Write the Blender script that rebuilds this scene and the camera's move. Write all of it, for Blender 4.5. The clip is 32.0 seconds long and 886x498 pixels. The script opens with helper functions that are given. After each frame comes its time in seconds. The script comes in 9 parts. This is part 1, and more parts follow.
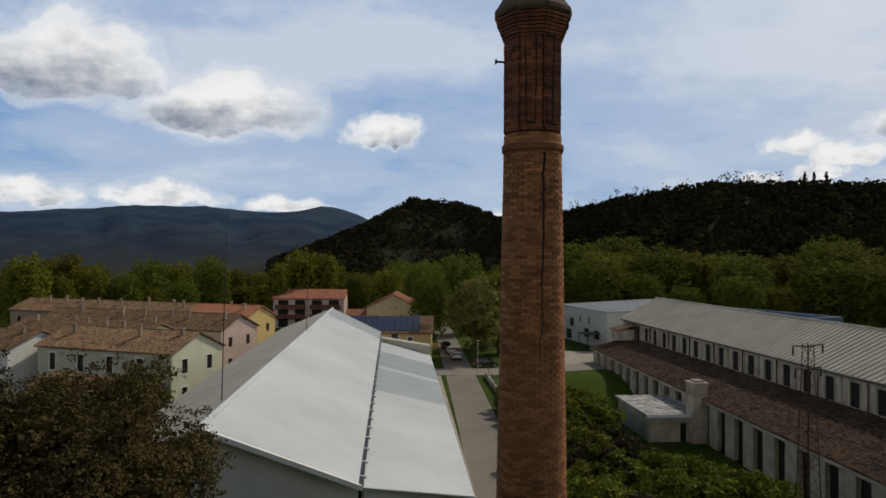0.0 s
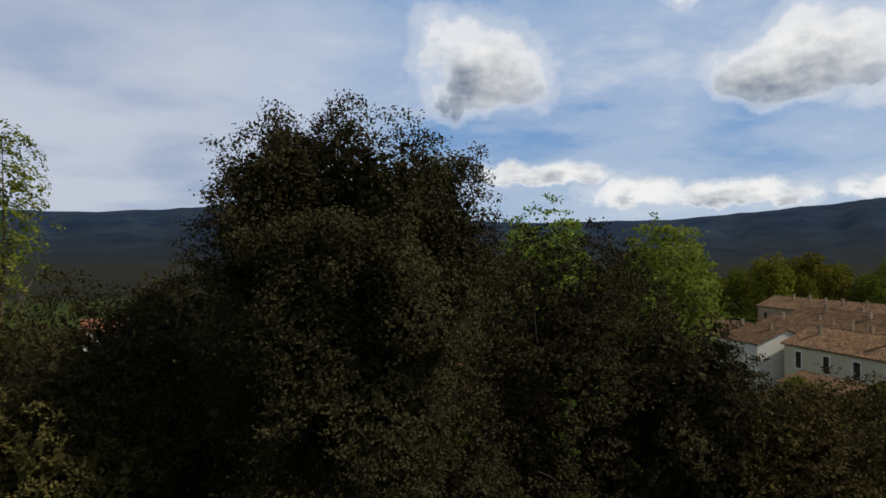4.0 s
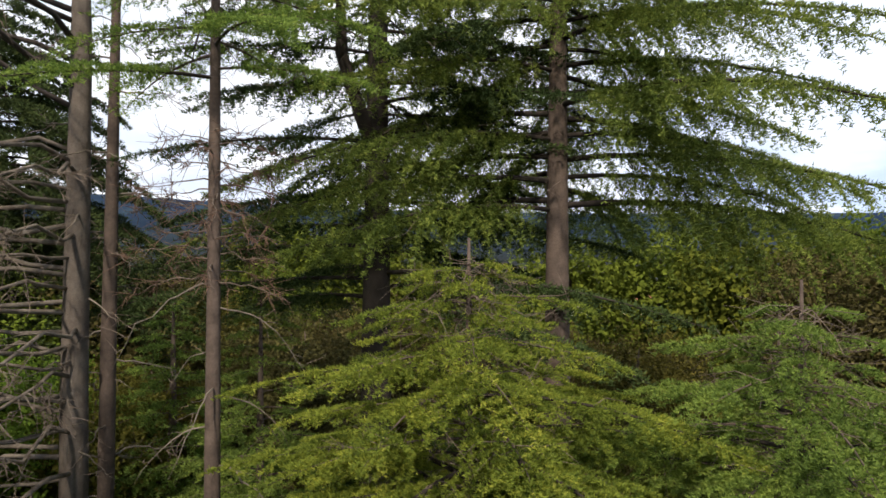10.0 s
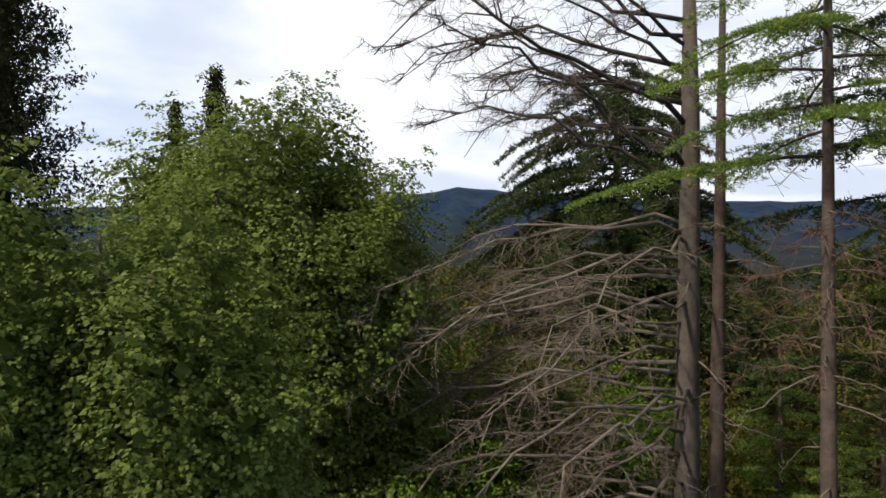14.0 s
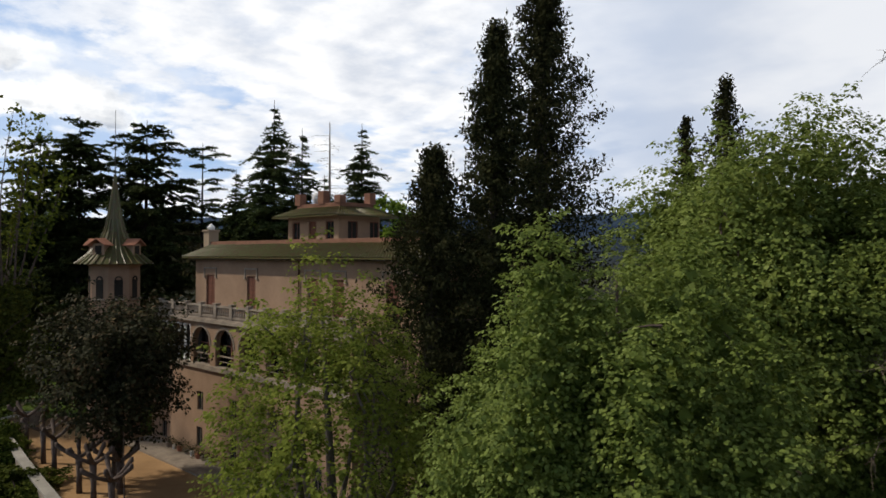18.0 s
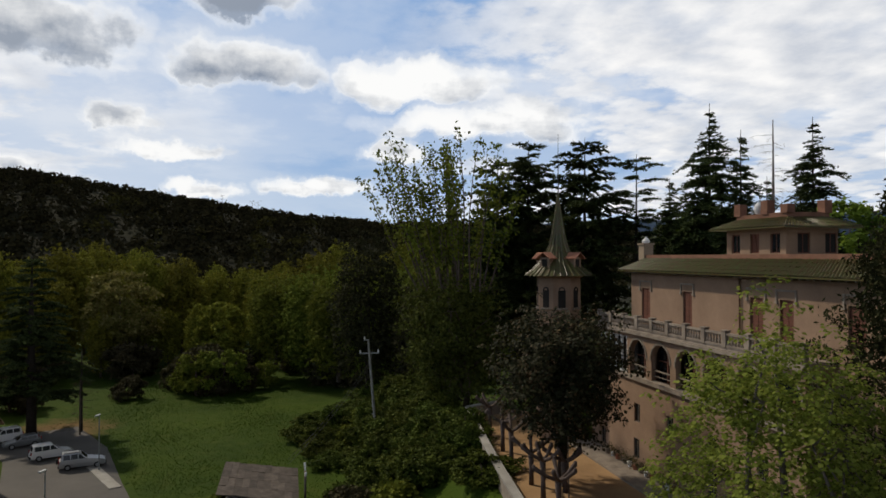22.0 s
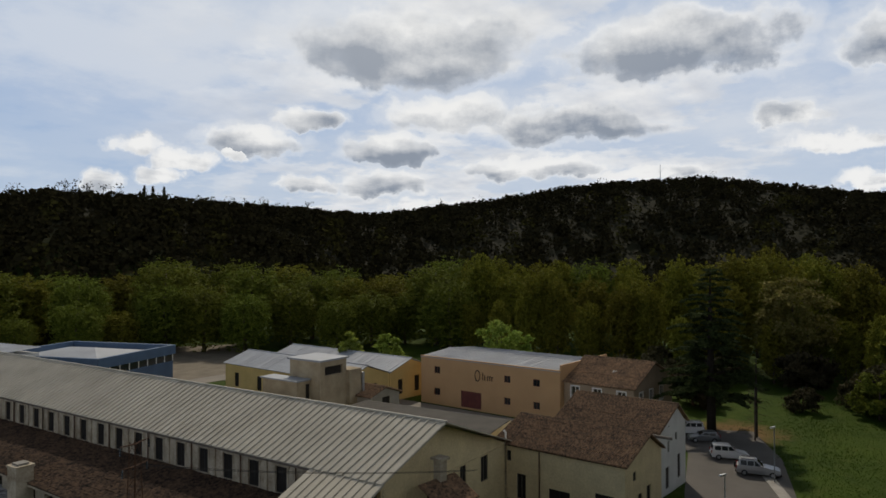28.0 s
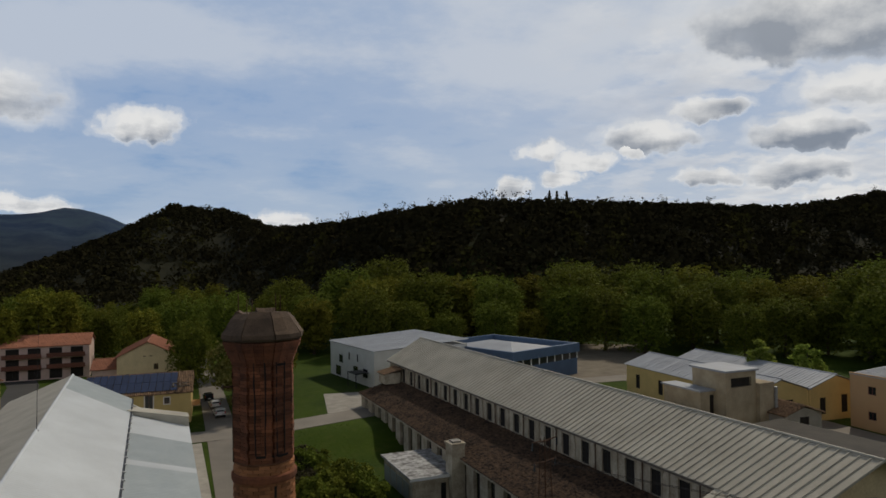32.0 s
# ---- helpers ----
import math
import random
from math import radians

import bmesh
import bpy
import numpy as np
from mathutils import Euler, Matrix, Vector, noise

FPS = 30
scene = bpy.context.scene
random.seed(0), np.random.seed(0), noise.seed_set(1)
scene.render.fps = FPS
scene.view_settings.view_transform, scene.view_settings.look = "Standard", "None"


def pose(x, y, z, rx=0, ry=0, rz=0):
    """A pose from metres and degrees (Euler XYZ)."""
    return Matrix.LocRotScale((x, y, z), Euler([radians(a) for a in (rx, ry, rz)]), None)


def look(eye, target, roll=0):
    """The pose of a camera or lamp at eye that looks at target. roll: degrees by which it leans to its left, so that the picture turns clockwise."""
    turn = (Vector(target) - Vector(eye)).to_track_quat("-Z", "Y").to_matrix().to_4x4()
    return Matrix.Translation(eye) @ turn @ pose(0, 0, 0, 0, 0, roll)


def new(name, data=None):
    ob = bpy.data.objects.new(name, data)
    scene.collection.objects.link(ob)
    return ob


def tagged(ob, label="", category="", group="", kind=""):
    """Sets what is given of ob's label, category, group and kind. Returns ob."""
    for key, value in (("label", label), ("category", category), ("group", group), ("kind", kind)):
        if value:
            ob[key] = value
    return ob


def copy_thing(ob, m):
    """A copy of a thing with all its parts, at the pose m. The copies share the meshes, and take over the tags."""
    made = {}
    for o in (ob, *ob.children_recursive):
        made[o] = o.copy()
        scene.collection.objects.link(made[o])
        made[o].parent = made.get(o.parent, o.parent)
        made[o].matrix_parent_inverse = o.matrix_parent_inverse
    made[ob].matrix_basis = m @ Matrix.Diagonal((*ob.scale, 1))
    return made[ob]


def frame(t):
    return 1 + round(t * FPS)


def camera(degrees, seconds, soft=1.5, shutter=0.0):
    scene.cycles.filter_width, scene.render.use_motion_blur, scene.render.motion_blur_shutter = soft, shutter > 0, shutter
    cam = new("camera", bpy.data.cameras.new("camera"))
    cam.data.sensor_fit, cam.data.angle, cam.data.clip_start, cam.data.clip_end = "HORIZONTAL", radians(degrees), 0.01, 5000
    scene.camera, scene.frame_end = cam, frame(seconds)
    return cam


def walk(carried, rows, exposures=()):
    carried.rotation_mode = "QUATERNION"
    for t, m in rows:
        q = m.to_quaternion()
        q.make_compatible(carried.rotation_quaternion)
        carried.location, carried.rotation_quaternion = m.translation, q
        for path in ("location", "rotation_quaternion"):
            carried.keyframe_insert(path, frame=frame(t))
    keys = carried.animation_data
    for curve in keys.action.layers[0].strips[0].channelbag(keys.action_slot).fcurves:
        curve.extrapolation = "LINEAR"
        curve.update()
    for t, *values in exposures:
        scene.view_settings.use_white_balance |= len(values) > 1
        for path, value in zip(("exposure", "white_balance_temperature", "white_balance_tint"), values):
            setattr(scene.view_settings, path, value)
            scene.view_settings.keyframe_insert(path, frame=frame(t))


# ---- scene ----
PATH = [
    (0.0, pose(-0.000, -0.000, 18.020, 90.810, -0.289, -0.000)),
    (0.5, pose(0.094, -0.223, 18.580, 90.826, -0.362, 1.717)),
    (1.0, pose(0.071, -0.432, 18.749, 90.762, -0.471, 11.112)),
    (1.5, pose(0.018, -0.520, 18.824, 90.663, -0.498, 19.272)),
    (2.0, pose(-0.027, -0.509, 18.857, 90.550, -0.514, 27.835)),
    (2.5, pose(-0.061, -0.473, 18.873, 90.446, -0.460, 35.714)),
    (3.0, pose(-0.109, -0.485, 18.864, 90.396, -0.284, 42.932)),
    (3.5, pose(-0.116, -0.523, 18.838, 90.408, -0.130, 49.585)),
    (4.0, pose(-0.106, -0.603, 18.581, 90.415, 0.007, 56.252)),
    (4.5, pose(-0.083, -0.702, 18.231, 90.416, 0.121, 62.960)),
    (5.0, pose(-0.050, -0.801, 17.927, 90.417, 0.205, 69.737)),
    (5.5, pose(-0.007, -0.883, 17.805, 90.441, 0.236, 76.608)),
    (6.0, pose(0.050, -0.925, 18.003, 90.519, 0.161, 83.603)),
    (6.5, pose(0.200, -0.917, 18.214, 90.424, 0.155, 90.148)),
    (7.0, pose(0.325, -0.959, 18.463, 90.381, 0.147, 97.195)),
    (7.5, pose(0.295, -0.973, 18.678, 90.377, 0.107, 103.618)),
    (8.0, pose(0.241, -1.034, 18.902, 90.453, -0.050, 110.410)),
    (8.5, pose(0.281, -1.094, 19.131, 90.481, -0.083, 116.632)),
    (9.0, pose(0.459, -1.166, 19.399, 90.541, -0.200, 123.126)),
    (9.5, pose(0.597, -1.176, 19.667, 90.529, -0.276, 129.151)),
    (10.0, pose(0.695, -1.304, 20.008, 90.434, -0.279, 135.440)),
    (10.5, pose(0.694, -1.316, 20.318, 90.292, -0.242, 141.371)),
    (11.0, pose(0.774, -1.261, 20.568, 90.274, -0.130, 147.652)),
    (11.5, pose(0.784, -1.216, 20.772, 90.349, -0.087, 153.446)),
    (12.0, pose(0.818, -1.169, 20.967, 90.417, -0.083, 159.711)),
    (12.5, pose(0.885, -1.160, 21.180, 90.441, -0.134, 165.323)),
    (13.0, pose(0.973, -1.147, 21.415, 90.482, -0.161, 171.079)),
    (13.5, pose(1.002, -1.176, 21.634, 90.534, -0.164, 176.388)),
    (14.0, pose(0.992, -1.151, 21.872, 90.533, -0.178, 182.177)),
    (14.5, pose(0.956, -1.111, 22.130, 90.458, -0.259, 187.655)),
    (15.0, pose(0.817, -0.923, 22.247, 90.441, -0.217, 192.925)),
    (15.5, pose(0.634, -0.671, 22.281, 90.455, -0.134, 198.058)),
    (16.0, pose(0.453, -0.423, 22.288, 90.480, -0.062, 203.126)),
    (16.5, pose(0.324, -0.246, 22.322, 90.500, -0.032, 208.202)),
    (17.0, pose(0.307, -0.228, 22.442, 90.507, -0.069, 213.356)),
    (17.5, pose(0.358, -0.230, 22.563, 90.540, -0.105, 218.008)),
    (18.0, pose(0.427, -0.236, 22.705, 90.553, -0.105, 222.839)),
    (18.5, pose(0.479, -0.217, 22.837, 90.543, -0.079, 227.101)),
    (19.0, pose(0.514, -0.203, 22.969, 90.559, -0.062, 231.631)),
    (19.5, pose(0.579, -0.232, 23.087, 90.590, -0.069, 235.864)),
    (20.0, pose(0.623, -0.213, 23.205, 90.607, -0.068, 240.327)),
    (20.5, pose(0.671, -0.209, 23.315, 90.658, -0.031, 244.457)),
    (21.0, pose(0.745, -0.247, 23.439, 90.653, -0.021, 248.916)),
    (21.5, pose(0.772, -0.248, 23.582, 90.661, -0.005, 253.083)),
    (22.0, pose(0.757, -0.193, 23.712, 90.657, 0.041, 257.518)),
    (22.5, pose(0.720, -0.156, 23.837, 90.641, 0.018, 261.654)),
    (23.0, pose(0.738, -0.134, 23.981, 90.635, 0.012, 266.099)),
    (23.5, pose(0.763, -0.151, 24.115, 90.613, 0.009, 270.268)),
    (24.0, pose(0.780, -0.153, 24.253, 90.627, 0.020, 274.745)),
    (24.5, pose(0.829, -0.127, 24.369, 90.641, 0.011, 278.879)),
    (25.0, pose(0.894, 0.017, 24.481, 90.663, 0.096, 283.284)),
    (25.5, pose(0.938, 0.089, 24.600, 90.699, 0.163, 287.426)),
    (26.0, pose(0.968, 0.103, 24.715, 90.689, 0.172, 291.662)),
    (26.5, pose(0.991, 0.087, 24.834, 90.678, 0.169, 295.973)),
    (27.0, pose(1.009, 0.064, 24.964, 90.681, 0.181, 300.343)),
    (27.5, pose(1.024, 0.052, 25.113, 90.691, 0.206, 304.753)),
    (28.0, pose(1.037, 0.072, 25.291, 90.673, 0.221, 309.186)),
    (28.5, pose(1.041, 0.107, 25.461, 90.629, 0.237, 313.208)),
    (29.0, pose(1.080, 0.181, 25.644, 90.680, 0.286, 317.388)),
    (29.5, pose(1.073, 0.155, 25.727, 90.750, 0.331, 321.288)),
    (30.0, pose(1.021, 0.173, 25.826, 90.749, 0.371, 325.431)),
    (30.5, pose(0.977, 0.160, 25.925, 90.795, 0.470, 329.297)),
    (31.0, pose(0.976, 0.099, 26.036, 90.773, 0.579, 333.333)),
    (31.5, pose(1.010, -0.001, 26.166, 90.757, 0.689, 337.180)),
    (32.0, pose(1.068, -0.085, 26.317, 90.750, 0.843, 341.356)),
]

FOV = 65.22
cam = camera(FOV, 32.0, soft=1.6)
EXPOSURES = [(0.0, -0.3), (1.0, -0.35), (3.0, -0.35), (4.5, -0.2), (6.5, 0.3), (8.0, 0.5), (9.0, 0.75), (12.0, 0.8), (14.0, 0.45), (17.0, 0.2), (20.0, -0.05), (24.0, -0.15), (27.0, -0.25), (30.0, -0.4), (32.0, -0.5)]
walk(cam, PATH, EXPOSURES)

# ---- world, sun ----
SUN_YAW, SUN_EL = 309.0, 44.0
sun_dir = Vector((-math.sin(radians(SUN_YAW)) * math.cos(radians(SUN_EL)), math.cos(radians(SUN_YAW)) * math.cos(radians(SUN_EL)), math.sin(radians(SUN_EL))))
sun = new("sun", bpy.data.lights.new("sun", "SUN"))
sun.data.energy, sun.data.angle, sun.data.color = 2.7, radians(2.0), (1.0, 0.89, 0.73)
sun.matrix_world = look((0, 0, 80), Vector((0, 0, 80)) - sun_dir)


class Nodes:
    """Short hand for building a node tree."""

    def __init__(self, tree):
        self.t = tree
        tree.nodes.clear()

    def add(self, kind, operation=None, data_type=None, blend_type=None, noise_dimensions=None, sky_type=None):
        n = self.t.nodes.new(kind)
        if operation:
            n.operation = operation
        if data_type:
            n.data_type, n.blend_type = data_type, blend_type
        if noise_dimensions:
            n.noise_dimensions = noise_dimensions
        if sky_type:
            n.sky_type = sky_type
        return n

    def link(self, a, b):
        self.t.links.new(a, b)

    def math(self, op, a, b=None, c=None, clamp=False):
        n = self.add("ShaderNodeMath", operation=op)
        n.use_clamp = clamp
        for i, v in enumerate((a, b, c)):
            if v is None:
                continue
            if isinstance(v, (int, float)):
                n.inputs[i].default_value = v
            else:
                self.link(v, n.inputs[i])
        return n.outputs[0]

    def mix(self, fac, a, b, blend="MIX"):
        n = self.add("ShaderNodeMix", data_type="RGBA", blend_type=blend)
        for i, v in ((0, fac), (6, a), (7, b)):
            if isinstance(v, (int, float)):
                n.inputs[i].default_value = v
            elif isinstance(v, tuple):
                n.inputs[i].default_value = (*v, 1)
            else:
                self.link(v, n.inputs[i])
        return n.outputs[2]

    def ramp(self, fac, stops, smooth=False):
        n = self.add("ShaderNodeValToRGB")
        if smooth:
            n.color_ramp.interpolation = "EASE"
        el = n.color_ramp.elements
        while len(el) < len(stops):
            el.new(0.5)
        for e, (p, c) in zip(el, stops):
            e.position = p
            e.color = (c, c, c, 1) if isinstance(c, (int, float)) else (*c, 1)
        self.link(fac, n.inputs[0])
        return n.outputs[0]

    def noise(self, vec, scale, detail=4.0, rough=0.55, dims="3D"):
        n = self.add("ShaderNodeTexNoise", noise_dimensions=dims)
        n.inputs["Scale"].default_value, n.inputs["Detail"].default_value, n.inputs["Roughness"].default_value = scale, detail, rough
        if vec is not None:
            self.link(vec, n.inputs["Vector"])
        return n.outputs[0]


world = bpy.data.worlds.new("sky")
scene.world = world
world.use_nodes = True
W = Nodes(world.node_tree)
out = W.add("ShaderNodeOutputWorld")
bg = W.add("ShaderNodeBackground")
W.link(bg.outputs[0], out.inputs[0])
sky = W.add("ShaderNodeTexSky", sky_type="NISHITA")
sky.sun_disc, sky.sun_elevation, sky.sun_rotation = False, radians(SUN_EL), radians(-SUN_YAW)
sky.air_density, sky.dust_density, sky.ozone_density = 1.0, 1.2, 1.4
coord = W.add("ShaderNodeTexCoord")
sep = W.add("ShaderNodeSeparateXYZ")
W.link(coord.outputs["Generated"], sep.inputs[0])
up = W.math("MAXIMUM", W.math("ADD", sep.outputs[2], 0.16), 0.05)


def cloud_plane(shift, lower=1.0):
    comb = W.add("ShaderNodeCombineXYZ")
    deck = W.math("MULTIPLY", up, lower)
    W.link(W.math("ADD", W.math("DIVIDE", sep.outputs[0], deck), shift[0]), comb.inputs[0])
    W.link(W.math("ADD", W.math("DIVIDE", sep.outputs[1], deck), shift[1]), comb.inputs[1])
    comb.inputs[2].default_value = 1.3
    return comb.outputs[0]


# thin high veil over blue, haze towards the horizon
flat = cloud_plane((0.0, 0.0))
veil = W.ramp(W.noise(flat, 0.75, 8.0, 0.6), [(0.36, 0.02), (0.5, 0.45), (0.64, 0.9)], True)
blue = W.mix(0.85, sky.outputs[0], (1.9, 4.7, 9.6))
col = W.mix(veil, blue, (9.2, 10.1, 11.6))
col = W.mix(W.ramp(sep.outputs[2], [(0.0, 0.8), (0.2, 0.0)]), col, (7.7, 9.2, 11.0))
way = coord.outputs["Generated"]
heading = W.math("MULTIPLY", W.math("ARCTAN2", W.math("MULTIPLY", sep.outputs[0], -1.0), sep.outputs[1]), 57.2958)
height = W.math("MULTIPLY", W.math("ARCSINE", sep.outputs[2]), 57.2958)


def sector(a, b, c, d):
    """One between headings b and c, fading out to a and d."""
    h = W.math("MODULO", W.math("ADD", heading, 360.0), 360.0)
    n = W.math("MULTIPLY", W.math("SUBTRACT", h, a), 1.0 / (b - a), clamp=True)
    return W.math("MULTIPLY", n, W.math("MULTIPLY", W.math("SUBTRACT", d, h), 1.0 / (d - c), clamp=True))


# pale glare round the sun's heading
col = W.mix(W.math("MULTIPLY", sector(262.0, 292.0, 316.0, 345.0), 0.38), col, (10.8, 11.2, 11.8))
# a closed soft layer behind the trees, broken cloud over the villa
layer = W.mix(W.ramp(W.noise(flat, 0.9, 5.0, 0.5), [(0.38, 0.0), (0.6, 1.0)], True), (5.2, 6.4, 8.8), (8.4, 9.1, 10.6))
col = W.mix(W.math("MULTIPLY", sector(58.0, 76.0, 200.0, 226.0), 0.94), col, layer)
white_layer = W.mix(W.ramp(W.noise(flat, 1.1, 5.0, 0.5), [(0.36, 0.0), (0.58, 1.0)], True), (7.0, 7.7, 9.0), (10.2, 10.4, 10.8))
col = W.mix(W.math("MULTIPLY", sector(105.0, 130.0, 200.0, 226.0), 0.9), col, white_layer)
heap = W.noise(flat, 1.9, 8.0, 0.55)
heap_lit = W.noise(cloud_plane((sun_dir.x * 0.12, sun_dir.y * 0.12)), 1.9, 6.0, 0.55)
lit = W.math("ADD", 0.62, W.math("MULTIPLY", W.math("SUBTRACT", heap, heap_lit), 3.2), clamp=True)
broken = W.mix(lit, (6.6, 7.3, 8.6), (13.4, 13.3, 13.2))
col = W.mix(W.math("MULTIPLY", sector(205.0, 222.0, 250.0, 264.0), W.ramp(heap, [(0.42, 0.0), (0.5, 0.85), (0.6, 1.0)], True)), col, broken)

glow = W.mix(lit, (7.4, 8.0, 9.2), (13.4, 13.4, 13.4))
col = W.mix(W.math("MULTIPLY", sector(272.0, 288.0, 318.0, 336.0), W.ramp(W.noise(flat, 2.3, 8.0, 0.58), [(0.46, 0.0), (0.56, 0.7), (0.66, 0.95)], True)), col, glow)


def heaped_clouds(col, clouds, ragged, swing, fine):
    """Cumulus: heading, height, half width and half height in degrees, and how grey its underside is."""
    n1, n2 = W.noise(way, ragged, 6.0, 0.56), W.noise(way, ragged * 1.3, 6.0, 0.56)
    hd = W.math("MULTIPLY_ADD", W.math("SUBTRACT", n1, 0.5), swing, heading)
    ht = W.math("MULTIPLY_ADD", W.math("SUBTRACT", n2, 0.5), swing * 0.42, height)
    best, tone = -1.0, 0.0
    for yc, ec, hw, hh, dark in clouds:
        a = W.math("MULTIPLY", W.math("WRAP", W.math("SUBTRACT", hd, yc), 180.0, -180.0), 1.0 / hw)
        de = W.math("SUBTRACT", ht, ec)
        b = W.math("MAXIMUM", W.math("MULTIPLY", de, 1.0 / hh), W.math("MULTIPLY", de, -1.7 / hh))
        v = W.math("SUBTRACT", 1.0, W.math("MULTIPLY_ADD", a, a, W.math("MULTIPLY", b, b)))
        t = W.math("MULTIPLY_ADD", de, -0.95 * dark / hh, 0.7 * dark + 0.9 * max(0.0, dark - 0.7))
        tone = W.math("MULTIPLY_ADD", W.math("GREATER_THAN", v, best), W.math("SUBTRACT", W.math("MAXIMUM", t, 0.0), tone), tone)
        best = W.math("MAXIMUM", best, v)
    deep = W.ramp(W.math("MULTIPLY_ADD", best, 0.5, W.math("MULTIPLY_ADD", tone, 0.11, 0.42)), [(0.46, 0.0), (0.68, 0.75), (0.9, 1.0)], True)
    grain = W.math("MULTIPLY", W.math("SUBTRACT", W.noise(way, fine, 6.0, 0.62), 0.5), 2.0)
    grain = W.math("MULTIPLY_ADD", W.math("SUBTRACT", W.noise(way, fine * 0.42, 3.0, 0.5), 0.5), 2.6, grain)
    shade = W.math("MULTIPLY", deep, W.math("ADD", tone, grain))
    shade = W.math("SUBTRACT", shade, W.math("MULTIPLY", W.math("SUBTRACT", lit, 0.62), 0.7), clamp=True)
    body = W.mix(shade, (13.6, 13.6, 13.5), (3.0, 3.7, 4.9))
    thick = W.ramp(W.math("MULTIPLY_ADD", best, 0.5, 0.5), [(0.16, 0.0), (0.44, 0.3), (0.62, 0.8), (0.84, 1.0)], True)
    return W.mix(thick, col, body)


col = heaped_clouds(col, [(28.8, 13.6, 6.6, 3.6, 0.75), (17.6, 11.2, 6.8, 2.9, 0.75), (52.8, 14.0, 5.6, 5.0, 0.8), (31.5, 20.5, 6.0, 2.4, 0.3), (311.5, 16.2, 11.0, 4.2, 0.92), (291.0, 15.8, 7.6, 3.6, 0.88),
                          (299.0, 10.4, 8.0, 2.2, 0.9), (273.5, 14.6, 7.5, 2.4, 0.7), (274.0, 20.0, 6.0, 2.6, 0.8), (260.0, 13.8, 6.5, 2.2, 0.5), (254.0, 10.5, 8.0, 1.8, 0.35), (308.5, 11.2, 6.5, 2.2, 0.8)], 7.0, 14.0, 9.0)
col = heaped_clouds(col, [(4.6, 10.0, 2.9, 1.5, 0.5), (333.0, 8.2, 2.2, 0.9, 0.2), (329.8, 7.2, 2.3, 1.1, 0.3), (324.6, 8.9, 4.0, 1.7, 0.85), (313.5, 8.5, 4.2, 1.7, 0.9), (319.8, 11.0, 2.6, 1.2, 0.75), (314.0, 5.8, 3.8, 1.4, 0.7),
                          (283.0, 10.2, 2.8, 1.4, 0.25), (279.2, 8.1, 3.6, 0.9, 0.2), (261.5, 8.4, 2.3, 1.4, 0.2), (331.3, 6.2, 1.9, 1.0, 0.6), (336.0, 5.7, 1.7, 0.9, 0.45), (320.4, 5.8, 2.6, 0.9, 0.5), (326.0, 8.0, 1.6, 0.8, 0.5)], 20.0, 5.6, 26.0)
col = heaped_clouds(col, [(22.5, 4.6, 4.2, 1.1, 0.3), (33.0, 4.4, 5.0, 1.2, 0.35), (12.5, 4.0, 3.6, 0.9, 0.2), (41.0, 4.6, 4.0, 1.4, 0.3), (354.5, 2.6, 3.4, 1.2, 0.25), (1.5, 2.2, 3.0, 1.0, 0.2), (292.0, 6.4, 4.0, 0.9, 0.3), (301.5, 7.0, 6.0, 1.1, 0.5),
                          (268.0, 5.6, 4.5, 0.9, 0.2), (277.0, 5.2, 3.0, 0.8, 0.15), (48.0, 6.2, 5.0, 1.2, 0.3), (309.5, 3.9, 5.0, 0.9, 0.4)], 20.0, 5.6, 26.0)
# unseen zenith above the decks, darkened to near-neutral to cut the ambient light
col = W.mix(W.ramp(sep.outputs[2], [(0.42, 0.0), (0.62, 0.95)], True), col, (1.1, 1.25, 1.5))
aim = W.add("ShaderNodeVectorMath", operation="DOT_PRODUCT")
W.link(coord.outputs["Generated"], aim.inputs[0])
aim.inputs[1].default_value = tuple(sun_dir)
col = W.mix(W.ramp(aim.outputs["Value"], [(0.6, 0.0), (0.82, 0.12), (0.95, 0.35)]), col, (12.6, 12.5, 12.0))
W.link(col, bg.inputs[0])
bg.inputs[1].default_value = 0.078

# ---- materials ----
MATS = {}


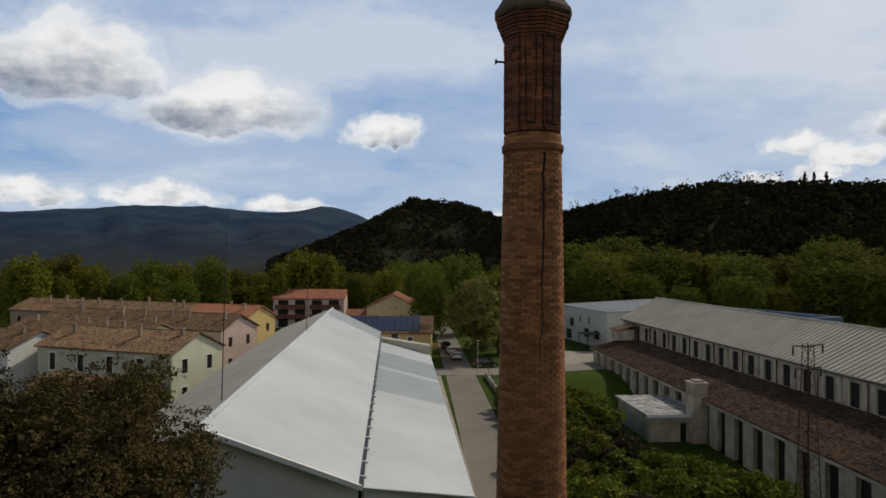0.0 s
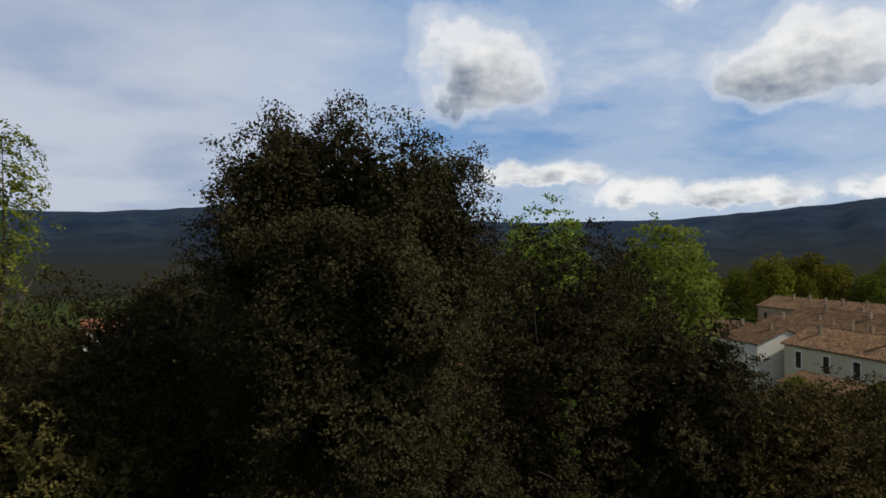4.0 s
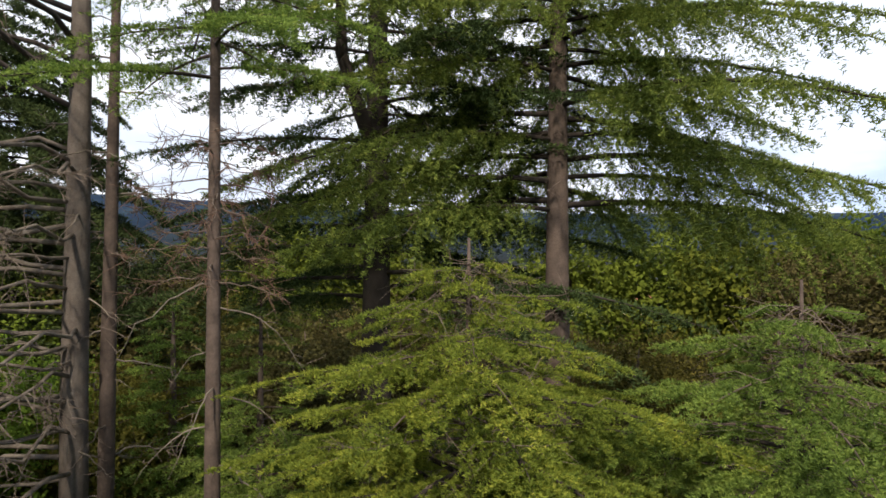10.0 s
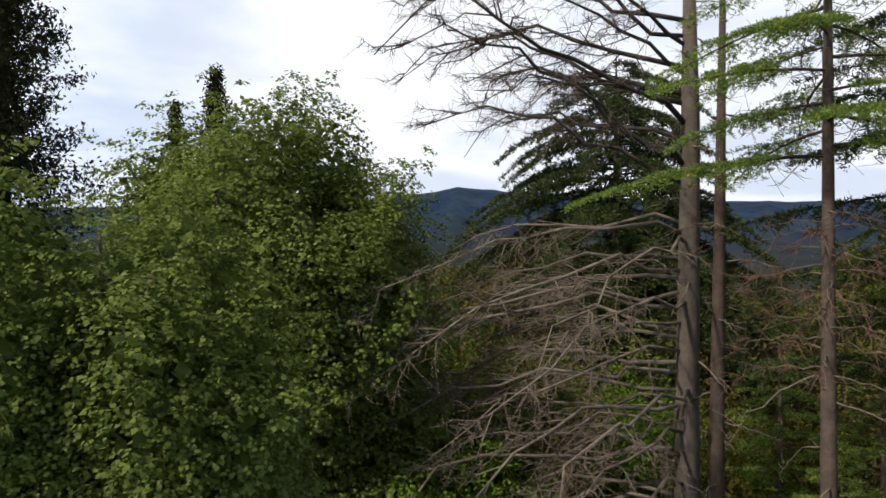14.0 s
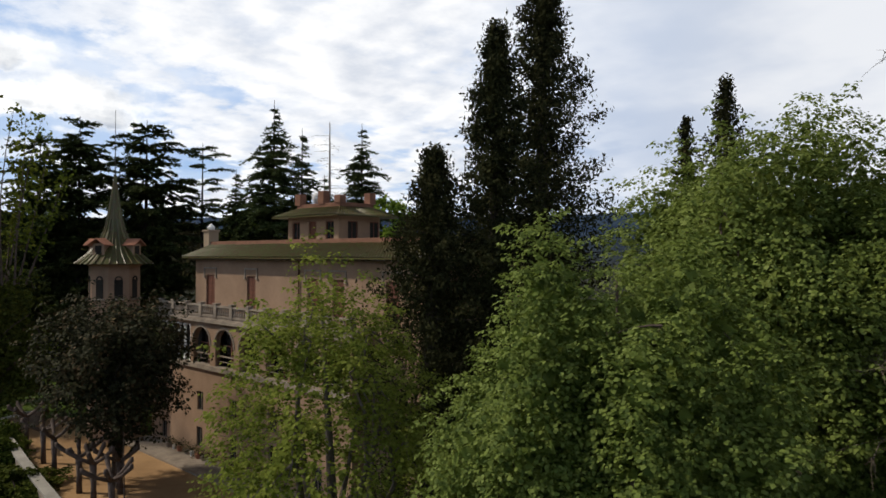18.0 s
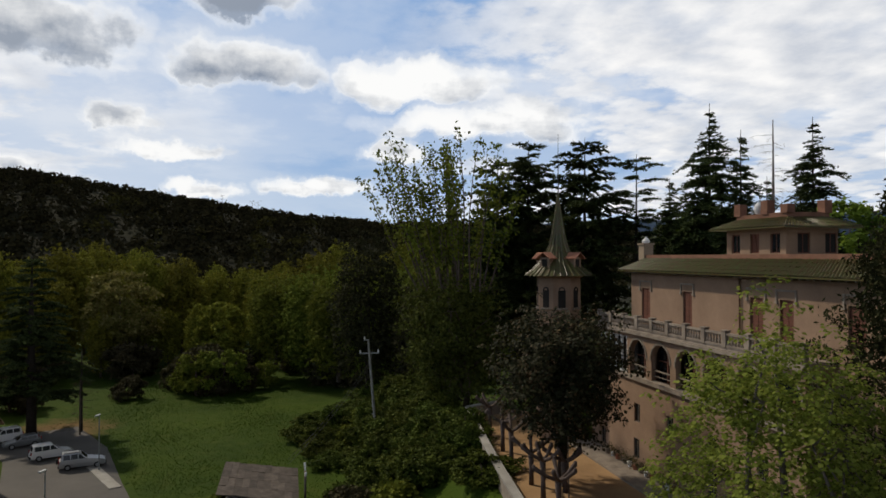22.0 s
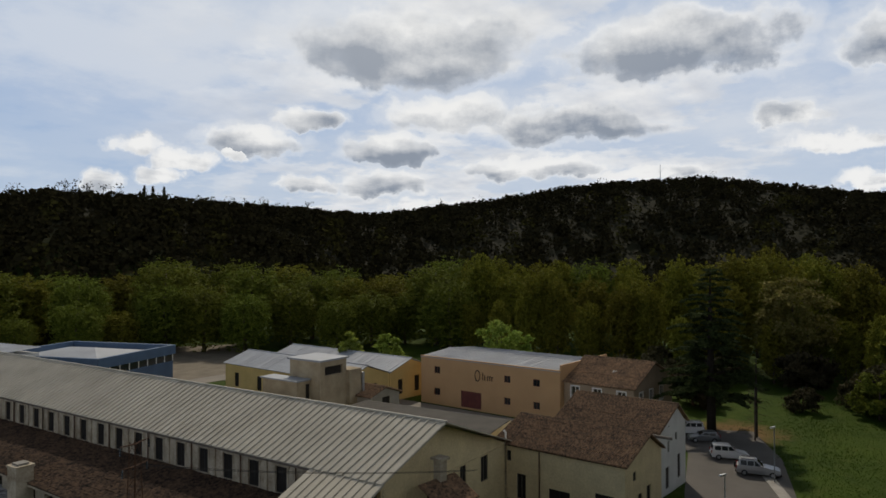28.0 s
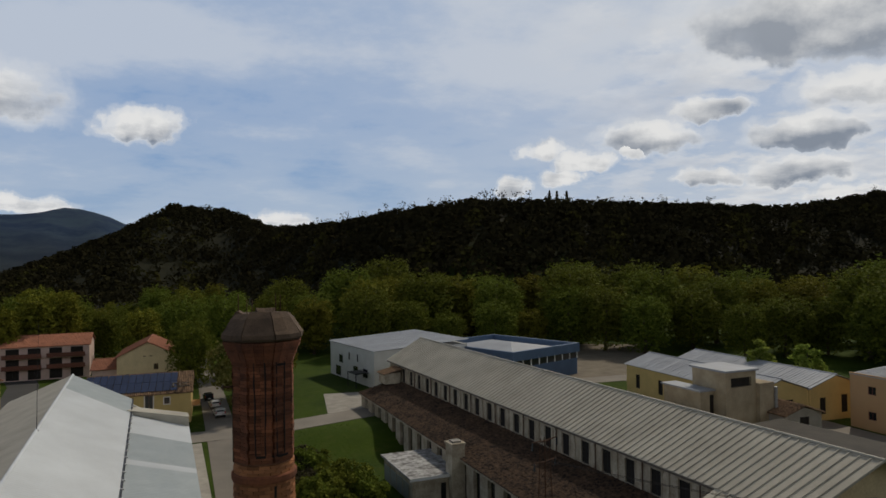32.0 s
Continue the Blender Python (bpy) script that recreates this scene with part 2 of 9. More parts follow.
def material(name, base, dark=None, scale=3.0, fine=40.0, rough=0.8, metal=0.0, bump=0.3, spread=0.12, transmit=0.0, mix=0.5, spec=0.3, coords="Object", tight=0.18, island=0.0):
    """A surface with colour at two scales, a little change from piece to piece, and relief."""
    if name in MATS:
        return MATS[name]
    m = bpy.data.materials.new(name)
    m.use_nodes = True
    n = Nodes(m.node_tree)
    o = n.add("ShaderNodeOutputMaterial")
    b = n.add("ShaderNodeBsdfPrincipled")
    n.link(b.outputs[0], o.inputs[0])
    c = n.add("ShaderNodeTexCoord")
    v = c.outputs[coords]
    big, small = n.noise(v, scale, 5.0, 0.6), n.noise(v, fine, 3.0, 0.6)
    dark = dark or tuple(x * 0.55 for x in base)
    f = n.ramp(n.math("ADD", n.math("MULTIPLY", big, 1 - mix * 0.6), n.math("MULTIPLY", small, mix * 0.6)), [(0.5 - tight, 0.0), (0.5 + tight, 1.0)])
    col = n.mix(f, dark, base)
    info = n.add("ShaderNodeObjectInfo")
    val = n.add("ShaderNodeHueSaturation")
    value = n.math("ADD", n.math("MULTIPLY", info.outputs["Random"], 2 * spread), 1 - spread)
    if island:
        piece = n.add("ShaderNodeNewGeometry")
        value = n.math("MULTIPLY", value, n.math("ADD", n.math("MULTIPLY", piece.outputs["Random Per Island"], 2 * island), 1 - island))
    n.link(value, val.inputs["Value"])
    n.link(col, val.inputs["Color"])
    n.link(val.outputs[0], b.inputs["Base Color"])
    b.inputs["Roughness"].default_value, b.inputs["Metallic"].default_value = rough, metal
    b.inputs["Specular IOR Level"].default_value = spec
    if bump:
        bm_ = n.add("ShaderNodeBump")
        bm_.inputs["Strength"].default_value = bump
        bm_.inputs["Distance"].default_value = 0.02
        n.link(small, bm_.inputs["Height"])
        n.link(bm_.outputs[0], b.inputs["Normal"])
    MATS[name] = m
    return m


def leaf_material(name, base, dark, tip=None, transmit=0.35, gloss=0.1):
    """Foliage: colour changes from leaf to leaf and from clump to clump; light comes through."""
    if name in MATS:
        return MATS[name]
    m = bpy.data.materials.new(name)
    m.use_nodes = True
    n = Nodes(m.node_tree)
    o = n.add("ShaderNodeOutputMaterial")
    geo = n.add("ShaderNodeNewGeometry")
    c = n.add("ShaderNodeTexCoord")
    big = n.noise(c.outputs["Object"], 0.55, 3.0, 0.6)
    rnd = geo.outputs["Random Per Island"]
    f = n.math("ADD", n.math("MULTIPLY", rnd, 0.6), n.math("MULTIPLY", n.ramp(big, [(0.35, 0.0), (0.65, 1.0)]), 0.4))
    col = n.ramp(f, [(0.05, dark), (0.6, base), (1.0, tip or tuple(min(1, x * 1.35) for x in base))])
    info = n.add("ShaderNodeObjectInfo")
    val = n.add("ShaderNodeHueSaturation")
    n.link(n.math("ADD", n.math("MULTIPLY", info.outputs["Random"], 0.3), 0.85), val.inputs["Value"])
    n.link(n.math("ADD", n.math("MULTIPLY", info.outputs["Random"], 0.03), 0.485), val.inputs["Hue"])
    n.link(col, val.inputs["Color"])
    b = n.add("ShaderNodeBsdfPrincipled")
    b.inputs["Roughness"].default_value = 0.7
    b.inputs["Specular IOR Level"].default_value = gloss
    n.link(val.outputs[0], b.inputs["Base Color"])
    tr = n.add("ShaderNodeBsdfTranslucent")
    n.link(val.outputs[0], tr.inputs[0])
    mx = n.add("ShaderNodeMixShader")
    mx.inputs[0].default_value = transmit
    n.link(b.outputs[0], mx.inputs[1])
    n.link(tr.outputs[0], mx.inputs[2])
    n.link(mx.outputs[0], o.inputs[0])
    MATS[name] = m
    return m


sooty_brick = material("sooty_brick", (0.27, 0.098, 0.046), (0.085, 0.038, 0.024), 1.7, 20, 0.95, bump=0.6, spread=0.17, island=0.4)
brick_mat = material("brick", (0.48, 0.21, 0.088), (0.23, 0.1, 0.047), 1.2, 24, 0.9, bump=0.6, spread=0.3, island=0.38)
mortar_mat = material("mortar", (0.25, 0.125, 0.068), (0.13, 0.066, 0.038), 2, 60, 0.95, bump=0.5)
cap_mat = material("cap_mortar", (0.17, 0.115, 0.075), (0.06, 0.043, 0.032), 2.5, 30, 0.95, bump=0.7)
rust_mat = material("rust", (0.14, 0.07, 0.04), (0.05, 0.03, 0.02), 4, 50, 0.8, 0.3)
steel_mat = material("galvanised_steel", (0.42, 0.44, 0.45), (0.28, 0.29, 0.3), 2, 40, 0.5, 0.5, bump=0.1)
dark_metal = material("dark_metal", (0.05, 0.05, 0.055), (0.02, 0.02, 0.02), 3, 40, 0.5, 0.6, bump=0.1)
shed_roof = material("pale_sheet_roof", (0.6, 0.635, 0.655), (0.46, 0.485, 0.5), 0.12, 6, 0.55, 0.0, bump=0.05, spread=0.04, mix=0.3)
grey_roof = material("weathered_sheet_roof", (0.52, 0.485, 0.4), (0.36, 0.33, 0.265), 0.25, 9, 0.6, 0.0, bump=0.1, spread=0.07)
skylight_mat = material("skylight_sheet", (0.42, 0.46, 0.46), (0.33, 0.37, 0.38), 0.5, 12, 0.4, bump=0.05)
works_roof = material("blue_grey_sheet_roof", (0.36, 0.385, 0.42), (0.26, 0.275, 0.3), 0.2, 8, 0.6, 0.0, bump=0.08, spread=0.06)
dark_gravel = material("dark_roof_gravel", (0.1, 0.09, 0.075), (0.055, 0.05, 0.042), 0.4, 14, 0.95, bump=0.4)
gravel_mat = material("brown_gravel", (0.22, 0.19, 0.14), (0.12, 0.1, 0.075), 0.3, 12, 0.95, bump=0.4)
rotten_tile = material("rotten_dark_tile", (0.13, 0.082, 0.052), (0.016, 0.013, 0.011), 0.45, 2.6, 0.95, bump=0.6, spread=0.1, mix=1.1, tight=0.12)
old_tile = material("old_clay_tile", (0.3, 0.185, 0.105), (0.062, 0.043, 0.03), 0.7, 3.4, 0.9, bump=0.4, spread=0.25, mix=1.15, tight=0.12)
red_tile = material("red_clay_tile", (0.4, 0.17, 0.1), (0.22, 0.1, 0.065), 0.6, 9, 0.9, bump=0.3, spread=0.2)
villa_brick = material("brown_red_brick", (0.25, 0.125, 0.08), (0.14, 0.07, 0.047), 1.5, 14, 0.95, bump=0.4)
green_tile = material("green_glazed_tile", (0.075, 0.105, 0.028), (0.1, 0.048, 0.026), 3.5, 12, 0.35, bump=0.3, spread=0.3)
stucco = material("pink_stucco", (0.33, 0.222, 0.148), (0.205, 0.132, 0.088), 0.45, 12, 0.95, bump=0.25, spread=0.03)
stone_trim = material("stone_trim", (0.34, 0.285, 0.225), (0.16, 0.13, 0.105), 1.2, 20, 0.9, bump=0.4, spread=0.06)
cream_wall = material("cream_render", (0.8, 0.67, 0.4), (0.5, 0.4, 0.24), 0.55, 5, 0.95, bump=0.25, spread=0.05, mix=0.8, tight=0.22)
white_wall = material("white_render", (0.7, 0.7, 0.67), (0.55, 0.55, 0.52), 0.4, 10, 0.95, bump=0.15, spread=0.05)
peel_wall = material("peeling_white_render", (0.6, 0.54, 0.42), (0.24, 0.19, 0.13), 0.6, 5, 0.95, bump=0.5, spread=0.08)
ochre_wall = material("ochre_render", (0.54, 0.345, 0.18), (0.46, 0.29, 0.15), 0.25, 10, 0.95, bump=0.12, spread=0.03)
yellow_wall = material("yellow_render", (0.64, 0.48, 0.2), (0.5, 0.37, 0.15), 0.4, 10, 0.95, bump=0.1)
pinkish_wall = material("rose_render", (0.6, 0.46, 0.4), (0.46, 0.34, 0.29), 0.4, 10, 0.95, bump=0.1)
brown_wall = material("brown_render", (0.36, 0.28, 0.2), (0.25, 0.19, 0.13), 0.4, 10, 0.95, bump=0.2)
green_wall = material("pale_green_render", (0.62, 0.62, 0.47), (0.5, 0.5, 0.37), 0.4, 10, 0.95, bump=0.1)
blue_wall = material("blue_cladding", (0.085, 0.14, 0.23), (0.06, 0.1, 0.17), 0.4, 10, 0.5, bump=0.05)
tower_render = material("buff_tower_render", (0.46, 0.39, 0.27), (0.26, 0.21, 0.14), 0.5, 8, 0.95, bump=0.25)
concrete = material("concrete", (0.36, 0.34, 0.3), (0.22, 0.205, 0.18), 0.6, 12, 0.95, bump=0.3)
asphalt = material("asphalt", (0.075, 0.072, 0.07), (0.05, 0.05, 0.05), 0.15, 18, 0.95, bump=0.2, coords="Object")
pale_road = material("worn_road", (0.26, 0.235, 0.2), (0.17, 0.155, 0.135), 0.12, 8, 0.95, bump=0.2)
park_asphalt = material("worn_grey_asphalt", (0.15, 0.136, 0.12), (0.095, 0.087, 0.078), 0.15, 9, 0.95, bump=0.2)
sand_mat = material("sandy_court", (0.36, 0.225, 0.11), (0.22, 0.13, 0.06), 0.35, 12, 0.98, bump=0.4)
glass_mat = material("window_glass", (0.02, 0.025, 0.03), (0.015, 0.018, 0.02), 1, 5, 0.12, bump=0.0, spec=0.5)
# near-black colour stands for the shade inside openings, gaps and cracks
hollow_shade_mat = material("painted_hollow_shade", (0.03, 0.026, 0.022), (0.015, 0.013, 0.011), 1, 5, 0.9, bump=0.0)
shutter_mat = material("brown_shutter", (0.17, 0.065, 0.04), (0.1, 0.04, 0.026), 2, 30, 0.7, bump=0.2)
plank_mat = material("weathered_brown_plank", (0.135, 0.11, 0.09), (0.05, 0.04, 0.033), 1.4, 22, 0.95, bump=0.5, spread=0.3)
wood_mat = material("grey_wood", (0.2, 0.17, 0.14), (0.1, 0.085, 0.07), 2, 30, 0.9, bump=0.4)
door_mat = material("maroon_door", (0.16, 0.05, 0.04), (0.1, 0.03, 0.03), 1, 20, 0.6, bump=0.1)
paint_white = material("white_paint", (0.78, 0.78, 0.76), (0.66, 0.66, 0.64), 1, 20, 0.6, bump=0.05)
solar_mat = material("solar_cell", (0.03, 0.045, 0.1), (0.02, 0.03, 0.07), 1.5, 20, 0.18, bump=0.0, spec=0.5)
bark_mat = material("grey_brown_bark", (0.135, 0.1, 0.082), (0.058, 0.043, 0.037), 2.5, 16, 0.95, bump=0.9, spread=0.15)
pale_bark = material("lichened_bark", (0.165, 0.138, 0.118), (0.078, 0.062, 0.053), 2.0, 18, 0.95, bump=0.8, spread=0.15)
dark_bark = material("dark_bark", (0.05, 0.04, 0.033), (0.025, 0.02, 0.017), 2.5, 16, 0.95, bump=0.8, spread=0.15)
twig_mat = material("dry_twig", (0.2, 0.155, 0.125), (0.09, 0.068, 0.056), 1.5, 12, 0.95, bump=0.2)
brown_twig = material("brown_dead_twig", (0.2, 0.12, 0.085), (0.1, 0.06, 0.045), 1.5, 12, 0.95, bump=0.2)
lichen_bark = material("pale_lichened_branch", (0.26, 0.22, 0.18), (0.085, 0.067, 0.056), 2.5, 14, 0.95, bump=0.6, spread=0.15)
dark_twig_bark = material("dark_limb_bark", (0.1, 0.082, 0.075), (0.045, 0.037, 0.034), 2.0, 14, 0.95, bump=0.6, spread=0.15)

# ---- mesh helpers ----
class Geo:
    """Collects vertices and faces for one mesh."""

    def __init__(self):
        self.v, self.f = [], []

    def quad(self, a, b, c, d):
        k = len(self.v)
        self.v += [a, b, c, d]
        self.f.append((k, k + 1, k + 2, k + 3))
        return self

    def poly(self, pts):
        k = len(self.v)
        self.v += list(pts)
        self.f.append(tuple(range(k, k + len(pts))))
        return self

    def box(self, x0, y0, z0, x1, y1, z1, m=None):
        k = len(self.v)
        pts = [(x, y, z) for z in (z0, z1) for x, y in ((x0, y0), (x1, y0), (x1, y1), (x0, y1))]
        self.v += [m @ Vector(p) for p in pts] if m else pts
        self.f += [(k + 3, k + 2, k + 1, k), (k + 4, k + 5, k + 6, k + 7)] + [(k + i, k + (i + 1) % 4, k + 4 + (i + 1) % 4, k + 4 + i) for i in range(4)]
        return self

    def prism(self, pts, z0, z1):
        """Upright prism on a counter-clockwise outline."""
        k, n = len(self.v), len(pts)
        self.v += [(x, y, z0) for x, y in pts] + [(x, y, z1) for x, y in pts]
        self.f += [tuple(range(k + n - 1, k - 1, -1)), tuple(range(k + n, k + 2 * n))]
        self.f += [(k + i, k + (i + 1) % n, k + n + (i + 1) % n, k + n + i) for i in range(n)]
        return self

    def slab(self, a, b, c, d, thick):
        """A sloping plate with corners a b c d (counter-clockwise seen from above)."""
        k = len(self.v)
        low = [Vector(p) - Vector((0, 0, thick)) for p in (a, b, c, d)]
        self.v += [tuple(p) for p in low] + [tuple(p) for p in (a, b, c, d)]
        self.f += [(k + 3, k + 2, k + 1, k), (k + 4, k + 5, k + 6, k + 7)] + [(k + i, k + (i + 1) % 4, k + 4 + (i + 1) % 4, k + 4 + i) for i in range(4)]
        return self

    def tube(self, pts, radii, n=8, cap=True):
        """A tapered round limb along points."""
        pts = [Vector(p) for p in pts]
        k0 = len(self.v)
        side = None
        for i, p in enumerate(pts):
            d = (pts[min(i + 1, len(pts) - 1)] - pts[max(i - 1, 0)])
            d = d.normalized() if d.length > 1e-9 else Vector((0, 0, 1))
            ref = Vector((1, 0, 0)) if abs(d.x) < 0.8 else Vector((0, 1, 0))
            s = (ref - d * ref.dot(d)).normalized() if side is None else (side - d * side.dot(d)).normalized()
            side = s
            u = d.cross(s)
            for j in range(n):
                a = 2 * math.pi * j / n
                self.v.append(tuple(p + (s * math.cos(a) + u * math.sin(a)) * radii[i]))
        for i in range(len(pts) - 1):
            for j in range(n):
                a, b = k0 + i * n + j, k0 + i * n + (j + 1) % n
                self.f.append((a, b, b + n, a + n))
        if cap:
            self.f.append(tuple(range(k0 + n - 1, k0 - 1, -1)))
            e = k0 + (len(pts) - 1) * n
            self.f.append(tuple(range(e, e + n)))
        return self

    def lathe(self, profile, n=24, centre=(0, 0)):
        k0 = len(self.v)
        for r, z in profile:
            for j in range(n):
                a = 2 * math.pi * j / n
                self.v.append((centre[0] + r * math.cos(a), centre[1] + r * math.sin(a), z))
        for i in range(len(profile) - 1):
            for j in range(n):
                a, b = k0 + i * n + j, k0 + i * n + (j + 1) % n
                self.f.append((a, b, b + n, a + n))
        self.f.append(tuple(range(k0 + n - 1, k0 - 1, -1)))
        e = k0 + (len(profile) - 1) * n
        self.f.append(tuple(range(e, e + n)))
        return self

    def mesh(self, name, mat, smooth=False):
        me = bpy.data.meshes.new(name)
        me.from_pydata([tuple(p) for p in self.v], [], self.f)
        me.materials.append(mat)
        if smooth:
            me.polygons.foreach_set("use_smooth", [True] * len(me.polygons))
        return me


def thing(name, label, category, at=(0, 0, 0), turn=0.0, group="", kind=""):
    """An empty at a thing's base, which its parts hang from."""
    ob = new(name)
    ob.empty_display_size = 0.3
    ob.matrix_basis = pose(*at, 0, 0, turn)
    return tagged(ob, label, category, group, kind)


def part(name, geo, mat, parent=None, label="", smooth=False):
    """One mesh under a thing or a part; its coordinates are the parent's."""
    ob = new(name, geo if isinstance(geo, bpy.types.Mesh) else geo.mesh(name, mat, smooth))
    if parent is not None:
        ob.parent = parent
    return tagged(ob, label)


def solo(name, geo, mat, label, category, group="", kind="", smooth=False):
    return tagged(part(name, geo, mat, None, "", smooth), label, category, group, kind)


def smoothstep(a, b, x):
    t = np.clip((x - a) / (b - a), 0, 1)
    return t * t * (3 - 2 * t)


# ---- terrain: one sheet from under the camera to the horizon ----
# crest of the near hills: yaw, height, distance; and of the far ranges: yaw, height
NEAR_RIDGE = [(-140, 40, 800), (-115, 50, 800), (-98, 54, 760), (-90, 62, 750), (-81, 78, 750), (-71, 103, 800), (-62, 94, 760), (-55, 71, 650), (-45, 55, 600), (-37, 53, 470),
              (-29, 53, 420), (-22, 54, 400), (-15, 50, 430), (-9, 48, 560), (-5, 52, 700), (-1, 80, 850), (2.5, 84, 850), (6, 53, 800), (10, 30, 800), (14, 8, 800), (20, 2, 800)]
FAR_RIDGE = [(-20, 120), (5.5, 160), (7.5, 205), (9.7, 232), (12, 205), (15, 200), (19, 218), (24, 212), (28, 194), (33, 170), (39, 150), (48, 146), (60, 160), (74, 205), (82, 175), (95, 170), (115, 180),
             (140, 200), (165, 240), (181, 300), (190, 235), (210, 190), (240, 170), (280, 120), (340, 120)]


def ground_z(x, y):
    x, y = np.asarray(x, float), np.asarray(y, float)
    r = np.hypot(x, y)
    az = np.degrees(np.arctan2(-x, y))
    z = np.zeros_like(r)
    edge = np.where(x > 44, -6.0, -6.0 + 1.5 * smoothstep(44, 5, x))
    width = 9.0 + 4 * smoothstep(44, 10, x)
    hill = 6.9 * smoothstep(0, 1, (edge - y) / width) * smoothstep(-70, -20, x) * smoothstep(135, 78, x) * smoothstep(260, 120, r)
    z += hill
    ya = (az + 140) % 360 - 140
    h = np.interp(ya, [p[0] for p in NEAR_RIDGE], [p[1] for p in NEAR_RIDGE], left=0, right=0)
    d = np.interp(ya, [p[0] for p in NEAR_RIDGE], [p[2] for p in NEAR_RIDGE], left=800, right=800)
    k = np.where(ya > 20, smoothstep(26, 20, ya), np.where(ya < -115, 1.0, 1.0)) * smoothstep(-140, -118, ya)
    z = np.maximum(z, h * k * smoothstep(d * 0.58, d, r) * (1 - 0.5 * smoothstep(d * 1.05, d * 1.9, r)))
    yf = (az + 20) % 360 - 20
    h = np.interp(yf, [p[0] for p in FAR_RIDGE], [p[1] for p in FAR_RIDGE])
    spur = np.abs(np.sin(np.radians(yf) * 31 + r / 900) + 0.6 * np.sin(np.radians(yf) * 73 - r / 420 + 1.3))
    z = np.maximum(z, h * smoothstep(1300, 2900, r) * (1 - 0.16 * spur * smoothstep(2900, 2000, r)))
    z -= 1.0 * smoothstep(25, 35, y) * smoothstep(8, 14, x) * smoothstep(110, 98, y) * smoothstep(60, 40, x)
    z -= 1.5 * smoothstep(35, 31, x) * smoothstep(8, 17, x) * smoothstep(40, 54, y) * smoothstep(108, 96, y)
    return z


def gz(x, y):
    return float(ground_z(x, y))




def terrain():
    rad = np.concatenate([np.linspace(0, 150, 90)[1:], np.geomspace(153, 4600, 110)])
    nseg = 360
    a = np.radians(np.arange(nseg) * 360.0 / nseg)
    R, A = np.meshgrid(rad, a, indexing="ij")
    X, Y = -R * np.sin(A), R * np.cos(A)
    Z = ground_z(X, Y)
    far = R > 330
    bumps = np.array([noise.fractal((x / 90, y / 90, 0.3), 1.0, 2.0, 4) for x, y in zip(X[far], Y[far])])
    Z[far] += bumps * np.minimum(R[far] / 300, 6) * np.minimum(Z[far] / 20, 1)
    me = bpy.data.meshes.new("ground")
    verts = [(0, 0, gz(0, 0))] + list(zip(X.ravel(), Y.ravel(), Z.ravel()))
    faces = [(0, 1 + j, 1 + (j + 1) % nseg) for j in range(nseg)]
    for i in range(len(rad) - 1):
        b = 1 + i * nseg
        faces += [(b + j, b + nseg + j, b + nseg + (j + 1) % nseg, b + (j + 1) % nseg) for j in range(nseg)]
    me.from_pydata(verts, [], faces)
    me.polygons.foreach_set("use_smooth", [True] * len(me.polygons))
    m = bpy.data.materials.new("ground_cover")
    m.use_nodes = True
    n = Nodes(m.node_tree)
    o, b = n.add("ShaderNodeOutputMaterial"), n.add("ShaderNodeBsdfPrincipled")
    n.link(b.outputs[0], o.inputs[0])
    b.inputs["Roughness"].default_value = 0.95
    b.inputs["Specular IOR Level"].default_value = 0.1
    c = n.add("ShaderNodeTexCoord")
    v = c.outputs["Object"]
    ln = n.add("ShaderNodeVectorMath", operation="LENGTH")
    n.link(v, ln.inputs[0])
    dist = ln.outputs["Value"]
    meadow = n.mix(n.ramp(n.noise(v, 0.05, 5, 0.65), [(0.35, 0.0), (0.65, 1.0)]), (0.023, 0.046, 0.004), (0.05, 0.08, 0.006))
    meadow = n.mix(n.ramp(n.noise(v, 0.6, 4, 0.6), [(0.5, 0.0), (0.8, 0.4)]), meadow, (0.1, 0.1, 0.022))
    off = n.add("ShaderNodeVectorMath", operation="DISTANCE")
    n.link(v, off.inputs[0])
    off.inputs[1].default_value = (105.0, 30.6, 0.0)
    bare = n.math("ADD", off.outputs["Value"], n.math("MULTIPLY", n.math("SUBTRACT", n.noise(v, 0.35, 4, 0.6), 0.5), 9.0))
    meadow = n.mix(n.ramp(n.math("DIVIDE", bare, 10.0), [(0.35, 0.9), (0.8, 0.0)]), meadow, (0.17, 0.105, 0.045))
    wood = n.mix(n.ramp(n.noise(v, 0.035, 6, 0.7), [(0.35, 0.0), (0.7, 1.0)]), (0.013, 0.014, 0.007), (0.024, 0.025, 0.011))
    # aerial haze put into the colour: the far ranges turn blue with distance
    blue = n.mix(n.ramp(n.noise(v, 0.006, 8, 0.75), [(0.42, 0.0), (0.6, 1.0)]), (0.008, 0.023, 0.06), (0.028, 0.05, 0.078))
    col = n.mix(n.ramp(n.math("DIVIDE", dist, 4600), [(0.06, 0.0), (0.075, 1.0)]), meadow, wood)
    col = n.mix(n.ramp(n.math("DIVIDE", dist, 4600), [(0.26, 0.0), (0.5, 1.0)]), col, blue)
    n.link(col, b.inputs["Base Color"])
    bp = n.add("ShaderNodeBump")
    bp.inputs["Strength"].default_value, bp.inputs["Distance"].default_value = 0.6, 0.15
    n.link(n.noise(v, 2.2, 4, 0.7), bp.inputs["Height"])
    n.link(bp.outputs[0], b.inputs["Normal"])
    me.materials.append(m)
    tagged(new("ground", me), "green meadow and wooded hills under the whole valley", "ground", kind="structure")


terrain()

